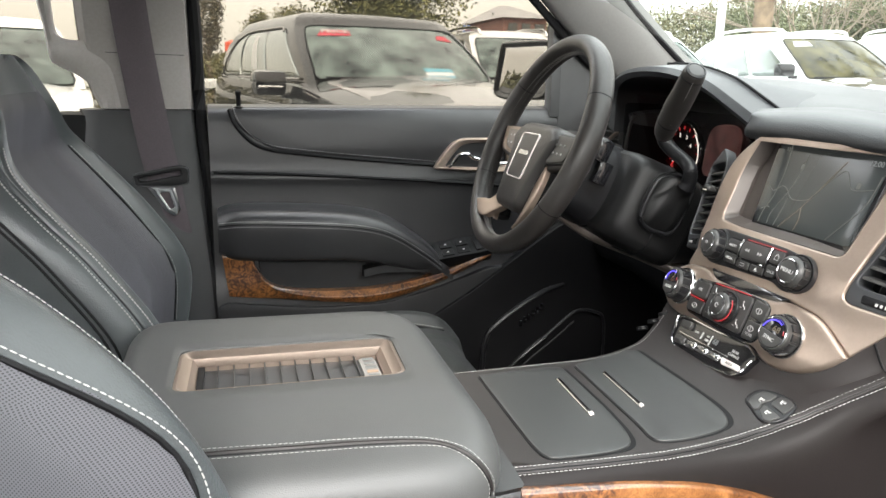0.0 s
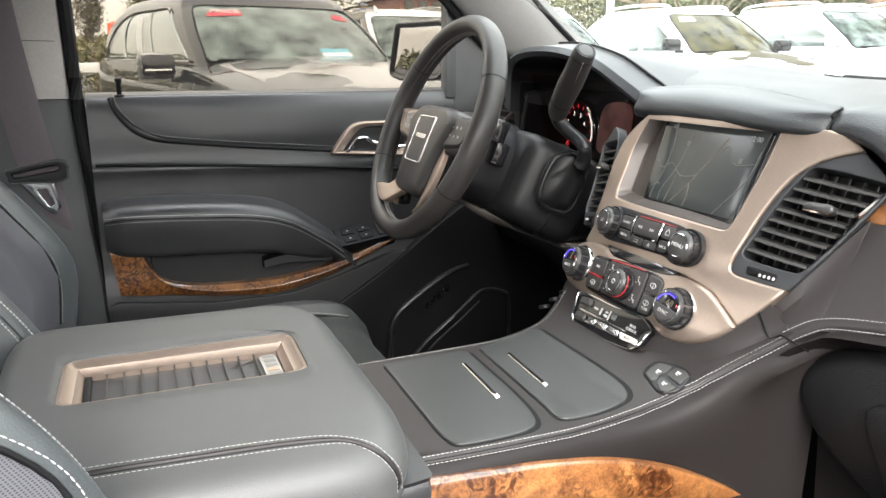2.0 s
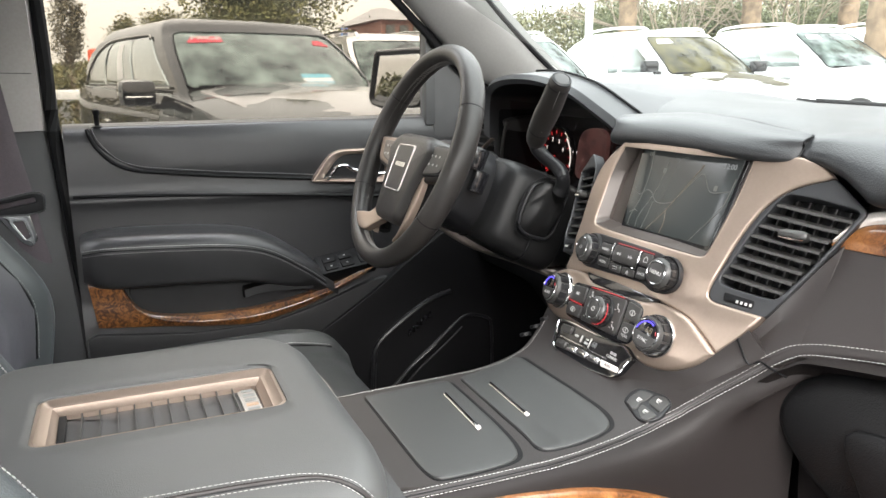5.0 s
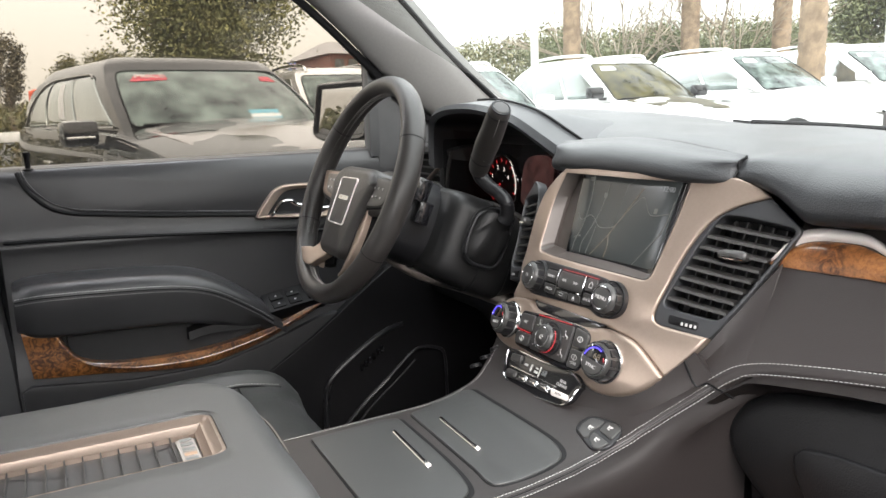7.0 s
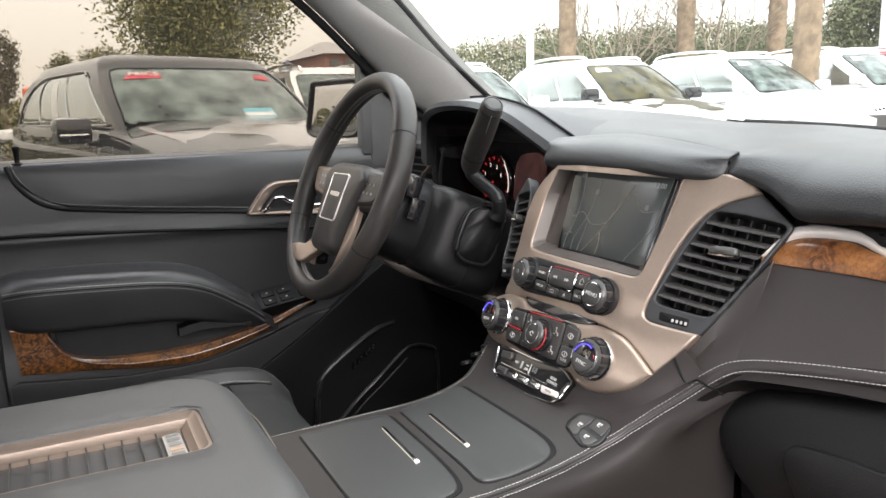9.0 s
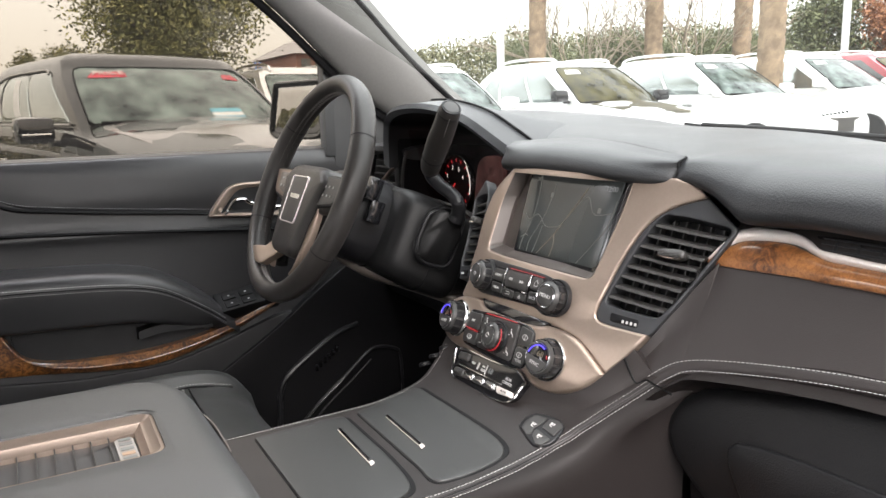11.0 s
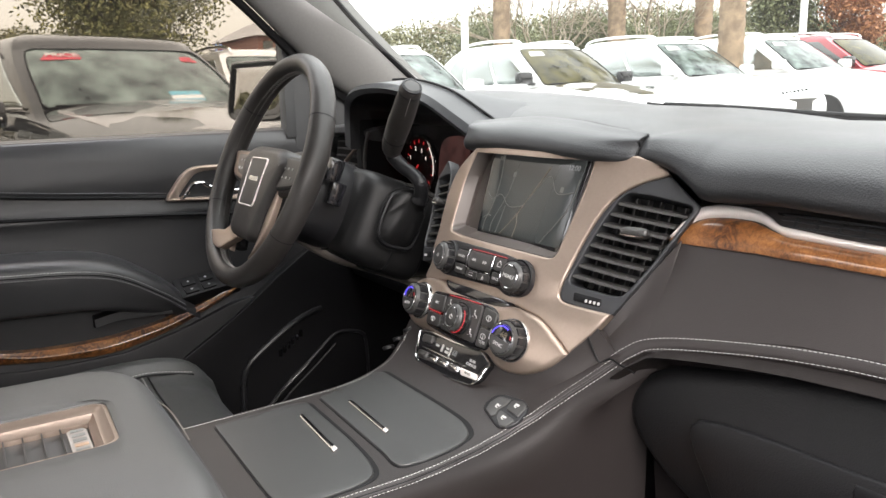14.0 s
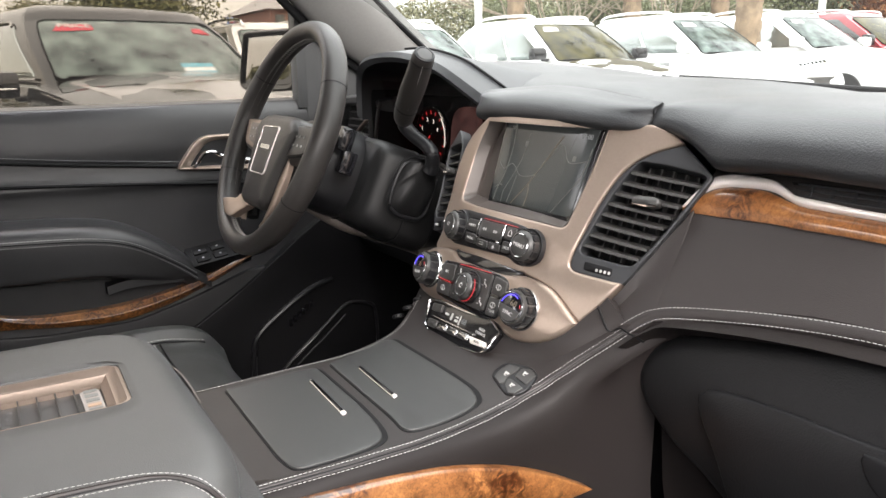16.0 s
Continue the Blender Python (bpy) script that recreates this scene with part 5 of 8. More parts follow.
# ---- centre console ----
def console():
    c = thing("centre_console", "black leather centre console with white double-stitched edges", "console", kind="structure")
    secs = []
    for y in (0.30, 0.36, 0.42, 0.5, 0.56, 0.60, 0.64, 0.67, 0.70, 0.73, 0.755, 0.775, 0.80):
        l, r, z, fx = (lerp_table(q, y) for q in (CONSOLE_L, CONSOLE_R, CONSOLE_Z, FLANK_X))
        k = min(1, max(0, (y - 0.62) / 0.12))
        d, g = max(fx - r, 0.014), 1 - 0.5 * k
        secs.append([(l + 0.004, y, z), (0.5 * (l + r), y, z), (r - 0.012, y, z), (r - 0.002, y, z), (r + 0.0045 * g, y, z - 0.0026 - 0.002 * k), (r + 0.0095 * g, y, z - 0.0034 - 0.005 * k), (r + d * 0.78, y, z - 0.0115 - 0.004 * k), (r + d, y, z - 0.030),
                     (fx + 0.001, y, z - 0.055), (fx - 0.002, y, 0.94), (fx - 0.015, y, 0.72), (l, y, 0.72), (l - 0.02, y, 0.94), (l - 0.012, y, z - 0.03), (l - 0.005, y, z - 0.006)])
    body = sweep(secs, 3, 4)
    tree = BVHTree.FromBMesh(body)
    flank = body.copy()

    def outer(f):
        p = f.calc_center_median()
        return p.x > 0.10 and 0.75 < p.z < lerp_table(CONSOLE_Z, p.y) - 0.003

    # Faces below the stitching take the darker leather that stands in for shade.
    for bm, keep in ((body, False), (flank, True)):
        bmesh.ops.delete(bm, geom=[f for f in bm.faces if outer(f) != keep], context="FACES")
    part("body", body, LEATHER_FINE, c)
    part("side_panel", flank, SHADED_SKIN, c)

    def drape(pts):
        """Lay a line on the console's skin."""
        out = []
        for p in pts:
            q, nrm, _, _ = tree.find_nearest(p)
            out.append(q + (nrm if nrm.dot(Vector((0.6, -0.2, 1))) > 0 else -nrm) * 0.0007)
        return out

    near_far = np.linspace(0.386, 0.766, 70)
    squeeze = lambda y: 1 - 0.5 * min(1, max(0, (y - 0.62) / 0.12))  # noqa: E731
    drop = lambda y: 0.005 * min(1, max(0, (y - 0.62) / 0.12))  # noqa: E731
    edge_r = [F_console(lerp_table(CONSOLE_R, y), y, 0.0) for y in near_far]
    edge_r2 = [F_console(lerp_table(CONSOLE_R, y) + 0.0095 * squeeze(y), y, -0.0034 - drop(y)) for y in near_far]
    groove = [F_console(lerp_table(CONSOLE_R, y) + 0.0048 * squeeze(y), y, -0.0026 - 0.4 * drop(y)) for y in near_far]
    part("seam", tube(drape(groove), 0.0009, 6), DULL, c)
    for k in (0.0026, 0.0070):
        part("welt", tube(drape([F_console(lerp_table(CONSOLE_R, y) + k * squeeze(y), y, -0.002 - 0.6 * drop(y)) for y in near_far]), 0.0010, 6), LEATHER_FINE, c)
    part("upper_stitching", stitches(drape(edge_r)), THREAD, c, "white contrast stitching")
    part("lower_stitching", stitches(drape(edge_r2)), THREAD, c, "white contrast stitching")
    # leather apron rising from the console to the foot of the stack
    top_edge = spline([F_stack(u, v, 0.001) for u, v in ((-0.02, 1.089), (0.030, 1.094), (0.0516, 1.086), (0.0674, 1.0825), (0.0918, 1.0845), (0.1119, 1.0915), (0.1294, 1.103), (0.1415, 1.1175), (0.150, 1.1285), (0.1588, 1.1390), (0.164, 1.147))], 5)
    foot_edge = spline([F_console(u, v, -0.0006) for u, v in ((-0.02, 0.688), (0.030, 0.695), (0.052, 0.700), (0.076, 0.7065), (0.102, 0.7125), (0.124, 0.7135), (0.137, 0.726), (0.155, 0.7455), (0.164, 0.7555), (0.1745, 0.7665), (0.181, 0.772))], 5)
    rings = []
    for p, q in zip(top_edge, foot_edge):
        mid = p.lerp(q, 0.5) + Vector((0, 0.0015, -0.0015))
        rings.append([p, p.lerp(mid, 0.5), mid, mid.lerp(q, 0.5), q, q + Vector((0, 0.004, -0.008)), p + Vector((0, 0.012, -0.006))])
    part("stack_apron", skin(bmesh.new(), rings), LEATHER_FINE, c)
    edge_l = [F_console(lerp_table(CONSOLE_L, y) + 0.001, y, 0.0012) for y in np.linspace(0.395, 0.72, 60)]
    part("left_stitching", stitches(edge_l), THREAD, c, "white contrast stitching")
    part("crease", tube(spline([F_stack(0.1575, 1.1375, 0.0025), F_console(0.1680, 0.7605, 0.0012), F_console(0.1775, 0.7660, 0.0008), F_dash(0.1915, 1.1150, 0.004), F_dash(0.2027, 1.1139, 0.002), F_dash(0.2124, 1.1127, 0.001)], 5), 0.0011, 6), DULL, c)
    w = outline([(0.385, 1.0245, 0.004), (0.446, 1.021), (0.5045, 1.018), (0.5675, 1.0104), (0.601, 1.003), (0.636, 0.993), (0.671, 0.979), (0.706, 0.962), (0.738, 0.9435, 0.003), (0.70, 0.933), (0.62, 0.925), (0.385, 0.915, 0.004)], 0.02, 130)
    part("wood_inlay", plate(w, lambda u, v, w_: F_side(u, v, w_ + 0.002 + 0.010 * math.sin(math.pi * min(1, max(0, (v - 0.915) / 0.11))) ** 0.7), None, 0.012, 0.003), WOOD, c, "glossy burl wood side inlay")
    # sliding cup-holder doors
    for k, pts in enumerate(([(-0.086, 0.4306, 0.004), (-0.0915, 0.5240, 0.012), (-0.086, 0.5392, 0.006), (0.0286, 0.5380), (0.0788, 0.5346, 0.02), (0.1037, 0.5296, 0.02), (0.1157, 0.5215, 0.012), (0.1215, 0.505, 0.02), (0.1226, 0.4706), (0.1205, 0.4345, 0.010), (0.0971, 0.4290, 0.02)],
                             [(-0.0912, 0.5572, 0.006), (-0.1040, 0.6150, 0.02), (-0.1070, 0.6400, 0.006), (-0.099, 0.6488, 0.006), (0.0249, 0.6500), (0.0747, 0.6492, 0.02), (0.0977, 0.6441, 0.014), (0.1097, 0.6354, 0.012), (0.1150, 0.6150, 0.014), (0.1163, 0.5886), (0.1140, 0.5560, 0.012), (0.1030, 0.5500, 0.012), (0.0798, 0.5535, 0.02)])):
        d = thing("cup_holder_door", "flat black cup holder door with a chrome strip", "console door", "console cup holder doors")
        lp = outline(pts, 0.014, 150)
        rim = [p + Vector((0.0012, 0.0042 if p.y > pts[0][1] + 0.05 else -0.0004)) for p in inset(lp, -0.0012)]
        part("gap", plate(rim, lambda u, v, w_: F_console(u, v, w_ + 0.0006), None, 0.003, 0.0004), DULL, d)
        part("lid", plate(lp, lambda u, v, w_: F_console(u, v, w_ + 0.0026), None, 0.005, 0.0014), DOOR_SKIN, d)
        y = (0.5148, 0.5775)[k]
        x0, x1 = ((-0.0515, 0.050), (-0.056, 0.0435))[k]
        strip = outline([(x0, y + 0.0006), (x0 - 0.0026, y + 0.0062), (x1 - 0.003, y + 0.0030), (x1, y - 0.0036)], 0.001, 60)
        bar = part("chrome_strip", slab(strip, lambda u, v, w_: F_console(u, v, w_ + 0.0048), 0.003, 0.0014), CHROME, d, "bright chrome strip handle")
        part("strip_end", slab(outline([(x1 - 0.010, y + 0.0028), (x1 - 0.003, y + 0.0026), (x1 - 0.0002, y - 0.0034), (x1 - 0.007, y - 0.003)], 0.0008, 24), lambda u, v, w_: F_console(u, v, w_ + 0.0054), 0.002, 0.0006), BEAD, bar)
    # seat heater switch
    sw = thing("seat_heater_switch", "black seat heater switch with three white symbols", "switch")
    F_sw = lambda u, v, w_: F_console(u, v, w_)  # noqa: E731
    lp = outline([(0.0807, 0.6753, 0.004), (0.0750, 0.6826, 0.006), (0.0758, 0.6945, 0.006), (0.0846, 0.7008, 0.006), (0.1154, 0.7046, 0.006), (0.1271, 0.7014, 0.006), (0.1318, 0.6950, 0.006), (0.1342, 0.6787, 0.006), (0.1268, 0.6670, 0.006), (0.1181, 0.6648, 0.006)], 0.006, 90)
    part("bezel", slab(lp, lambda u, v, w_: F_sw(u, v, w_ + 0.0025), 0.006, 0.002), SATIN, sw)
    for pts in ([(0.0872, 0.6752), (0.0825, 0.6835), (0.0852, 0.6956), (0.1022, 0.6988), (0.1027, 0.6900), (0.0996, 0.6828), (0.1044, 0.6758), (0.1022, 0.6708)], [(0.1060, 0.6992), (0.1186, 0.7022), (0.1280, 0.6995), (0.1296, 0.6848), (0.1084, 0.6868), (0.1064, 0.6901)], [(0.1080, 0.6738), (0.1034, 0.6814), (0.1054, 0.6828), (0.1306, 0.6806), (0.1284, 0.6690), (0.1229, 0.6664)]):
        b = part("button", plate(outline(pts, 0.0022, 50), lambda u, v, w_: F_sw(u, v, w_ + 0.0040), None, 0.004, 0.0008), KEY, sw)
        cx, cy = (sum(p[i] for p in pts) / len(pts) for i in (0, 1))
        bm = tube([F_sw(cx + a, cy + b_, 0.0046) for a, b_ in ((-0.002, 0.003), (-0.0012, -0.001), (0.002, -0.0014))], 0.0007, 5)
        for q in (-0.0005, 0.0012, 0.0028):
            tube([F_sw(cx + q, cy + 0.0005, 0.0046), F_sw(cx + q + 0.0006, cy + 0.003, 0.0046)], 0.0004, 5, bm=bm)
        part("symbol", bm, MARK, b)
    # side buttons at the foot of the stack on the driver's side
    sb = thing("side_switch", "small black switches on the console flank", "switch")
    for i in range(3):
        part("button", lathe([(0.008, 0), (0.008, 0.004), (0.006, 0.005)], Matrix.Translation((-0.150, 0.685 + 0.016 * i, 1.052 + 0.009 * i)) @ Matrix.Rotation(radians(-25), 4, "Y"), 16), DULL, sb)


# ---- armrest lid ----
def armrest():
    a = thing("console_armrest", "padded black leather console armrest with a champagne-framed tray", "armrest")
    top = outline([(-0.238, 0.03, 0.06), (-0.228, 0.345, 0.05), (-0.18, 0.384, 0.04), (0.14, 0.386, 0.05), (0.180, 0.352, 0.05), (0.172, 0.03, 0.06)], 0.03, 140)
    well = outline([(-0.112, 0.096, 0.016), (-0.108, 0.327, 0.016), (0.004, 0.324, 0.016), (0.002, 0.094, 0.016)], 0.016, 140)
    F_lid = lambda u, v, w: Vector((u, v, 1.087 - 0.5 * max(0, u - 0.08) ** 1.5 - 0.6 * max(0, v - 0.31) ** 2 + w))  # noqa: E731

    def lid_top():
        bm = bmesh.new()
        rs = [[F_lid(p.x, p.y, -0.062) for p in inset(top, 0.012)], [F_lid(p.x, p.y, -0.05) for p in inset(top, 0.002)]]
        for k in range(7):
            t = math.pi / 2 * k / 6
            rs.append([F_lid(p.x, p.y, -0.03 * (1 - math.sin(t))) for p in inset(top, 0.03 * (1 - math.cos(t)))])
        e = inset(top, 0.03)
        for f in (0.25, 0.5, 0.75):
            rs.append([F_lid(*p.lerp(q, f), 0) for p, q in zip(e, well)])
        rs.append([F_lid(p.x, p.y, 0) for p in inset(well, -0.006)])
        rs.append([F_lid(p.x, p.y, -0.002) for p in inset(well, -0.001)])
        rs.append([F_lid(p.x, p.y, -0.006) for p in well])
        return skin(bm, rs, True, False)

    pad = lid_top()
    tree = BVHTree.FromBMesh(pad)
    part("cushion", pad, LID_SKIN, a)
    wall = bmesh.new()
    low = inset(well, 0.019)
    skin(wall, [[F_lid(p.x, p.y, -0.004) for p in inset(well, -0.0005)], [F_lid(p.x, p.y, -0.003) for p in inset(well, 0.003)], [F_lid(p.x, p.y, -0.008) for p in inset(well, 0.009)], [F_lid(p.x, p.y, -0.0088) for p in inset(well, 0.0125)], [F_lid(p.x, p.y, -0.0145) for p in inset(well, 0.0165)], [F_lid(p.x, p.y, -0.016) for p in low], [F_lid(p.x, p.y, -0.024) for p in low]], False, False)
    part("tray_frame", wall, CHAMP, a, "champagne metallic tray frame")
    tray = part("tray", slab(inset(low, -0.001), lambda u, v, w: F_lid(u, v, w - 0.021), 0.006, 0.0005), CHARCOAL, a)
    for i in range(10):
        y = 0.134 + 0.0164 * i
        b = bmesh.new()
        box(b, (-0.092, y, 1.067), (-0.014, y + 0.0013, 1.0715), bevel=0.0005)
        part("rib", b, KEY, tray)
    b = bmesh.new()
    box(b, (-0.088, 0.114, 1.067), (-0.018, 0.121, 1.073), bevel=0.001)
    part("end_rib", b, DULL, tray)
    lab = outline([(-0.086, 0.287), (-0.086, 0.305), (-0.02, 0.305), (-0.02, 0.287)], 0.002, 30)
    st = part("sticker", slab(lab, lambda u, v, w: F_lid(u, v, w - 0.018), 0.002, 0.0003), mat("clear_label", (0.35, 0.33, 0.31), 0.2), tray, "translucent printed sticker")
    for i in range(5):
        x = -0.08 + 0.012 * i
        b = bmesh.new()
        box(b, (x, 0.290, 1.0712), (x + 0.006, 0.302, 1.0718))
        part("print_bar", b, mat("print_orange", (0.36, 0.24, 0.16), 0.5) if i == 3 else THREAD_DIM, st)
    def drape(pts, lift=0.0006):
        """Lay a line on the cushion's skin."""
        out = []
        for p in spline(pts, 10):
            q, nrm, _, _ = tree.find_nearest(p)
            out.append(q + (nrm if nrm.dot(Vector((0.5, 0.5, 1))) > 0 else -nrm) * lift)
        return out

    up = drape([(0.117, 0.05, 1.084), (0.120, 0.133, 1.083), (0.124, 0.193, 1.082), (0.127, 0.246, 1.082), (0.132, 0.289, 1.081), (0.138, 0.315, 1.080), (0.152, 0.342, 1.074), (0.160, 0.354, 1.065), (0.163, 0.365, 1.048), (0.163, 0.368, 1.03)])
    low = drape([(0.131, 0.05, 1.081), (0.134, 0.14, 1.081), (0.138, 0.21, 1.080), (0.142, 0.271, 1.079), (0.149, 0.318, 1.078), (0.159, 0.339, 1.071), (0.165, 0.351, 1.06), (0.167, 0.359, 1.046), (0.168, 0.362, 1.03)])
    part("upper_stitching", stitches(up), THREAD, a, "white contrast stitching")
    part("lower_stitching", stitches(low), THREAD, a, "white contrast stitching")
    part("welt", tube(drape([tuple(p.lerp(q, 0.5)) for p, q in zip(up[::10], low[::10])], 0.0), 0.0021, 8), LEATHER_FINE, a)
    part("seam", tube(drape([tuple(p.lerp(q, 0.78)) for p, q in zip(up[::10], low[::10])], 0.0), 0.0010, 6), DULL, a)
    # bin below the lid
    secs = []
    for y in (0.0, 0.2, 0.375, 0.397):
        k = 0.01 if y > 0.38 else 0
        secs.append([(-0.185 + k, y, 0.72), (-0.19 + k, y, 1.0), (-0.18 + k, y, 1.036), (0.13 - k, y, 1.036), (0.155 - k, y, 1.026), (0.160 - k, y, 0.98), (0.15 - k, y, 0.72)])
    part("bin", sweep(secs, 2, 3), LEATHER, a)
    part("chrome_line", tube(spline([(-0.200, 0.35, 1.040), (-0.185, 0.385, 1.040), (-0.15, 0.398, 1.039), (-0.06, 0.398, 1.038)], 6), [0.0008 + 0.0012 * math.sin(math.pi * i / 18) for i in range(19)], 6), GUNMETAL, a, "thin chrome bead")
    part("side_bead", tube([(0.163, 0.10, 1.008), (0.165, 0.25, 1.012), (0.164, 0.36, 1.02)], 0.0022, 6), CHAMP, a)


# ---- driver's door ----
def driver_door():
    d = thing("driver_door", "closed black leather door with burl wood and champagne handle bezel", "car door")
    # panel: profile across the door, carried along its length
    secs = []
    for y in (0.112, 0.2, 0.4, 0.6, 0.8, 1.02):
        secs.append([(-0.90, y, 0.62), (-0.775, y, 0.62), (-0.768, y, 0.80), (-0.772, y, 0.93), (-0.785, y, 1.0), (-0.792, y, 1.10), (-0.795, y, 1.165 - 0.02 * (y - 0.11)), (-0.793, y, 1.185 - 0.03 * (y - 0.11)), (-0.800, y, 1.20), (-0.803, y, 1.25), (-0.812, y, 1.30), (-0.83, y, 1.318), (-0.855, y, 1.321), (-0.875, y, 1.316), (-0.89, y, 1.30), (-0.90, y, 1.25), (-0.90, y, 1.1), (-0.90, y, 0.9), (-0.90, y, 0.7)])
    part("panel", sweep(secs, 3, 2), LEATHER, d)
    part("seam_line", tube([(-0.790, y, 1.194 - 0.075 * max(0, y - 0.12) ** 1.3) for y in np.linspace(0.118, 0.95, 24)], 0.0035, 6), DULL, d)
    # padded upper with a curved piped edge
    up = outline([(0.150, 1.318, 0.01), (0.160, 1.285, 0.04), (0.215, 1.236, 0.06), (0.35, 1.220, 0.1), (0.58, 1.200, 0.02), (1.0, 1.175), (1.0, 1.318)], 0.02, 120)
    F_up = lambda u, v, w: Vector((-0.800 - 0.10 * max(0, v - 1.235) - 8 * max(0, v - 1.29) ** 2 + w, u, v))  # noqa: E731
    part("upper_pad", slab(up, F_up, 0.02, 0.006, 0.003, steps=4, rings=5), LEATHER, d)
    edge = spline([(0.152, 1.312), (0.163, 1.283), (0.19, 1.252), (0.225, 1.236), (0.28, 1.228), (0.38, 1.217), (0.48, 1.208), (0.575, 1.199)], 6)
    part("piping", tube([F_up(p.x, p.y, 0.001) for p in edge], 0.004, 8), DULL, d)
    part("pad_stitching", stitches([F_up(p.x + 0.006, p.y + 0.008, 0.0015) for p in edge], 0.005, 0.0006), mat("dark_thread", (0.26, 0.26, 0.26), 0.8), d)
    # armrest
    secs = []
    for y, zt, zb, x in ((0.122, 1.116, 1.040, -0.742), (0.16, 1.124, 1.030, -0.722), (0.27, 1.122, 1.026, -0.716), (0.38, 1.113, 1.020, -0.716), (0.45, 1.094, 1.006, -0.720), (0.52, 1.050, 0.985, -0.728), (0.56, 1.016, 0.974, -0.736), (0.59, 0.990, 0.966, -0.750)):
        secs.append([(-0.80, y, zt + 0.002), (x - 0.03, y, zt + 0.004), (x - 0.008, y, zt - 0.006), (x, y, zt - 0.028), (x - 0.004, y, zb + 0.02), (x - 0.02, y, zb), (-0.80, y, zb + 0.004)])
    part("armrest", sweep(secs, 4, 5), LEATHER, d, "padded leather armrest")
    seam = spline([(-0.7345, 0.125, 1.104), (-0.7195, 0.17, 1.109), (-0.7125, 0.27, 1.106), (-0.7125, 0.38, 1.097), (-0.7165, 0.45, 1.078), (-0.7245, 0.52, 1.034), (-0.732, 0.56, 1.002)], 8)
    part("armrest_stitching", stitches(seam, 0.005, 0.0006), mat("dark_thread", (0.3, 0.3, 0.3), 0.8), d)
    part("armrest_stitching", stitches([p + Vector((0.0015, 0, -0.010)) for p in seam], 0.005, 0.0006), mat("dark_thread", (0.22, 0.22, 0.22), 0.8), d)
    part("armrest_seam", tube([p + Vector((0.001, 0, -0.005)) for p in seam], 0.0012, 6), DULL, d)
    # pocket under the armrest
    pk = outline([(0.20, 1.03, 0.02), (0.555, 0.99, 0.02), (0.50, 0.968, 0.02), (0.42, 0.955), (0.24, 0.965, 0.03), (0.205, 0.99, 0.03)], 0.02, 90)
    part("pocket", collar(inset(pk, -0.008), pk, lambda u, v, w: Vector((-0.770 + w, u, v)), 0.02, 0.003, drop=0.004, inner_depth=0.02), HARD, d)
    part("pocket_back", slab(inset(pk, -0.006), lambda u, v, w: Vector((-0.7665 + w, u, v)), 0.008, 0.001), HARD, d)
    part("pull_cup", sweep([[(-0.785, y, z + 0.018), (-0.74, y, z + 0.014), (-0.735, y, z), (-0.785, y, z - 0.008)] for y, z in ((0.40, 0.985), (0.44, 0.992), (0.50, 0.990), (0.535, 0.988))], 1, 3), DULL, d)
    # burl band, creased along its length
    w_top = [(0.127, 1.041), (0.152, 1.040), (0.178, 1.034), (0.197, 0.998), (0.222, 0.974), (0.27, 0.962), (0.34, 0.957), (0.436, 0.959), (0.553, 0.980), (0.672, 1.024)]
    w_bot = [(0.137, 0.955), (0.15, 0.953), (0.17, 0.951), (0.20, 0.948), (0.24, 0.944), (0.29, 0.937), (0.35, 0.930), (0.436, 0.928), (0.553, 0.957), (0.668, 1.008)]
    top, bot = (resample(spline(q, 8), 60, False) for q in (w_top, w_bot))
    rings, crest = [], []
    for i, (a, b) in enumerate(zip(top, bot)):
        fc = lerp_table([(0, 0.06), (0.10, 0.12), (0.22, 0.30), (0.34, 0.50), (0.75, 0.48), (1.0, 0.42)], i / 59)
        row = []
        for f, lift in ((0, 0.002), (0.03, 0.0086), (fc * 0.5, 0.0096), (fc - 0.02, 0.0102), (fc + 0.02, 0.0100), (0.5 + fc / 2, 0.0065), (0.97, 0.002), (1, 0.001)):
            q = a.lerp(b, f)
            row.append((-0.757 + lift, q.x, q.y))
        crest.append((-0.7475, *a.lerp(b, fc)))
        rings.append(row + [(-0.769, b.x, b.y), (-0.769, a.x, a.y)])
    part("wood_band", skin(bmesh.new(), rings), WOOD_DARK, d, "glossy dark burl wood band")
    part("wood_crest", tube(crest[6:], 0.0019, 8), WOOD_DARK, d)
    lower = outline([(0.116, 0.94, 0.01), (0.3, 0.918), (0.45, 0.918), (0.56, 0.945), (0.68, 0.985, 0.03), (0.99, 0.985, 0.02), (0.99, 0.66), (0.116, 0.66)], 0.02, 110)
    part("lower_panel", slab(lower, lambda u, v, w_: Vector((-0.7645 + w_ - 0.03 * max(0, v - 0.93), u, v)), 0.02, 0.003), HARD, d, "hard black lower door panel")
    # window switches
    sw = bmesh.new()
    m = Matrix.Translation((-0.762, 0.610, 1.026)) @ Matrix.Rotation(radians(8), 4, "X") @ Matrix.Rotation(radians(30), 4, "Y")
    box(sw, (-0.034, -0.058, -0.024), (0.022, 0.062, 0.006), m, 0.005)
    pod = part("switch_pod", sw, DULL, d)
    for i in range(2):
        for j in range(2):
            b = bmesh.new()
            box(b, (-0.024 + 0.022 * i, -0.045 + 0.034 * j, 0.004), (-0.006 + 0.022 * i, -0.018 + 0.034 * j, 0.009), m, 0.003)
            sw_key = part("window_switch", b, DULL, pod)
            q = bmesh.new()
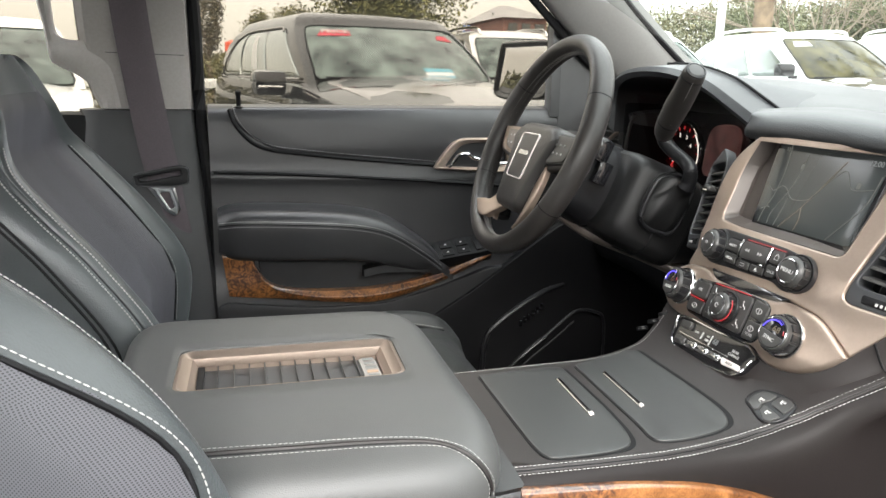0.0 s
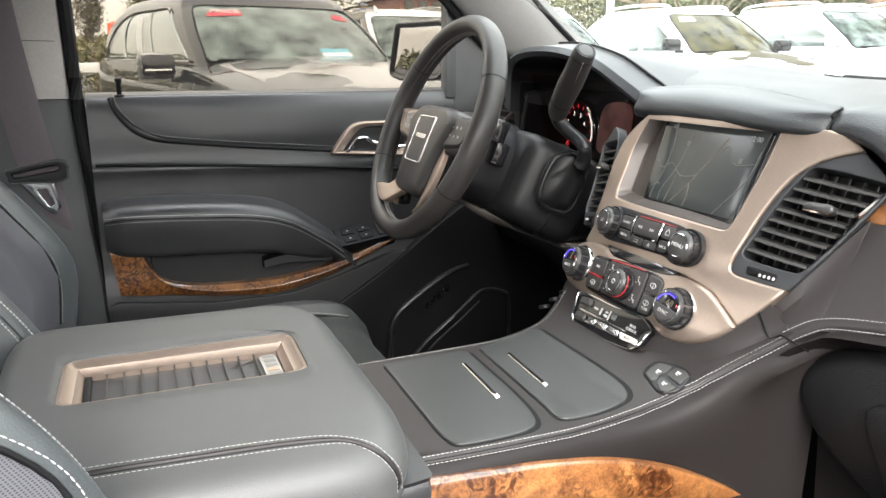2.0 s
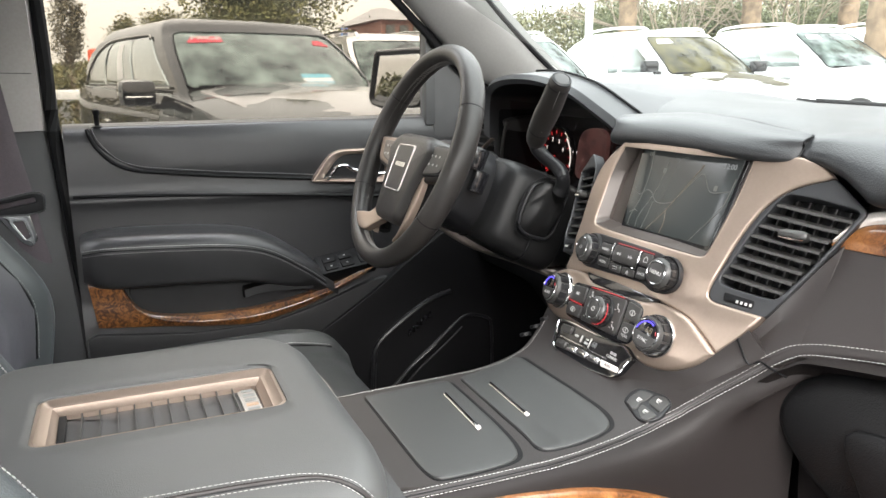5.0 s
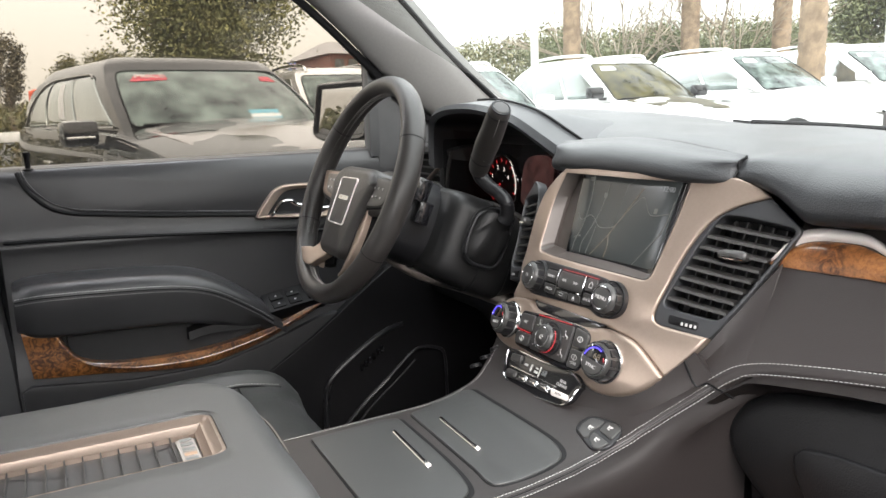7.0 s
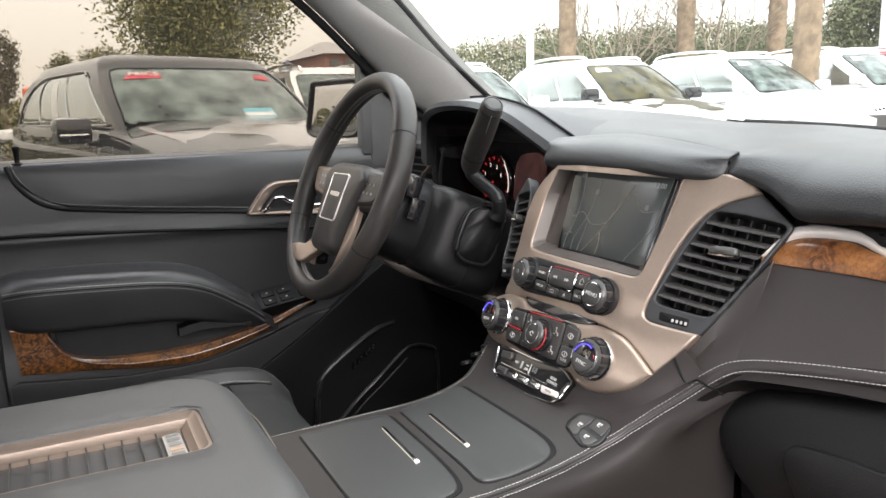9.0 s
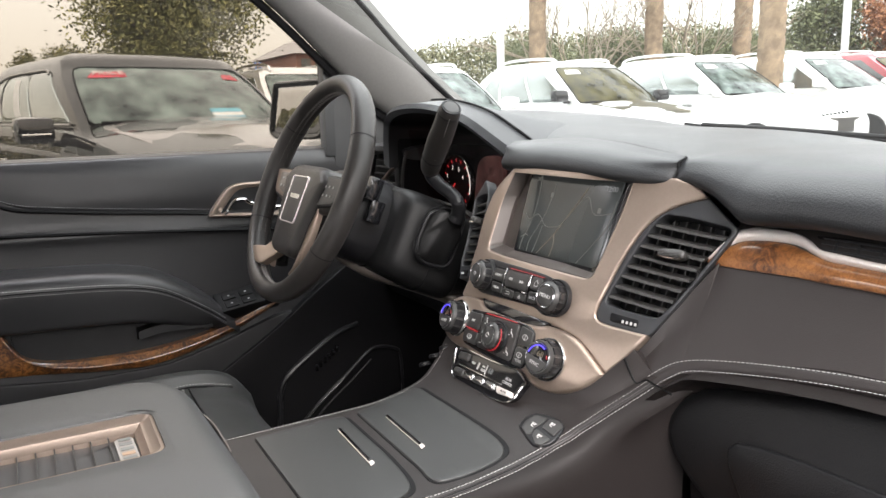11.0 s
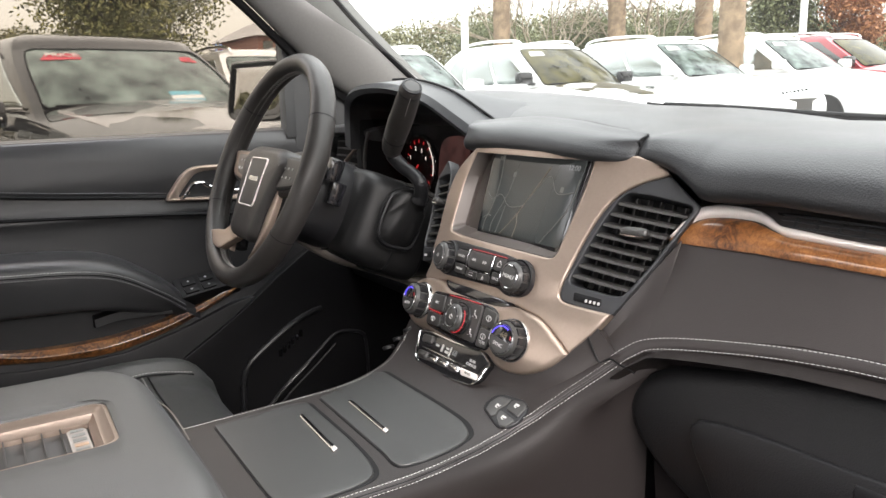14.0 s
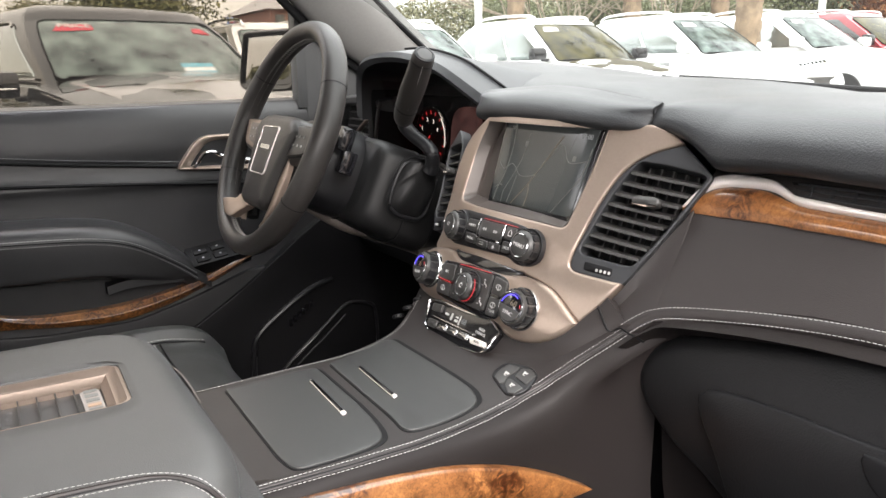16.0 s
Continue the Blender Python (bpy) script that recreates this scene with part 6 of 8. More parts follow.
            box(q, (-0.0165 + 0.022 * i, -0.0335 + 0.034 * j, 0.0088), (-0.0135 + 0.022 * i, -0.0295 + 0.034 * j, 0.0092), m)
            part("symbol", q, MARK, sw_key)
    b = bmesh.new()
    box(b, (-0.022, 0.028, 0.004), (0.016, 0.06, 0.010), m, 0.003)
    part("mirror_switch", b, DULL, pod)
    # release handle in its bezel
    o = outline([(0.5532, 1.1945, 0.006), (0.574, 1.2245, 0.02), (0.590, 1.2455, 0.02), (0.612, 1.2575, 0.02), (0.72, 1.2575, 0.02), (0.73, 1.20, 0.02), (0.71, 1.184, 0.02)], 0.01, 90)
    i = outline([(0.5775, 1.1985, 0.006), (0.5956, 1.2223, 0.015), (0.612, 1.242, 0.012), (0.632, 1.2475, 0.012), (0.708, 1.2475, 0.012), (0.716, 1.208, 0.012), (0.70, 1.194, 0.012)], 0.01, 90)
    F_h = lambda u, v, w_: Vector((-0.784 + w_, u, v))  # noqa: E731
    part("handle_bezel", collar(o, i, F_h, 0.016, 0.003, drop=0.004, inner_depth=0.016), CHAMP, d, "champagne metallic handle bezel")
    part("handle_cup", slab(i, lambda u, v, w_: F_h(u, v, w_ - 0.018), 0.004, 0.001), DULL, d)
    part("release_handle", tube(spline([(-0.790, 0.585, 1.198), (-0.776, 0.5899, 1.2043), (-0.774, 0.6035, 1.2235), (-0.774, 0.6235, 1.2262), (-0.775, 0.6366, 1.2183), (-0.776, 0.679, 1.2075), (-0.776, 0.71, 1.206)], 6), 0.0036, 8), CHROME, d, "chrome release handle")
    part("lock_pin", lathe([(0.011, 0.0), (0.011, 0.003), (0.0045, 0.005), (0.0045, 0.024), (0.006, 0.026), (0.006, 0.032), (0.003, 0.034)], Matrix.Translation((-0.822, 0.170, 1.314)), 14), DULL, d)
    # glass and frame
    g = bmesh.new()
    skin(g, [[(-0.85, 0.09, 1.30), (-0.85, 1.14, 1.30), (-0.845, 1.14, 1.30), (-0.845, 0.09, 1.30)], [(-0.80, 0.09, 1.72), (-0.80, 0.74, 1.72), (-0.795, 0.74, 1.72), (-0.795, 0.09, 1.72)]])
    pane = part("window_pane", g, SIDE_GLASS, d, "lightly tinted side glass")
    pane.visible_shadow = False
    q = bmesh.new()
    box(q, (-0.835, 0.812, 1.30), (-0.80, 0.834, 1.52), bevel=0.004)
    part("division_post", q, CHARCOAL, d)
    sail = outline([(0.83, 1.27), (0.83, 1.50), (1.05, 1.34), (1.10, 1.27)], 0.01, 60)
    part("mirror_sail", slab(sail, lambda u, v, w_: Vector((-0.802 + w_, u, v)), 0.02, 0.004), CHARCOAL, d)
    part("sloping_trim", tube(spline([(-0.768, 0.55, 0.873), (-0.766, 0.632, 0.931), (-0.766, 0.72, 0.978), (-0.77, 0.80, 1.028)], 6), 0.0025, 8), DULL, d)
    # kick panel and stowage at the foot of the door
    k = thing("kick_panel", "black footwell side panel with a bright edged pocket", "footwell panel")
    side = outline([(0.30, 0.66), (0.32, 0.76, 0.02), (0.44, 0.812, 0.03), (0.555, 0.889, 0.03), (0.617, 0.925, 0.03), (0.681, 0.967, 0.03), (0.771, 1.033, 0.03), (0.84, 1.08, 0.02), (1.35, 1.08), (1.35, 0.66)], 0.01, 130)
    part("panel", plate(side, lambda u, v, w_: Vector((-0.757 + w_, u, v)), None, 0.02, 0.003, grain=0.06), DULL, k)
    part("moulding", tube(spline([(-0.748, 0.657, 0.72), (-0.744, 0.659, 0.784), (-0.742, 0.662, 0.825), (-0.740, 0.676, 0.854), (-0.740, 0.711, 0.882), (-0.742, 0.763, 0.914), (-0.745, 0.803, 0.932), (-0.750, 0.843, 0.940)], 6), 0.006, 8), SATIN, k)
    rim = spline([(-0.72, 0.690, 0.748), (-0.72, 0.711, 0.768), (-0.72, 0.744, 0.799), (-0.72, 0.797, 0.839), (-0.72, 0.851, 0.882), (-0.721, 0.878, 0.889), (-0.722, 0.906, 0.883), (-0.723, 0.929, 0.867), (-0.724, 0.934, 0.818), (-0.726, 0.936, 0.76)], 6)
    part("pocket_rim", tube(rim, 0.0035, 8), SATIN, k)
    part("bright_edge", tube([p + Vector((0.003, -0.002, -0.004)) for p in rim[:19]], [0.0030 - 0.00013 * i for i in range(19)], 8), CHROME, k, "bright metal edge")
    part("lower_rib", tube([p + Vector((0.002, 0.014, -0.012)) for p in rim[4:24]], 0.0022, 8), SATIN, k)
    for i in range(6):
        bm = bmesh.new()
        box(bm, (-0.752, 0.742 + 0.0095 * i, 0.851 + 0.0068 * i), (-0.748, 0.749 + 0.0095 * i, 0.866 + 0.0068 * i), bevel=0.001)
        part("slot", bm, GLOSS, k)


def door_mirror():
    m = thing("door_mirror", "black door mirror with a bright glass", "wing mirror")
    o = outline([(-1.065, 1.341, 0.02), (-1.040, 1.463, 0.012), (-0.900, 1.466, 0.015), (-0.882, 1.44, 0.02), (-0.885, 1.37, 0.02), (-0.91, 1.332, 0.02), (-1.03, 1.328, 0.02)], 0.02, 80)
    F_m = lambda u, v, w: Vector((u, 0.85 + 0.457 * (u + 0.885), v)) + Vector((0.416, -0.909, 0)) * w  # noqa: E731
    inner = inset(o, 0.014)
    part("rim", collar(o, inner, F_m, 0.06, 0.005, drop=0.004, inner_depth=0.004), GLOSS, m)
    sh = bmesh.new()
    skin(sh, [[F_m(p.x, p.y, -0.01) for p in o], [F_m(p.x, p.y, -0.06) for p in inset(o, 0.005)], [F_m(p.x, p.y, -0.10) for p in inset(o, 0.025)]])
    part("housing", sh, GLOSS, m)
    part("glass", slab(inner, lambda u, v, w: F_m(u, v, w - 0.006), 0.003, 0.0005), CHROME_GLASS, m, "silvered mirror glass")
    b = bmesh.new()
    box(b, (-0.97, 0.87, 1.33), (-0.84, 0.93, 1.39), bevel=0.01)
    part("arm", b, GLOSS, m)


# ---- steering wheel, column, cluster ----
HUB = Vector((-0.4203, 0.6269, 1.2778))
TILT_W = radians(23.7)
WHEEL = Matrix.Translation(HUB) @ Matrix.Rotation(radians(90) - TILT_W, 4, "X")   # local x right, y up the wheel, z towards the driver


def steering_wheel():
    s = thing("steering_wheel", "black leather steering wheel with champagne spoke trim", "steering wheel")
    R, n = 0.172, 120
    up_w = WHEEL.to_3x3() @ Vector((0, 0, 1))
    rim = [WHEEL @ Vector((R * math.cos(2 * math.pi * k / n), R * math.sin(2 * math.pi * k / n), 0)) for k in range(n)]
    thick = [0.0146 + 0.0012 * abs(math.cos(2 * math.pi * k / n)) for k in range(n)]
    part("rim", tube(rim, thick, 18, closed=True, flat=1.2, up=up_w), WHEEL_SKIN, s)
    for a in (29, 146, 205, 330):
        c, d = WHEEL @ Vector((R * math.cos(radians(a)), R * math.sin(radians(a)), 0)), (WHEEL.to_3x3() @ Vector((-math.sin(radians(a)), math.cos(radians(a)), 0)))
        part("rim_joint", tube([c - d * 0.0006, c + d * 0.0006], 0.0160, 20, flat=1.2, up=up_w), DULL, s)
    lace = bmesh.new()
    for k in range(170):
        a = 2 * math.pi * k / 170
        if 32 < math.degrees(a) < 172 or 196 < math.degrees(a) < 214 or 235 < math.degrees(a) < 322:
            e = lambda t, h: WHEEL @ Vector(((R - 0.0147) * math.cos(t), (R - 0.0147) * math.sin(t), h))  # noqa: E731
            tube([e(a, -0.0045), e(a + 0.022, 0.0045)], 0.0006, 4, bm=lace)
            tube([e(a, 0.0045), e(a + 0.022, -0.0045)], 0.0006, 4, bm=lace)
    tagged(part("lacing", lace, mat("grey_lacing", (0.26, 0.25, 0.24), 0.8), s, "grey cross-stitched lacing"), kind="stuff")
    W = lambda u, v, w: WHEEL @ Vector((u, v, w))  # noqa: E731
    hub = outline([(-0.090, 0.012, 0.012), (-0.064, 0.036, 0.02), (0.064, 0.036, 0.02), (0.090, 0.012, 0.012), (0.078, -0.010, 0.02), (0.066, -0.040, 0.03), (0.058, -0.075, 0.03), (0.052, -0.112, 0.02), (-0.052, -0.112, 0.02), (-0.060, -0.075, 0.03), (-0.070, -0.040, 0.03), (-0.080, -0.010, 0.02)], 0.02, 120)
    part("airbag_cover", slab(hub, lambda u, v, w: W(u, v, w + 0.0098), 0.05, 0.015, 0.0030, steps=6, rings=6), WHEEL_SKIN, s)
    for k in (-1, 1):
        F_sp = lambda u, v, w: W(u, v, w - 0.003)  # noqa: E731
        sp = outline([(k * 0.050, 0.028, 0.01), (k * 0.165, 0.026, 0.01), (k * 0.150, -0.022, 0.014), (k * 0.064, -0.036, 0.01)], 0.01, 60)
        part("side_spoke", slab(sp, F_sp, 0.022, 0.006), WHEEL_SKIN, s)
        tr = outline([(k * 0.062, 0.0245, 0.006), (k * 0.158, 0.0225, 0.006), (k * 0.140, -0.0175, 0.012), (k * 0.066, -0.0280, 0.008)], 0.008, 70)
        part("spoke_trim", slab(tr, lambda u, v, w: F_sp(u, v, w + 0.0036), 0.008, 0.0026), CHAMP if k < 0 else SATIN, s, "champagne spoke trim" if k < 0 else "")
        e = 0.004 if k > 0 else 0.0
        bt = outline([(k * 0.070 - e, 0.0185 + e, 0.005), (k * 0.1335 + 2 * e, 0.0175 + e, 0.006), (k * 0.121 + 2 * e, -0.0120 - e, 0.010), (k * 0.073 - e, -0.0205 - e, 0.006)], 0.006, 60)
        btn = part("button_pad", slab(bt, lambda u, v, w: F_sp(u, v, w + 0.0052), 0.005, 0.0014), PAD_GREY if k < 0 else KEY, s)
        for i in range(3):
            for j in range(2):
                q = F_sp(k * (0.083 + 0.0145 * i), -0.006 + 0.0135 * j, 0.0056)
                part("button_mark", lathe([(0.0020, -0.001), (0.0020, 0.0004)], Matrix.Translation(q) @ WHEEL.to_3x3().to_4x4(), 10), MARK, btn)
        lo = spline([(k * 0.112, -0.012, -0.004), (k * 0.080, -0.024, -0.009), (k * 0.066, -0.050, -0.010), (k * 0.060, -0.084, -0.009), (k * 0.052, -0.112, -0.006), (k * 0.045, -0.130, -0.004)], 6)
        blade = outline([(k * u, v, r) for u, v, r in ((0.130, 0.022, 0.004), (0.112, -0.004, 0.01), (0.092, -0.016, 0.012), (0.0735, -0.027, 0.012), (0.0735, -0.042, 0.02), (0.0750, -0.0605, 0.02), (0.0730, -0.083, 0.03), (0.068, -0.103, 0.02), (0.060, -0.121, 0.01), (0.044, -0.139, 0.003), (0.0520, -0.119, 0.02), (0.056, -0.097, 0.02), (0.058, -0.079, 0.02), (0.058, -0.056, 0.02), (0.0610, -0.035, 0.02), (0.0676, -0.020, 0.02), (0.100, -0.006, 0.01))], 0.01, 120)
        part("spoke_blade", plate(blade, lambda u, v, w: W(u, v, w - 0.002 - 0.10 * max(0, abs(u) - 0.064) * (v < -0.035)), None, 0.010, 0.003, grain=0.008), CHAMP, s, "champagne edge of the lower spoke")
        part("spoke_back", tube([W(p.x * 0.94, p.y, -0.020) for p in lo], 0.014, 12, flat=0.6, up=up_w), DULL, s)
    # champagne foot of the lower spoke, lapping onto the rim
    wrap = lambda u, v: lerp_table([(0.09, -0.002), (0.10, 0.0), (0.12, 0.003), (0.135, 0.008), (0.15, 0.0125), (0.160, 0.0145), (0.172, 0.0145)], math.hypot(u, v))  # noqa: E731
    ft = outline([(-u, v, r) for u, v, r in ((0.019, -0.1127, 0.004), (0.049, -0.100, 0.01), (0.060, -0.0885, 0.008), (0.066, -0.101, 0.012), (0.073, -0.1105, 0.01), (0.086, -0.1110, 0.01), (0.1128, -0.1177, 0.006), (0.081, -0.1400, 0.012), (0.050, -0.1400, 0.010), (0.040, -0.1275, 0.010))], 0.008, 90)
    part("lower_spoke", plate(ft, lambda u, v, w: W(u, v, w + wrap(u, v)), None, 0.012, 0.003, grain=0.008), CHAMP, s, "champagne lower spoke")
    em = outline([(-0.0365, 0.0140, 0.008), (0.0345, 0.0155, 0.008), (0.0325, -0.0615, 0.008), (-0.0335, -0.0625, 0.008)], 0.01, 80)
    part("badge_frame", collar(em, inset(em, 0.0024), lambda u, v, w: W(u, v, w + 0.0136), 0.006, 0.0008), BEAD, s, "thin chrome badge frame")
    part("badge_plate", slab(inset(em, 0.002), lambda u, v, w: W(u, v, w + 0.0124), 0.004, 0.0006), KEY, s)
    bars = bmesh.new()
    for i in range(6):
        box(bars, (-0.0190 + 0.0064 * i, -0.022, 0.0122), (-0.0142 + 0.0064 * i, -0.015, 0.0132), WHEEL)
    part("badge_bars", bars, CHROME, s, "row of small chrome bars")
    bm = bmesh.new()
    box(bm, (-0.008, -0.092, 0.0085), (0.008, -0.087, 0.0100), WHEEL)
    part("small_mark", bm, KEY, s)
    return s


def column():
    c = thing("steering_column", "black plastic steering column shroud", "steering column")
    ax = WHEEL.to_3x3() @ Vector((0, 0, 1))
    secs = []
    for t, w, h in ((0.030, 0.06, 0.05), (0.045, 0.074, 0.066), (0.09, 0.080, 0.072), (0.12, 0.080, 0.072), (0.26, 0.075, 0.065), (0.36, 0.07, 0.06)):
        o = HUB - ax * t + Vector((0, 0, -0.02))
        X, U = Vector((1, 0, 0)), WHEEL.to_3x3() @ Vector((0, 1, 0))
        secs.append([o + X * (w * math.copysign(abs(math.cos(a)) ** 0.7, math.cos(a))) + U * (h * math.copysign(abs(math.sin(a)) ** 0.7, math.sin(a))) for a in np.linspace(0, 2 * math.pi, 16, endpoint=False)])
    part("shroud", sweep(secs, 2, 4), SATIN, c)
    st = HUB - ax * 0.075 + Vector((0.075, 0, 0.0))
    for i in range(2):
        b = bmesh.new()
        box(b, (-0.006, -0.018, -0.014), (0.010, 0.018, 0.010), Matrix.Translation(st + Vector((0.012, 0.004, 0.03 - 0.035 * i))) @ WHEEL.to_3x3().to_4x4(), 0.004)
        part("stalk_button", b, GLOSS, c)
    secs = []
    for t, x, w, h, dz in ((0.105, -0.392, 0.076, 0.060, -0.02), (0.120, -0.384, 0.088, 0.070, -0.022), (0.17, -0.376, 0.092, 0.074, -0.026), (0.215, -0.370, 0.090, 0.072, -0.03), (0.225, -0.368, 0.085, 0.066, -0.03), (0.27, -0.37, 0.07, 0.05, -0.03)):
        o = HUB - ax * t
        o = Vector((x, o.y, o.z + dz))
        secs.append([o + Vector((1, 0, 0)) * (w * math.copysign(abs(math.cos(a)) ** 0.4, math.cos(a))) + (WHEEL.to_3x3() @ Vector((0, 1, 0))) * (h * math.copysign(abs(math.sin(a)) ** 0.4, math.sin(a))) for a in np.linspace(0, 2 * math.pi, 24, endpoint=False)])
    part("lever_housing", sweep(secs, 2, 4), LEATHER_DARK, c, "leather-wrapped lever housing")
    part("seam", tube([p + (p - HUB + ax * 0.15).normalized() * 0.001 for p in spline(secs[2], 2, True)], 0.0018, 6, closed=True), DULL, c)
    part("shroud_seam", tube([p for p in spline([HUB - ax * 0.112 + Vector((0, 0, -0.02)) + Vector((1, 0, 0)) * (0.0808 * math.copysign(abs(math.cos(a)) ** 0.7, math.cos(a))) + (WHEEL.to_3x3() @ Vector((0, 1, 0))) * (0.0728 * math.copysign(abs(math.sin(a)) ** 0.7, math.sin(a))) for a in np.linspace(0, 2 * math.pi, 24, endpoint=False)], 2, True)], 0.0016, 6, closed=True), DULL, c)
    # gear lever with its gaiter
    g = thing("gear_lever", "black column gear lever with a leather-wrapped grip", "gear lever")
    foot = Vector((-0.258, 0.802, 1.228))
    path = spline([foot, (-0.253, 0.804, 1.238), (-0.247, 0.800, 1.256), (-0.262, 0.798, 1.268), (-0.281, 0.790, 1.280), (-0.293, 0.782, 1.296), (-0.284, 0.777, 1.314)], 8)
    part("shaft", tube(path, [0.0125 - 0.0025 * math.sin(math.pi * i / (len(path) - 1)) for i in range(len(path))], 14), SATIN, g)
    grip = spline([(-0.292, 0.779, 1.302), (-0.279, 0.775, 1.316), (-0.255, 0.771, 1.340), (-0.231, 0.768, 1.363), (-0.208, 0.764, 1.386), (-0.199, 0.763, 1.395)], 6)
    rad = [lerp_table([(0, 0.0125), (0.12, 0.0155), (0.45, 0.0178), (0.9, 0.0158), (1, 0.0146)], i / (len(grip) - 1)) for i in range(len(grip))]
    part("grip", tube(grip, rad, 20), WHEEL_SKIN, g)
    ax2 = (grip[-1] - grip[-3]).normalized()
    mt = Matrix.Translation(grip[-1]) @ Vector((0, 0, 1)).rotation_difference(ax2).to_matrix().to_4x4()
    part("cap", lathe([(0.0146, -0.002), (0.0142, 0.002), (0.012, 0.003), (0.0112, 0.002)], mt, 24), SATIN, g)
    part("cap_inset", lathe([(0.0108, -0.001), (0.0108, 0.0026), (0.009, 0.003)], mt, 24), KEY, g)
    for i in (8, 25):
        part("collar_ring", tube([grip[i] - ax2 * 0.0008, grip[i] + ax2 * 0.0008], rad[i] + 0.0006, 20), SATIN, g)
    part("grip_stitching", stitches([p + Vector((0.0135, -0.007, -0.008)) for p in grip[9:-5]], 0.0042, 0.0006), THREAD, g)
    mouth = [Vector((-0.276, p.x, p.y)) for p in outline([(0.768, 1.241, 0.010), (0.757, 1.225, 0.02), (0.746, 1.201, 0.02), (0.741, 1.178, 0.010), (0.755, 1.164, 0.010), (0.790, 1.153, 0.010), (0.804, 1.163, 0.012), (0.822, 1.202, 0.02), (0.829, 1.226, 0.010), (0.797, 1.245, 0.010)], 0.012, 60)]
    hub_m = sum(mouth, Vector((0, 0, 0))) / len(mouth)
    rings = []
    for f in (0.0, 0.12, 0.25, 0.4, 0.55, 0.7, 0.85, 1.0):
        tip = foot + Vector((-0.004, 0, -0.006))
        ring = []
        for i_, p in enumerate(mouth):
            a = 2 * math.pi * i_ / len(mouth)
            end = tip + (p - hub_m).normalized() * 0.0135
            fold = 0.004 * math.sin(5 * a + 2.4 * f) * math.sin(math.pi * f)
            ring.append(p.lerp(end, f ** 1.25) + Vector((0.006 * math.sin(math.pi * f) - 0.006 * (1 - f), fold, fold)))
        rings.append(ring)
    part("gaiter", skin(bmesh.new(), rings, False, True), LEATHER_DARK, g, "creased leather gaiter")
    part("gaiter_frame", tube([p + Vector((0.001, 0, 0)) for p in mouth], 0.0028, 8, closed=True), SATIN, g)
    part("gaiter_seam", tube([hub_m + (p - hub_m) * 1.12 + Vector((-0.001, 0, 0)) for p in mouth], 0.0011, 6, closed=True), DULL, g)


def cluster():
    c = thing("instrument_cluster", "instrument binnacle with red-needled gauges", "instrument cluster")
    X0, X1 = -0.61, -0.175
    arch = [(-0.615, 1.30), (-0.612, 1.36), (-0.590, 1.388), (-0.50, 1.402), (-0.38, 1.402), (-0.29, 1.385), (-0.225, 1.355), (-0.17, 1.325)]
    outer = spline([(x, 0.86 - 0.03 * math.sin((x - X0) / (X1 - X0) * math.pi), z) for x, z in arch], 6)
    bm = bmesh.new()
    rings = []
    for p in outer:
        q = Vector((p.x * 0.94 - 0.4 * 0.06, p.y, p.z - 0.016))
        b = Vector((p.x, p.y + 0.20, 1.36 + 0.25 * (p.z - 1.36)))
        rings.append([q + Vector((0, 0.13, -0.005)), q, (p + q) / 2 + Vector((0, -0.008, 0)), p, p + Vector((0, 0.05, 0.004)), b, b + Vector((0, 0, -0.03))])
    skin(bm, rings)
    part("hood", bm, PAD, c, "black grained binnacle hood")
    part("piping", tube([p + Vector((0, 0.045, 0.006)) for p in outer[20:]], 0.002, 6), DULL, c)
    b = bmesh.new()
    box(b, (-0.60, 0.985, 1.16), (-0.22, 1.0, 1.335))
    part("face", b, GLOSS, c)
    b = bmesh.new()
    box(b, (-0.62, 0.88, 1.15), (-0.60, 1.0, 1.37), bevel=0.004)
    part("cheek", b, DULL, c)
    b = bmesh.new()
    box(b, (-0.198, 0.962, 1.15), (-0.188, 1.0, 1.32), bevel=0.004)
    part("cheek", b, DULL, c)
    for x, z, r in ((-0.548, 1.250, 0.056), (-0.300, 1.250, 0.056)):
        m = Matrix.Translation((x, 0.982, z)) @ Matrix.Rotation(radians(90), 4, "X")
        g = part("gauge", lathe([(r, -0.004), (r, 0.003), (r * 0.96, 0.004), (r * 0.95, 0.0), (r * 0.5, 0.001)], m, 40), DULL, c)
        part("bezel", lathe([(r * 1.02, 0.0), (r * 1.02, 0.004), (r * 0.98, 0.005), (r * 0.97, 0.0)], m, 40), CHROME, g, "chrome gauge ring")
        tick = bmesh.new()
        for k in range(13):
            a = radians(225 - 270 * k / 12)
            box(tick, (r * 0.74, -0.0008, 0.002), (r * 0.86, 0.0008, 0.0028), m @ Matrix.Rotation(a, 4, "Z"))
        part("dial_arc", tube([m @ Vector((r * 0.9 * math.cos(a), r * 0.9 * math.sin(a), 0.003)) for a in np.linspace(-0.35, 0.75, 20)], 0.0013, 6), DIAL_WHITE, g, "pale lit dial arc")
        part("ticks", tick, DIAL_RED, g)
        nd = bmesh.new()
        box(nd, (0.0, -0.0013, 0.005), (r * 0.78, 0.0013, 0.0065), m @ Matrix.Rotation(radians(222), 4, "Z"))
        part("needle", nd, DIAL_RED, g, "red needle")
        for word, a in (("3", 62), ("4", 25), ("0", 217), ("2", 104), ("1", 155)):
            part("numeral", text_mesh(word, 0.011, m @ pose(r * 0.56 * math.cos(radians(a)), r * 0.56 * math.sin(radians(a)), 0.006)), DIAL_WHITE, g)
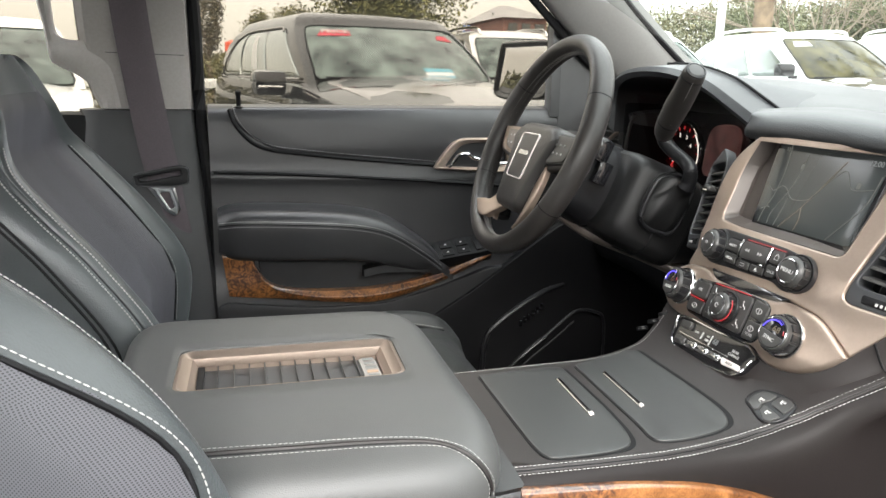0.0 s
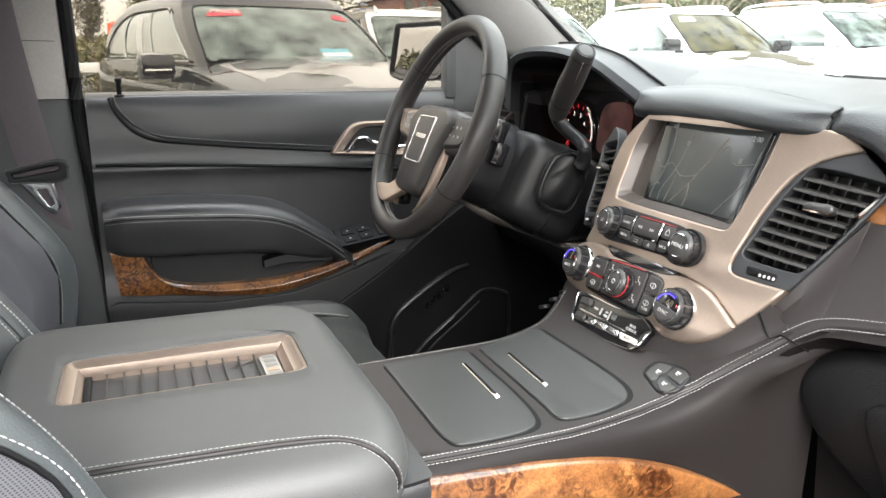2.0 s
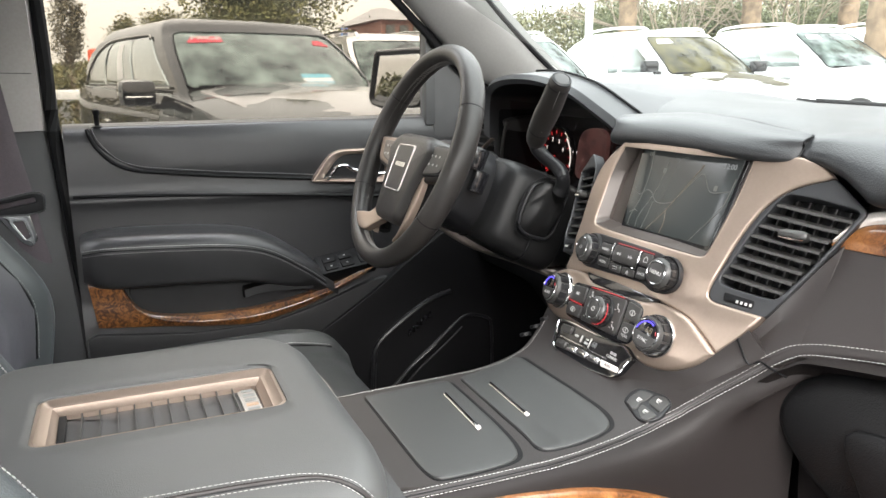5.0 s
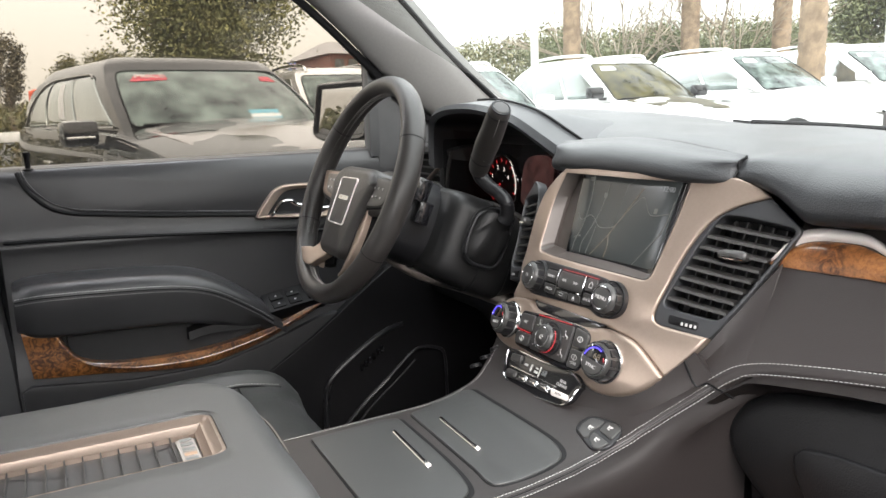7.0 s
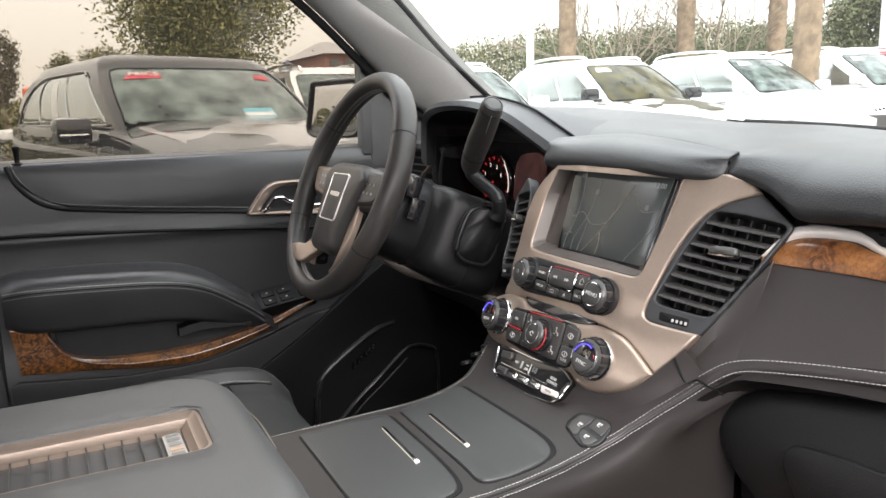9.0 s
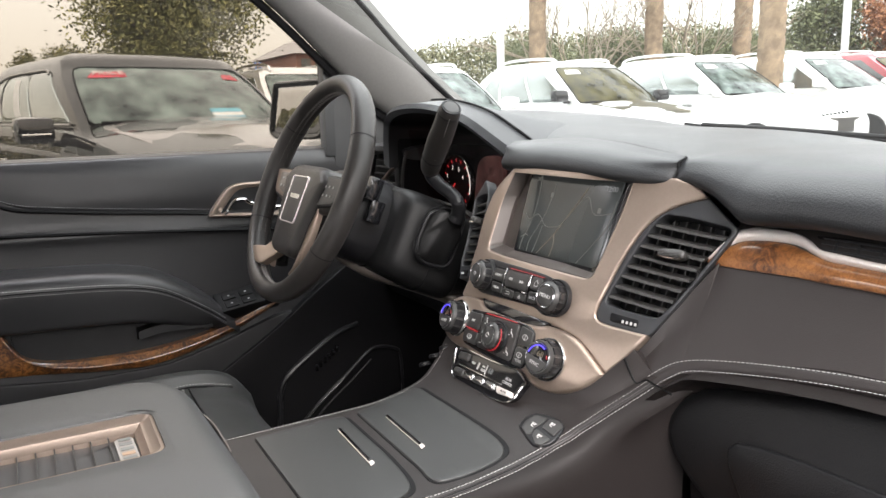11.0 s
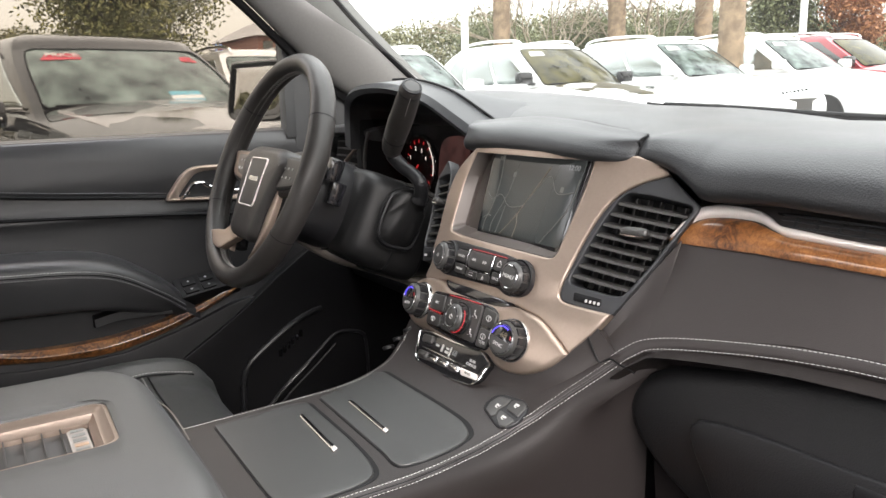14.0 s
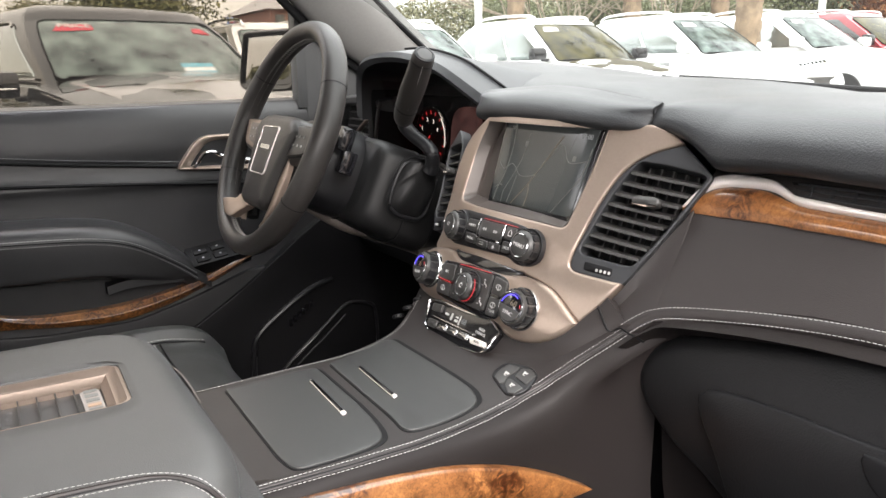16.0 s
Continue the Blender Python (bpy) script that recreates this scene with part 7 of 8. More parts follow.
    shape = outline([(-0.478, 1.215, 0.02), (-0.462, 1.303, 0.03), (-0.41, 1.312, 0.03), (-0.376, 1.302, 0.03), (-0.384, 1.25, 0.03), (-0.40, 1.215, 0.02)], 0.02, 70)
    bm = slab(shape, lambda u, v, w: Vector((u, 0.974 - w, v)), 0.008, 0.002)
    part("info_display", bm, glow("dim_red_display", (0.40, 0.17, 0.145), 0.036, 60), c, "dim reddish information display")
    part("lower_lip", tube(spline([(-0.60, 0.93, 1.214), (-0.549, 0.93, 1.217), (-0.497, 0.93, 1.218), (-0.439, 0.93, 1.211), (-0.40, 0.93, 1.202)], 6), 0.004, 8), CHARCOAL, c)
    glass = bmesh.new()
    skin(glass, [[(-0.598, 0.965, 1.17), (-0.208, 0.965, 1.17), (-0.208, 0.968, 1.17), (-0.598, 0.968, 1.17)], [(-0.598, 0.90, 1.355), (-0.208, 0.90, 1.345), (-0.208, 0.903, 1.345), (-0.598, 0.903, 1.355)]])
    cl = part("lens", glass, thin_glass("cluster_lens", (0.92, 0.9, 0.9), gloss=0.4, dust=0.005), c)
    cl.visible_shadow = False


# ---- seats and belt ----
def seat(name, x, y, label, side):
    """A bucket seat; side is +1 where its inner bolster lies towards +x."""
    s = thing(name, label, "car seat", "front seats", at=(x, y, 0.70))
    LEAN = [(0.86, 0.055), (0.95, 0.078), (1.03, 0.088), (1.08, 0.072), (1.15, 0.022), (1.22, -0.036), (1.265, -0.074), (1.295, -0.090), (1.33, -0.098), (1.375, -0.118), (1.395, -0.130), (1.46, -0.15)]
    if side < 0:
        LEAN = [(0.86, 0.045), (0.95, 0.07), (1.03, 0.078), (1.10, 0.066), (1.15, 0.040), (1.20, 0.004), (1.235, -0.024), (1.26, -0.05), (1.28, -0.08), (1.33, -0.14), (1.40, -0.215), (1.46, -0.25)]
    lean = lambda z: y + lerp_table(LEAN, z)  # noqa: E731  front of the bolsters at a height

    def row(z, w, deep, hollow):
        f = lean(z)
        half = [(0.0, f - hollow), (0.45, f - hollow + 0.004), (0.62, f - hollow * 0.75), (0.76, f - 0.012), (0.86, f), (0.95, f - 0.018), (1.0, f - 0.055), (0.97, f - deep * 0.8), (0.7, f - deep), (0.0, f - deep)]
        right = [(x + w * a, b, z) for a, b in half]
        left = [(x - w * a, b, z) for a, b in half[1:-1]]
        return right + left[::-1]

    rows = [(0.86, 0.225, 0.16, 0.03), (0.95, 0.25, 0.19, 0.06), (1.05, 0.262, 0.20, 0.07), (1.15, 0.262, 0.19, 0.07), (1.25, 0.25, 0.17, 0.055), (1.33, 0.225, 0.15, 0.035), (1.40, 0.20, 0.13, 0.015), (1.445, 0.175, 0.10, 0.004), (1.46, 0.14, 0.07, 0.0)]
    if side > 0:
        rows = rows[:4] + [(1.22, 0.256, 0.18, 0.06), (1.262, 0.238, 0.17, 0.05), (1.292, 0.200, 0.16, 0.028), (1.33, 0.168, 0.15, 0.012), (1.375, 0.150, 0.13, 0.006), (1.395, 0.130, 0.10, 0.003), (1.402, 0.09, 0.07, 0.0)]
    part("backrest", sweep([row(*r) for r in rows], 3, 5), SEAT, s)
    # insert panel and its stitched seam
    share = lambda z: lerp_table([(0.90, 0.63), (1.05, 0.69), (1.114, 0.75), (1.165, 0.77), (1.20, 0.745), (1.22, 0.70), (1.26, 0.64)], z) if side < 0 else 0.70  # noqa: E731
    dip = lambda a, h: lerp_table([(0.0, -h), (0.45, -h + 0.004), (0.62, -h * 0.75), (0.76, -0.012), (0.86, 0.0)], a)  # noqa: E731
    for k in (-1, 1):
        inner = k == side
        seam = spline([(x + k * w * share(z), lean(z) + dip(share(z), h) + 0.003, z) for z, w, _, h in rows[1:6]], 8)
        part("insert_seam", tube(seam, 0.0022, 6), DULL, s)
        part("insert_stitching", stitches([p + Vector((k * 0.006, 0.007 if side < 0 else 0.003, 0)) for p in seam], 0.0055, 0.0006), THREAD, s, "white contrast stitching")
        # a wide welt with two rows of stitches along the console-side bolster, a dark piping on the other
        at = lambda f, back: spline([(x + k * w * f, lean(z) + back, z) for z, w, _, h in rows[1:7]], 8)  # noqa: E731
        if inner and side > 0:
            part("bolster_welt", tube(at(0.93, -0.012), 0.0042, 8), SEAT, s)
            for f, back in ((0.905, -0.0045), (0.962, -0.018)):
                part("bolster_stitching", stitches([p + Vector((k * 0.001, 0.001, 0)) for p in at(f, back)], 0.0048, 0.001), THREAD, s, "white contrast stitching")
            for back in (-0.052, -0.060):
                part("side_piping", tube(at(1.003, back), 0.0018, 6), DULL, s)
        else:
            part("bolster_piping", tube(at(0.93, -0.012), 0.0022, 6), DULL, s)
            part("bolster_stitching", stitches([p + Vector((k * 0.003, -0.002, 0)) for p in at(0.91, -0.004)], 0.0042, 0.0006), THREAD, s)
    # perforated insert between the seams
    me = bmesh.new()
    grid = []
    for i in range(25):
        z = 0.95 + 0.40 * i / 24
        w, h = lerp_table([(r[0], r[1]) for r in rows], z), lerp_table([(r[0], r[3]) for r in rows], z)
        grid.append([me.verts.new((x + w * a, lean(z) + dip(abs(a), h) + 0.003, z)) for a in np.linspace(-share(z) + 0.004, share(z) - 0.004, 25)])
    lay = me.loops.layers.uv.new("UVMap")
    for a, b in zip(grid, grid[1:]):
        for i in range(24):
            f = me.faces.new((a[i], a[i + 1], b[i + 1], b[i]))
            for lp in f.loops:
                lp[lay].uv = (lp.vert.co.x, lp.vert.co.z * 1.2)
    part("perforated_insert", me, PERF, s, "finely perforated leather insert")
    # cushion: sections from back to front
    secs = []
    sink = 0.028 if side > 0 else 0.0
    for yy, zt, w in ((-0.08, 0.93, 0.22), (0.05, 0.925, 0.245), (0.25, 0.93, 0.25), (0.42, 0.935, 0.24), (0.49, 0.92, 0.225), (0.525, 0.88, 0.2)):
        q, zt = y + 0.06 + yy, zt - sink
        secs.append([(x - w, q, zt - 0.10), (x - w, q, zt - 0.01), (x - w * 0.85, q, zt + 0.022), (x - w * 0.6, q, zt - 0.002), (x, q, zt), (x + w * 0.6, q, zt - 0.002), (x + w * 0.85, q, zt + 0.022), (x + w, q, zt - 0.01), (x + w, q, zt - 0.10), (x, q, zt - 0.16)])
    part("seat_cushion", sweep(secs, 3, 4), CUSHION, s)
    top_at = lambda f, yy: lerp_table([(-0.08, 0.93), (0.05, 0.925), (0.25, 0.93), (0.42, 0.935), (0.49, 0.92)], yy) + lerp_table([(0, 0.0), (0.6, -0.002), (0.75, 0.014), (0.85, 0.022)], abs(f)) - sink  # noqa: E731
    for k in (-0.66, 0.66):
        run = spline([(x + k * 0.24, y + 0.06 + yy, top_at(k, yy) + 0.002) for yy in (0.0, 0.25, 0.36, 0.42, 0.49)], 5)
        part("cushion_seam", tube(run, 0.0020, 6), DULL, s)
        part("cushion_stitching", stitches([p + Vector((k * 0.008, 0, 0.003)) for p in run], 0.0055, 0.0007), THREAD, s)
    for dy in (0.0, 0.010):
        part("cross_seam", tube(spline([(x + 0.24 * f, y + 0.06 + 0.402 + dy, top_at(f, 0.402 + dy) + 0.001) for f in (-0.66, -0.4, -0.2, 0, 0.2, 0.4, 0.66)], 5), 0.0016, 6), DULL if dy else THREAD_DIM, s)
    b = bmesh.new()
    box(b, (x - 0.2, y - 0.02, 0.70), (x + 0.2, y + 0.44, 0.80), bevel=0.01)
    part("seat_base", b, DULL, s)
    for k in (-1, 1):
        part("headrest_post", tube([(x + 0.06 * k, lean(1.46) - 0.04, 1.44), (x + 0.06 * k, lean(1.46) - 0.06, 1.53)], 0.007, 10), CHROME, s)
    secs = []
    for z, w, t in ((1.50, 0.10, 0.03), (1.52, 0.13, 0.045), (1.60, 0.14, 0.055), (1.67, 0.13, 0.05), (1.70, 0.10, 0.03)):
        secs.append([(x + w * math.copysign(abs(math.cos(a)) ** 0.7, math.cos(a)), lean(1.46) - 0.05 + t * math.sin(a), z) for a in np.linspace(0, 2 * math.pi, 16, endpoint=False)])
    part("headrest", sweep(secs, 2, 4), SEAT, s)
    return s


def seats():
    seat("driver_seat", -0.47, -0.012, "black leather driver seat with grey stitched bolsters", 1)
    seat("passenger_seat", 0.455, 0.088, "black leather passenger seat with perforated insert", -1)


def seat_belt():
    b = thing("seat_belt", "dark grey seat belt hanging down the centre pillar", "seat belt")
    secs = []
    for z, y, x in ((1.60, -0.02, -0.775), (1.45, -0.010, -0.795), (1.30, 0.008, -0.80), (1.20, 0.024, -0.80), (1.13, 0.040, -0.801), (1.05, 0.055, -0.802)):
        h = 0.028 if z > 1.15 else 0.020
        secs.append([(x, y - h, z), (x + 0.0015, y, z), (x, y + h, z), (x - 0.002, y + h, z), (x - 0.001, y, z), (x - 0.002, y - h, z)])
    part("webbing", sweep(secs, 2, 4), BELT, b)
    F_b = lambda u, v, w: Vector((-0.792 + w, 0.022 + u, 1.186 + v))  # noqa: E731
    body = outline([(-0.052, 0.006, 0.006), (0.034, 0.023, 0.01), (0.052, 0.018, 0.008), (0.051, -0.014, 0.008), (0.023, -0.020, 0.01), (-0.048, -0.018, 0.006)], 0.008, 70)
    slot = outline([(-0.040, -0.001), (0.036, 0.012), (0.037, 0.004), (-0.038, -0.009)], 0.003, 70)
    part("slider", plate(body, F_b, slot, 0.010, 0.003), SATIN, b, "dark plastic belt guide")
    part("slider_edge", tube([F_b(p.x, p.y, 0.0) for p in inset(body, 0.002)], 0.0016, 6, closed=True), CHARCOAL, b)
    tongue = outline([(-0.028, -0.016, 0.004), (0.024, -0.016, 0.004), (0.033, -0.064, 0.006), (0.022, -0.077, 0.006), (0.006, -0.068, 0.006)], 0.005, 70)
    eye = outline([(-0.004, -0.030), (0.013, -0.029), (0.021, -0.059), (0.013, -0.062)], 0.003, 70)
    part("tongue", plate(tongue, lambda u, v, w: F_b(u, v, w - 0.003), eye, 0.004, 0.001), CHROME, b, "bright steel buckle tongue")


CHROME_GLASS = mat("mirror_silver", (0.62, 0.62, 0.62), 0.01, metal=1.0)
shell()
windshield()
dashboard()
controls()
vents()
outboard_vent()
console()
armrest()
driver_door()
door_mirror()
steering_wheel()
column()
cluster()
seats()
seat_belt()


# ---- outside: the lot, parked cars, trees ----
ASPHALT = mat("asphalt", (0.05, 0.05, 0.052), 0.85, vary=0.25, scale=3, bump=0.5, bump_scale=200)
# Olive mottling stands in for trees mirrored in this bonnet.
DARK_BONNET = mat("dark_bonnet_tree_reflection", (0.05, 0.042, 0.02), 0.35, spec=0.06, vary=0.5, scale=2.5)
# Black paint lightened so the bonnet carries the pale sky reflection.
BONNET_PAINT = mat("sky_lit_black_bonnet", (0.12, 0.105, 0.102), 0.4, metal=0.6, coat=1.0, coat_rough=0.04, vary=0.2, scale=1.5)
BLACK_PAINT = mat("black_car_paint", (0.008, 0.0075, 0.007), 0.4, coat=0.9, coat_rough=0.01, spec=0.02)
WHITE_PAINT = mat("white_car_paint", (0.72, 0.73, 0.72), 0.3, coat=1.0, coat_rough=0.03)
BRIGHT_GLASS = mat("sky_reflecting_glass", (0.34, 0.37, 0.36), 0.07, metal=0.85, vary=0.25, scale=1.6)
GREY_PAINT = mat("pale_grey_car_paint", (0.5, 0.49, 0.48), 0.3, metal=0.4, coat=1.0)
RED_PAINT = mat("dark_red_car_paint", (0.28, 0.02, 0.03), 0.3, coat=1.0)
# These three car glasses carry mottled reflections painted into their colour.
SCREEN_GLASS = mat("green_reflection_windshield", (0.014, 0.018, 0.010), 0.12, spec=0.15, vary=0.7, scale=4.0, colour2=(0.085, 0.075, 0.025))
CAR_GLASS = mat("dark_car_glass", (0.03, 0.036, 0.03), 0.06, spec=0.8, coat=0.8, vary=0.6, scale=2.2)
TEAL_GLASS = mat("teal_reflection_windshield", (0.014, 0.028, 0.027), 0.10, spec=0.2, vary=0.75, scale=5.5, colour2=(0.15, 0.19, 0.175))
TYRE = mat("tyre_rubber", (0.02, 0.02, 0.02), 0.85, bump=0.3, bump_scale=60)
LAMP = mat("headlamp_glass", (0.6, 0.62, 0.64), 0.08, metal=0.4, coat=1.0)
RED_PRINT = mat("red_price_sticker", (0.36, 0.035, 0.05), 0.6)
WHITE_PRINT = mat("white_sticker", (0.5, 0.5, 0.49), 0.6)
BLUE_PRINT = mat("pale_blue_sticker", (0.10, 0.28, 0.34), 0.5)


def ground_z(y):
    return 0.02 + 0.03 * y


g = bmesh.new()
vs = [g.verts.new((x, y, ground_z(y))) for x, y in ((-900, -900), (900, -900), (900, 900), (-900, 900))]
g.faces.new(vs)
tagged(part("ground", g, ASPHALT), "grey asphalt car lot", "ground", kind="structure")


def parked_car(label, paint, m, high=1.70, group="parked cars", rails=True, stickers=0, mirror_dark=True, cowl=1.02, glass=0.57, bonnet=None, screen=None, sides=None, rake=0.86, dome=1.0, wide=0.86, taper=0.10):
    """A parked sport utility: x ahead, y to its left, z up from the ground."""
    c = thing("parked_car", label, "car", group)
    k = high / 1.70
    body = []
    for x, w, top, low in ((-2.32, 0.60, 0.85, 0.42), (-2.28, 0.80, 0.98, 0.35), (-1.9, 0.91, 1.06, 0.28), (-1.0, 0.925, 1.05, 0.24), (0.2, 0.925, 1.04, 0.24), (0.9, 0.92, 1.02, 0.24), (1.5, 0.90, 0.95, 0.26), (2.05, 0.86, 0.85, 0.28), (2.28, 0.76, 0.74, 0.32), (2.36, 0.60, 0.60, 0.40)):
        top, hood = (top + cowl - 1.02) * k, (0.07 if x > 0.6 else 0.03)
        body.append([(x, -w * 0.85, low), (x, -w, low + 0.12), (x, -w, 0.62 * k), (x, -w * 0.985, top - 0.10), (x, -w * 0.90, top - 0.01), (x, -w * 0.5, top + hood * 0.8), (x, 0, top + hood),
                     (x, w * 0.5, top + hood * 0.8), (x, w * 0.90, top - 0.01), (x, w * 0.985, top - 0.10), (x, w, 0.62 * k), (x, w, low + 0.12), (x, w * 0.85, low), (x, 0, low - 0.02)])
    part("body", sweep(body, 2, 4), paint, c)
    # separate bonnet panel
    F_hood = lambda u, v, w: Vector((u, v * lerp_table([(0.9, 0.74), (1.5, 0.70), (2.05, 0.64), (2.25, 0.5)], u), (lerp_table([(0.9, 1.02), (1.5, 0.95), (2.05, 0.85), (2.28, 0.74)], u) + cowl - 1.02) * k + 0.068 - 0.055 * v * v * (1 if abs(v) < 1 else 1.2) + w))  # noqa: E731
    part("bonnet", slab(outline([(0.93, -1.0, 0.1), (2.2, -1.0, 0.25), (2.2, 1.0, 0.25), (0.93, 1.0, 0.1)], 0.1, 90), lambda u, v, w: F_hood(u, v, w + 0.012), 0.02, 0.006, rings=6), bonnet or paint, c)
    # greenhouse: rings from the belt up
    xf = lambda v: 0.86 - rake * v ** 1.15  # noqa: E731
    xr = lambda v: -2.22 + 0.30 * v ** 2 + 0.25 * v ** 6  # noqa: E731
    hw = lambda v: wide - taper * v - (0.05 + 0.05 * abs(dome - 1)) * v ** 4  # noqa: E731
    zz = lambda v: (cowl + glass * v) * k  # noqa: E731
    F_front = lambda u, v, w: Vector((xf(v) + 0.26 * (1 - u * u) * (1 - 0.35 * v) - 0.08, u * hw(v), zz(v))) + Vector((0.55, 0.15 * u, 0.8)) * w  # noqa: E731
    rings = []
    for v in (0.0, 0.25, 0.5, 0.75, 0.92, 1.0):
        r = [F_front(u, v, 0) for u in np.linspace(-1, 1, 13)]
        r += [Vector((xf(v) + (xr(v) - xf(v)) * f, hw(v), zz(v))) for f in np.linspace(0.08, 0.96, 10)]
        r += [Vector((xr(v) - 0.05 * (1 - u * u), u * hw(v), zz(v))) for u in np.linspace(0.9, -0.9, 7)]
        r += [Vector((xf(v) + (xr(v) - xf(v)) * f, -hw(v), zz(v))) for f in np.linspace(0.96, 0.08, 10)]
        rings.append(r)
    for s, dz in ((0.965, 0.03), (0.9, 0.058), (0.78, 0.078), (0.55, 0.095), (0.3, 0.102)):
        mid = Vector(((xf(1) + xr(1)) / 2, 0, 0))
        rings.append([Vector((mid.x + (p.x - mid.x) * s, p.y * s, zz(1) + dz * dome * k)) for p in rings[5]])
    bm = bmesh.new()
    skin(bm, rings)
    part("cabin", bm, paint, c)
    ws = outline([(-0.93, 0.05, 0.06), (0.93, 0.05, 0.06), (0.90, 0.95, 0.08), (-0.90, 0.95, 0.08)], 0.06, 80)
    scr = part("windshield", slab(ws, lambda u, v, w: F_front(u, v, w + 0.012), 0.01, 0.002, rings=6), screen or SCREEN_GLASS, c, "dark windshield with painted reflections")
    part("windshield_trim", tube([F_front(p.x, p.y, 0.012) for p in ws], 0.007, 6, closed=True), DULL, c)
    for s in (-1, 1):
        F_sd = lambda u, v, w: Vector((xf(v) + (xr(v) - xf(v)) * u, s * (hw(v) + w), zz(v)))  # noqa: E731
        for u0, u1, u2, u3 in ((0.08, 0.36, 0.36, 0.15), (0.385, 0.66, 0.66, 0.385), (0.685, 0.90, 0.80, 0.685)):
            win = outline([(u0, 0.10, 0.02), (u1, 0.10, 0.02), (u2, 0.92, 0.03), (u3, 0.92, 0.03)], 0.02, 50)
            part("side_window", slab(win, lambda u, v, w: F_sd(u, v, w + 0.008), 0.01, 0.002), sides or (BRIGHT_GLASS if paint in (WHITE_PAINT, GREY_PAINT) else CAR_GLASS), c)
        if stickers:
            arch = spline([(0.07, 0.07), (0.40, 0.065), (0.90, 0.07), (0.915, 0.16), (0.87, 0.50), (0.80, 0.82), (0.72, 0.94), (0.60, 0.965), (0.30, 0.965), (0.175, 0.95), (0.15, 0.88)], 5)
            part("window_trim", tube([F_sd(p.x, p.y, 0.012) for p in arch], 0.010, 6), GUNMETAL, c, "satin metal window surround")
        if stickers and s < 0:
            part("window_paper", slab(outline([(0.47, 0.2), (0.53, 0.2), (0.53, 0.86), (0.47, 0.86)], 0.01, 30), lambda u, v, w: F_sd(u, v, w + 0.012), 0.003, 0.0005), WHITE_PRINT, scr, "white paper strip in the side window")
        mm = bmesh.new()
        box(mm, (0.55, 0.93, 1.07 * k), (0.72, 1.17, 1.235 * k), bevel=0.05)
        box(mm, (0.60, 0.84, 1.05 * k), (0.66, 0.96, 1.09 * k), bevel=0.01)
        if s < 0:
            for v in mm.verts:
                v.co.y = -v.co.y
            bmesh.ops.reverse_faces(mm, faces=mm.faces)
        mirror = part("door_mirror", mm, GLOSS if mirror_dark else paint, c)
        if stickers:
            q = bmesh.new()
            box(q, (0.725, min(s * 0.97, s * 1.15), 1.115 * k), (0.738, max(s * 0.97, s * 1.15), 1.135 * k), bevel=0.005)
            part("mirror_strip", q, CHROME, mirror)
        if rails:
            part("roof_rail", tube(spline([(-0.05, s * 0.54, 1.62 * k), (-0.2, s * 0.55, 1.70 * k), (-1.0, s * 0.55, 1.73 * k), (-1.6, s * 0.54, 1.70 * k), (-1.75, s * 0.53, 1.62 * k)], 5), 0.022, 8), WHITE_PAINT if paint == WHITE_PAINT else CHROME, c)
        for x in (1.45, -1.45):
            wm = Matrix.Translation((x, s * 0.80, 0.36)) @ Matrix.Rotation(radians(-90 * s), 4, "X")
            wh = part("wheel", lathe([(0.22, -0.08), (0.34, -0.10), (0.36, -0.06), (0.36, 0.08), (0.34, 0.12), (0.24, 0.13)], wm, 28), TYRE, c)
            part("rim", lathe([(0.235, 0.06), (0.24, 0.125), (0.21, 0.12), (0.16, 0.085), (0.06, 0.10), (0.03, 0.11)], wm, 24), CHROME, wh)
        for x in (0.15, -0.85):
            h = bmesh.new()
            box(h, (x - 0.10, s * 0.925 - 0.012, 0.90 * k), (x + 0.10, s * 0.925 + 0.012, 0.93 * k), bevel=0.008)
            part("door_handle", h, CHROME, c)
        part("headlamp", slab(outline([(-0.17, -0.06), (0.17, -0.02), (0.15, 0.06), (-0.15, 0.05)], 0.02, 40), lambda u, v, w: Vector((2.24 - 0.35 * abs(u) + w, s * (0.60 + u), 0.76 * k + v)), 0.06, 0.01), LAMP, c)
    part("grille", slab(outline([(-0.36, -0.12), (0.36, -0.12), (0.42, 0.10), (-0.42, 0.10)], 0.03, 50), lambda u, v, w: Vector((2.37 - 0.2 * u * u + w, u, 0.62 * k + v)), 0.04, 0.008), GUNMETAL, c)
    part("wiper", tube([F_front(u, 0.045, 0.03) for u in np.linspace(-0.85, 0.3, 12)], 0.011, 6), DULL, c)
    if stickers:
        red = outline([(-0.80, 0.76), (-0.45, 0.78), (-0.46, 0.87), (-0.74, 0.87)], 0.01, 36)
        part("price_sticker", slab(red, lambda u, v, w: F_front(u, v, w + 0.016), 0.003, 0.0005), RED_PRINT, scr, "red price sticker")
        p, q, r = F_front(-0.61, 0.84, 0.020), F_front(-0.56, 0.84, 0.020), F_front(-0.61, 0.88, 0.020)
        ex, ey = (q - p).normalized(), (r - p).normalized()
        fr = Matrix((ex, ey, ex.cross(ey))).transposed().to_4x4()
        fr.translation = p
        part("sticker_print", text_mesh("PRICE", 0.085, fr, 0.001), WHITE_PRINT, scr)
        part("red_mark", slab(outline([(0.56, 0.76), (0.78, 0.73), (0.74, 0.84), (0.60, 0.84)], 0.02, 30), lambda u, v, w: F_front(u, v, w + 0.016), 0.003, 0.0005), RED_PRINT, scr)
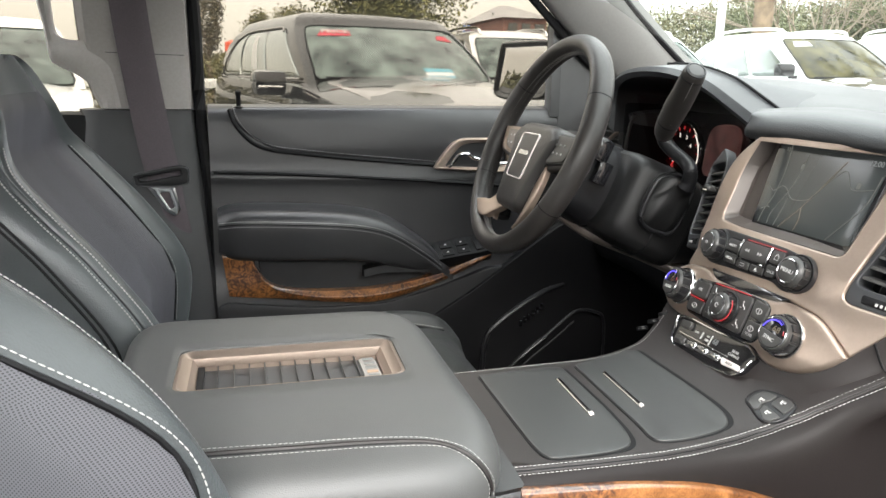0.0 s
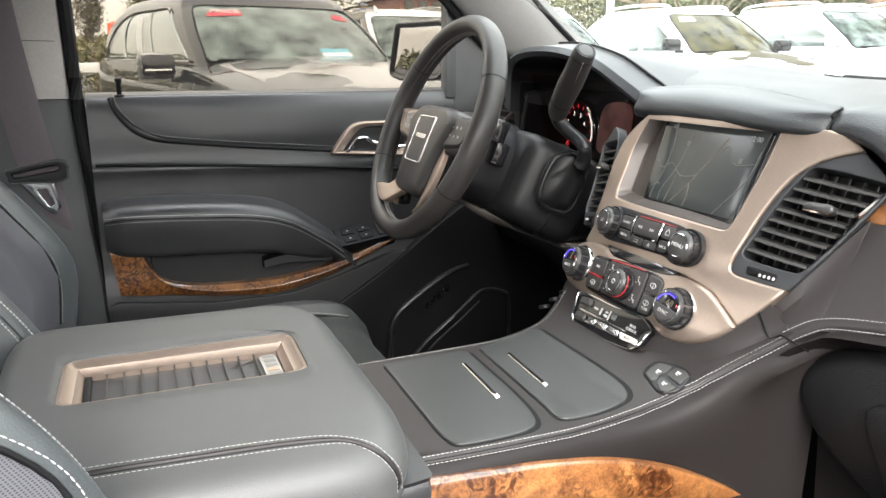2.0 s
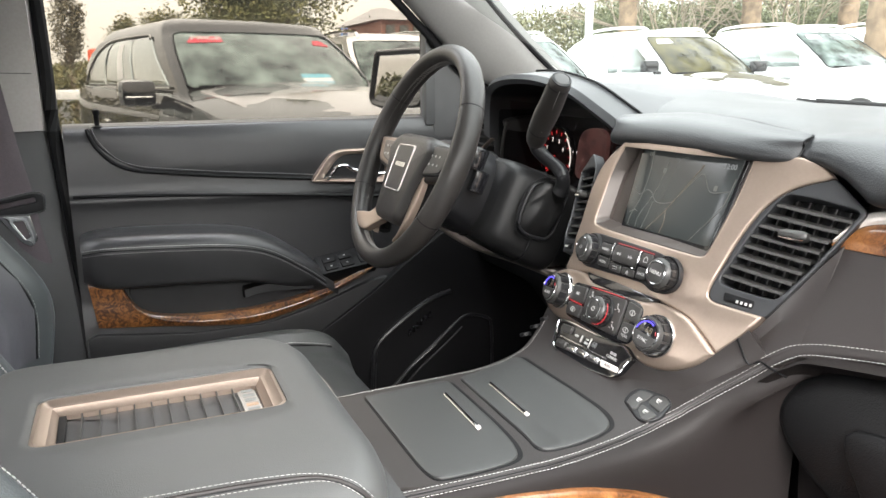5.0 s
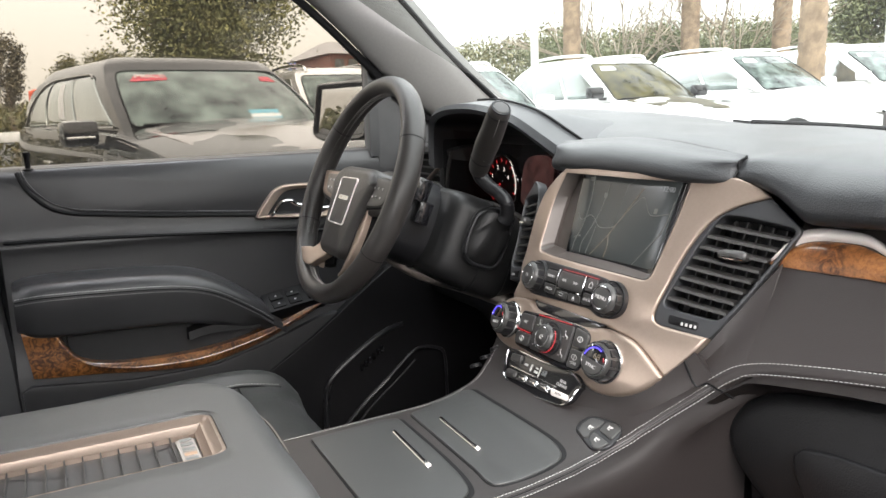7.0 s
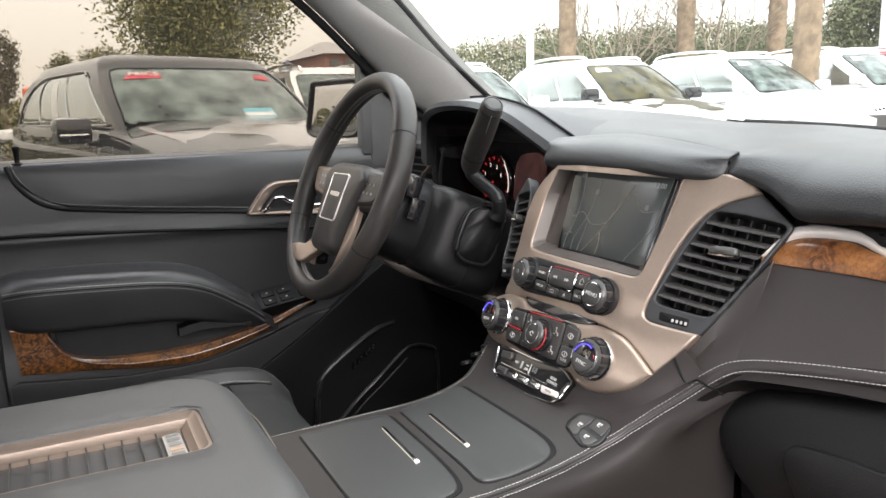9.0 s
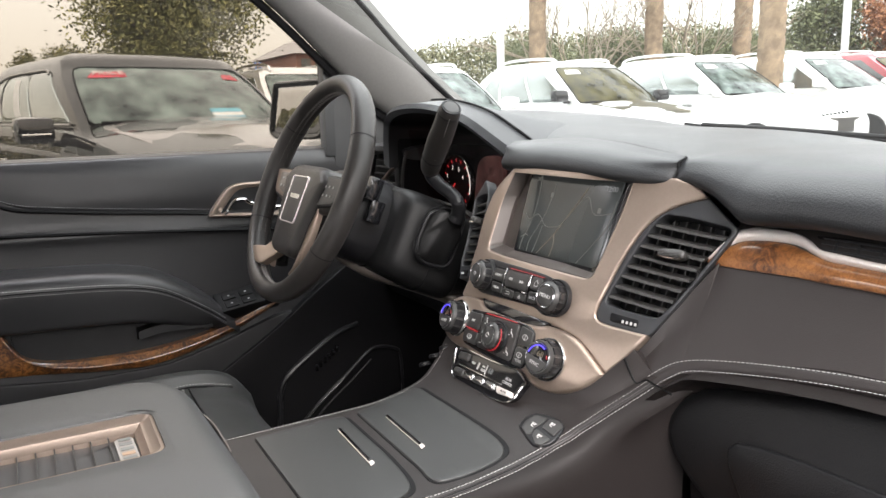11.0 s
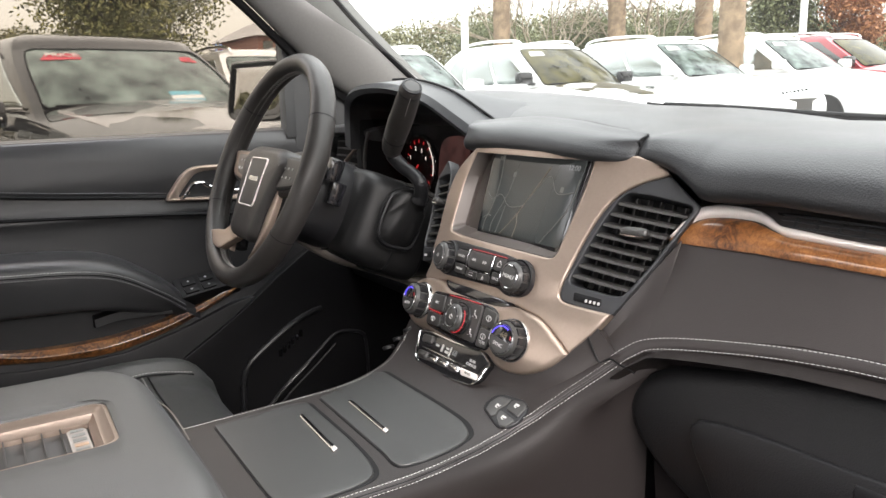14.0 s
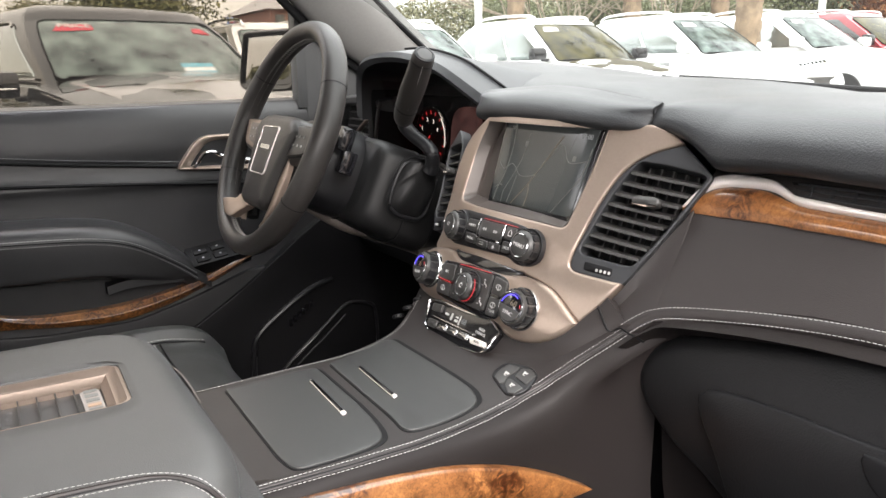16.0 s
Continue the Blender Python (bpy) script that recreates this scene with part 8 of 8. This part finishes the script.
        for v0, v1, mt in ((0.08, 0.13, BLUE_PRINT), (0.13, 0.185, WHITE_PRINT), (0.185, 0.25, BLUE_PRINT)):
            part("paper", slab(outline([(0.10, v0), (0.44, v0), (0.44, v1), (0.10, v1)], 0.005, 30), lambda u, v, w: F_front(u, v, w + 0.016), 0.003, 0.0005), mt, scr)
    elif paint == WHITE_PAINT:
        part("paper", slab(outline([(-0.78, 0.76), (-0.45, 0.78), (-0.46, 0.88), (-0.74, 0.88)], 0.01, 30), lambda u, v, w: F_front(u, v, w + 0.016), 0.003, 0.0005), WHITE_PRINT, scr)
    c.matrix_basis = m
    return c


def on_lot(x, y, turn, lift=0.0):
    return pose(x, y, ground_z(y) + lift, 0, 0, turn)


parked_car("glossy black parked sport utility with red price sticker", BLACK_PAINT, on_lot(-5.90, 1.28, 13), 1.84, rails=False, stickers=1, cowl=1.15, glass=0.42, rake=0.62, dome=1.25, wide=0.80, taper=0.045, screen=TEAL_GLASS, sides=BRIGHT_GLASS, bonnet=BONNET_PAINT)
parked_car("white parked sport utility with a dark bonnet and roof rails", WHITE_PAINT, on_lot(-8.93, 8.5, 0), 1.84, bonnet=DARK_BONNET)
first = parked_car("white parked sport utility with roof rails", WHITE_PAINT, on_lot(-8.5, 11.1, 2), 1.84, mirror_dark=False, screen=TEAL_GLASS)
copy_thing(first, on_lot(-9.2, 5.7, 0))
copy_thing(first, on_lot(-8.3, 13.8, 0))
parked_car("dark red parked sport utility at the row's end", RED_PAINT, on_lot(-8.4, 16.2, 0), 1.82)
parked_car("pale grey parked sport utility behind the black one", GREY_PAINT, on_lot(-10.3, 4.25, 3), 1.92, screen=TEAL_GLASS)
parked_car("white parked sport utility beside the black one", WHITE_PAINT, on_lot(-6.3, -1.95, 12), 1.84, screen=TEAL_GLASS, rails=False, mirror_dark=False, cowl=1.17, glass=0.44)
# Out of view, added to cut low light entering the open doorway.
parked_car("unseen dark sport utility added beside the doorway to cut light", BLACK_PAINT, on_lot(3.0, 0.2, 90), 1.9, rails=False)

# ---- planting ----
BARK = mat("grey_bark", (0.16, 0.12, 0.09), 0.9, vary=0.3, scale=8, bump=0.8, bump_scale=30)
PALM_BARK = mat("palm_bark", (0.27, 0.20, 0.135), 0.9, vary=0.35, scale=5, bump=0.8, bump_scale=25)
PALE_BARK = mat("pale_bare_bark", (0.30, 0.25, 0.19), 0.85, vary=0.2, scale=6)


def leaf_mat(name, a, b):
    m = mat(name, a, 0.6)
    nt = m.node_tree
    geo, ramp = nt.nodes.new("ShaderNodeNewGeometry"), nt.nodes.new("ShaderNodeValToRGB")
    ramp.color_ramp.elements[0].color, ramp.color_ramp.elements[1].color = (*a, 1), (*b, 1)
    nt.links.new(geo.outputs["Random Per Island"], ramp.inputs["Fac"])
    nt.links.new(ramp.outputs[0], nt.nodes["Principled BSDF"].inputs["Base Color"])
    return m


OAK_LEAF = leaf_mat("olive_leaf", (0.075, 0.09, 0.03), (0.27, 0.255, 0.10))
GREEN_LEAF = leaf_mat("hazy_green_leaf", (0.06, 0.075, 0.03), (0.16, 0.17, 0.075))
HEDGE_LEAF = leaf_mat("hedge_leaf", (0.06, 0.065, 0.022), (0.2, 0.175, 0.07))
WOOD_LEAF = leaf_mat("woodland_leaf", (0.075, 0.085, 0.04), (0.21, 0.195, 0.10))
AUTUMN_LEAF = leaf_mat("autumn_leaf", (0.2, 0.07, 0.03), (0.36, 0.16, 0.06))
BROWN_LEAF = leaf_mat("brown_leaf", (0.085, 0.08, 0.05), (0.2, 0.17, 0.11))
rng = np.random.default_rng(5)


def leaves(centres, size, flat=1.0):
    """Bent diamond leaves at random turns."""
    n = len(centres)
    a, b = rng.normal(size=(n, 3)), rng.normal(size=(n, 3))
    a /= np.linalg.norm(a, axis=1)[:, None]
    b -= (a * b).sum(1)[:, None] * a
    b /= np.linalg.norm(b, axis=1)[:, None]
    s = size * rng.uniform(0.6, 1.3, (n, 1))
    nrm = np.cross(a, b)
    v = np.stack([centres - a * s, centres + b * s * 0.45 + nrm * s * 0.12, centres + a * s, centres - b * s * 0.45 + nrm * s * 0.12], 1).reshape(-1, 3)
    me = bpy.data.meshes.new("crown")
    i = np.arange(n)[:, None] * 4
    me.from_pydata(v.tolist(), [], np.concatenate([i + [0, 1, 2], i + [0, 2, 3]]).tolist())
    return me


def crown_points(n, centre, radius, clumps=40):
    """Points gathered in clumps about a rough crown, with gaps between."""
    d = rng.normal(size=(clumps, 3))
    d /= np.linalg.norm(d, axis=1)[:, None]
    c = d * rng.uniform(0.35, 1.0, (clumps, 1)) * np.array(radius) + centre
    pick = rng.integers(0, clumps, n)
    return c[pick] + rng.normal(size=(n, 3)) * np.array(radius) * 0.17


def leafy_tree(label, x, y, high, radius, n, size, leaf, group="trees", clumps=40, low=0.4):
    z = ground_z(y)
    t = thing("tree", label, "tree", group, at=(x, y, z))
    trunk = spline([(x, y, z - 0.05), (x + 0.05, y + 0.04, z + high * 0.2), (x - 0.04, y, z + high * 0.45), (x + 0.05, y, z + high * 0.8)], 5)
    bm = tube(trunk, [0.16 * high / 5 * (1 - 0.8 * i / (len(trunk) - 1)) for i in range(len(trunk))], 8)
    for i in range(9):
        a, f = rng.uniform(0, 6.28), rng.uniform(0.3, 0.75)
        s = trunk[int(f * (len(trunk) - 1))]
        e = s + Vector((math.cos(a) * radius[0] * 0.7, math.sin(a) * radius[1] * 0.7, high * 0.22))
        tube([s, s.lerp(e, 0.5) + Vector((0, 0, 0.1)), e], [0.05 * high / 5, 0.035 * high / 5, 0.012], 6, bm=bm)
    part("trunk", bm, BARK, t)
    me = leaves(crown_points(n, np.array([x, y, z + high * (1 + low) / 2]), radius, clumps), size)
    me.materials.append(leaf)
    ob = new("crown", me)
    ob.parent, ob.matrix_parent_inverse = t, Matrix.Translation(t.location).inverted()
    return t


leafy_tree("broad olive-green tree behind the parked cars", -13.2, 2.95, 4.9, (1.40, 1.40, 1.75), 44000, 0.042, OAK_LEAF, clumps=75, low=0.40)
leafy_tree("rounded brownish tree in the distance", -40, 1.5, 4.1, (1.2, 1.3, 1.4), 16000, 0.07, HEDGE_LEAF, low=0.3)
leafy_tree("rounded brownish tree in the distance", -40, 4.4, 4.6, (1.8, 2.2, 1.4), 20000, 0.07, HEDGE_LEAF, low=0.3)
leafy_tree("thin brown-green tree in the distance", -30, -0.75, 4.2, (0.6, 0.6, 1.2), 5200, 0.055, BROWN_LEAF, low=0.5)
leafy_tree("red autumn tree beyond the row", -14.5, 27, 4.4, (1.2, 1.4, 1.4), 7000, 0.08, AUTUMN_LEAF, low=0.3)
leafy_tree("dark green tree beyond the row", -16.5, 26, 5.2, (1.5, 1.6, 1.9), 8000, 0.085, GREEN_LEAF, low=0.3)
leafy_tree("dense green tree beyond the white cars", -27, 21.5, 3.9, (2.4, 2.4, 1.3), 26000, 0.055, GREEN_LEAF, low=0.3)
leafy_tree("dense green tree beyond the white cars", -25, 24.5, 3.9, (2.2, 2.2, 1.3), 26000, 0.055, GREEN_LEAF, low=0.3)
leafy_tree("dense green tree beyond the white cars", -22, 28, 3.8, (2.2, 2.2, 1.2), 26000, 0.055, GREEN_LEAF, low=0.3)

# far woods along the horizon; past 75 degrees out of view, added for darker reflections
n = 120000
az = np.where(rng.random(n) < 0.75, rng.uniform(radians(-6), radians(75), n), rng.uniform(radians(75), radians(354), n))
dist = rng.uniform(66, 82, n)
hx, hy = -np.cos(az) * dist, np.sin(az) * dist
top = 6.7 + 1.3 * np.clip((az - 0.45) / 0.2, 0, 1) - 1.6 * np.clip((az - 0.85) / 0.15, 0, 1) + 0.3 * np.sin(az * 23) + 0.25 * np.sin(az * 61 + 1)
ridge = (top - ground_z(hy)) * rng.uniform(0.9, 1.0, n)
hz = ground_z(hy) + rng.uniform(0, 1, n) ** 0.8 * ridge * np.where((az > 0.4) & (az < 1.31), 1.0, 0.45)
me = leaves(np.stack([hx, hy, hz], 1), np.where(az < 1.31, 0.2, 0.5)[:, None])
me.materials.append(WOOD_LEAF)
tagged(new("far_woods", me), "hazy olive woods along the horizon", "woods", kind="stuff")

# hedge beside the black car
n = 12000
hp = np.stack([rng.uniform(-12.6, -11.6, n), rng.uniform(-6.5, 1.0, n), rng.uniform(0, 1, n)], 1)
hp[:, 2] = ground_z(hp[:, 1]) + hp[:, 2] ** 0.8 * 1.62 + 0.06 * np.sin(hp[:, 1] * 6)
me = leaves(hp, 0.05)
me.materials.append(HEDGE_LEAF)
tagged(new("hedge", me), "clipped brownish-green hedge edging the lot", "hedge", kind="stuff")


def palm(x, y, r, lean):
    z = ground_z(y)
    t = thing("palm_tree", "tall palm with a rough diamond-patterned trunk", "palm tree", "palms along the lot", at=(x, y, z))
    bm = bmesh.new()
    n, h = 16, 7.0
    rings = []
    for i in range(64):
        f = i / 63
        ring = []
        for k in range(n):
            rr = r * (0.90 + 0.24 * ((i + k) % 2) + 0.03 * math.sin(i * 1.7 + k))
            ring.append(Vector((x + lean * f * h + rr * math.cos(2 * math.pi * k / n), y + rr * math.sin(2 * math.pi * k / n), z + f * h - 0.03 * ((i + k) % 2))))
        rings.append(ring)
    skin(bm, rings)
    part("trunk", bm, PALM_BARK, t, sharp=80)
    fr = bmesh.new()
    top = Vector((x + lean * h, y, z + h))
    for k in range(26):
        a, up = 2 * math.pi * k / 26 + 0.3 * math.sin(k), rng.uniform(-0.2, 1.0)
        d = Vector((math.cos(a), math.sin(a), 0))
        pts = [top + d * s + Vector((0, 0, up * s - 0.35 * s * s)) for s in (0, 0.5, 1.0, 1.5, 1.9)]
        for p, q in zip(pts, pts[1:]):
            side = d.cross(Vector((0, 0, 1))) * 0.22
            for sg in (-1, 1):
                fr.faces.new([fr.verts.new(v) for v in (p, q, (p + q) / 2 + side * sg + Vector((0, 0, -0.1)))])
    part("fronds", fr, OAK_LEAF, t, smooth=False)


for D, az, r, lean in ((20, 37.2, 0.20, 0.0), (21, 45.4, 0.21, 0.004), (22, 51.2, 0.21, 0.02), (15.3, 53.2, 0.21, 0.0)):
    palm(0.69 - D * math.cos(radians(az)), 0.21 + D * math.sin(radians(az)), r, lean)


def bare_tree(x, y, high):
    z = ground_z(y)
    t = thing("bare_tree", "leafless pale multi-stemmed tree", "tree", "bare trees", at=(x, y, z))
    bm = bmesh.new()

    def grow(p, d, length, r, depth):
        q = p + d * length
        tube([p, p.lerp(q, 0.5) + Vector(rng.normal(size=3) * 0.03), q], [r, r * 0.85, r * 0.7], 5, bm=bm)
        if depth:
            for _ in range(3 if depth > 1 else 2):
                e = (d + Vector(rng.normal(size=3) * 0.33)).normalized()
                grow(q, e, length * rng.uniform(0.6, 0.85), r * 0.62, depth - 1)

    for i in range(5):
        a = 2 * math.pi * i / 5
        grow(Vector((x, y, z)), Vector((0.35 * math.cos(a), 0.35 * math.sin(a), 1)).normalized(), high * 0.34, 0.045, 4)
    part("branches", bm, PALE_BARK, t)


for D, az in ((21, 40.3), (22.5, 47.6)):
    bare_tree(0.69 - D * math.cos(radians(az)), 0.21 + D * math.sin(radians(az)), 4.4)


def lamp_post(x, y, r):
    z = ground_z(y)
    t = thing("lamp_post", "white painted lot lamp post", "lamp post", "lot lamp posts", at=(x, y, z))
    part("pole", tube([(x, y, z - 0.1), (x, y, z + 4), (x, y, z + 9)], [r, r, r * 0.8], 16), WHITE_PAINT, t)
    b = bmesh.new()
    box(b, (x - 0.1, y - 0.5, z + 8.9), (x + 0.5, y + 0.5, z + 9.1), bevel=0.04)
    part("lamp_head", b, WHITE_PAINT, t)


for D, az, r in ((17, 34.5, 0.085), (24, 57.6, 0.1)):
    lamp_post(0.69 - D * math.cos(radians(az)), 0.21 + D * math.sin(radians(az)), r)

# low brick building beyond the lot
b = thing("brick_building", "low red-brown brick building with a pale metal roof", "building")
BRICK = mat("red_brown_brick", (0.21, 0.105, 0.08), 0.85, vary=0.2, scale=3)
ROOFING = mat("pale_metal_roof", (0.26, 0.245, 0.24), 0.7, vary=0.1, scale=2)
bm = bmesh.new()
box(bm, (-72, 21.6, 1.0), (-60, 25.4, 6.0))
part("wall", bm, BRICK, b)
bm = bmesh.new()
skin(bm, [[(-73, 21.2, 6.0), (-59.4, 21.2, 6.0), (-59.4, 25.8, 6.0), (-73, 25.8, 6.0)], [(-67, 23.2, 7.4), (-65, 23.2, 7.4), (-65, 23.8, 7.4), (-67, 23.8, 7.4)]])
part("roof", bm, ROOFING, b)
for i in range(3):
    bm = bmesh.new()
    box(bm, (-60.0, 22.0 + 1.2 * i, 4.9), (-59.9, 22.8 + 1.2 * i, 5.6))
    part("window", bm, CAR_GLASS, b)
bm = bmesh.new()
skin(bm, [[(-60, 17.6, 4.4), (-56, 17.6, 4.2), (-56, 27, 4.2), (-60, 27, 4.4)], [(-60, 17.6, 4.9), (-57, 17.6, 4.6), (-57, 27, 4.6), (-60, 27, 4.9)]])
part("canopy", bm, ROOFING, b)
bm = bmesh.new()
box(bm, (-62, 18, 1.0), (-59.0, 26.6, 4.4))
part("lower_wall", bm, BRICK, b)
# white guard rail and an orange barrier before the hedge
g = thing("guard_rail", "white painted guard rail at the lot's edge", "guard rail")
bm = bmesh.new()
box(bm, (-10.6, -5.0, 1.14), (-10.52, 0.3, 1.27), bevel=0.02)
part("rail", bm, WHITE_PAINT, g)
for i in range(3):
    bm = bmesh.new()
    box(bm, (-10.72, -4.6 + 2.0 * i, 0.1), (-10.6, -4.48 + 2.0 * i, 1.24), bevel=0.01)
    part("post", bm, WHITE_PAINT, g)
o = thing("traffic_barrel", "orange plastic traffic barrel beyond the hedge", "traffic barrel", at=(-16, 0.13, 0.02))
part("body", lathe([(0.2, 0), (0.2, 0.06), (0.16, 0.1), (0.155, 1.60), (0.13, 1.62), (0.13, 1.70), (0.15, 1.72), (0.14, 1.94), (0.05, 1.98)], Matrix.Translation((-16, 0.13, 0.02)), 20), mat("orange_plastic", (0.7, 0.12, 0.06), 0.5), o)
s = thing("lot_sign", "tall blue and white sign on a post", "sign", at=(-29, 9.1, 0.4))
part("post", tube([(-29, 9.1, 0.3), (-29, 9.1, 3.4)], 0.07, 8), ROOFING, s)
bm = bmesh.new()
box(bm, (-29.05, 9.0, 2.3), (-28.95, 9.25, 3.3), bevel=0.02)
part("board", bm, mat("blue_sign_paint", (0.08, 0.22, 0.55), 0.5), s)
bm = bmesh.new()
box(bm, (-28.95, 9.04, 3.1), (-28.92, 9.21, 3.25))
part("red_block", bm, RED_PRINT, s)
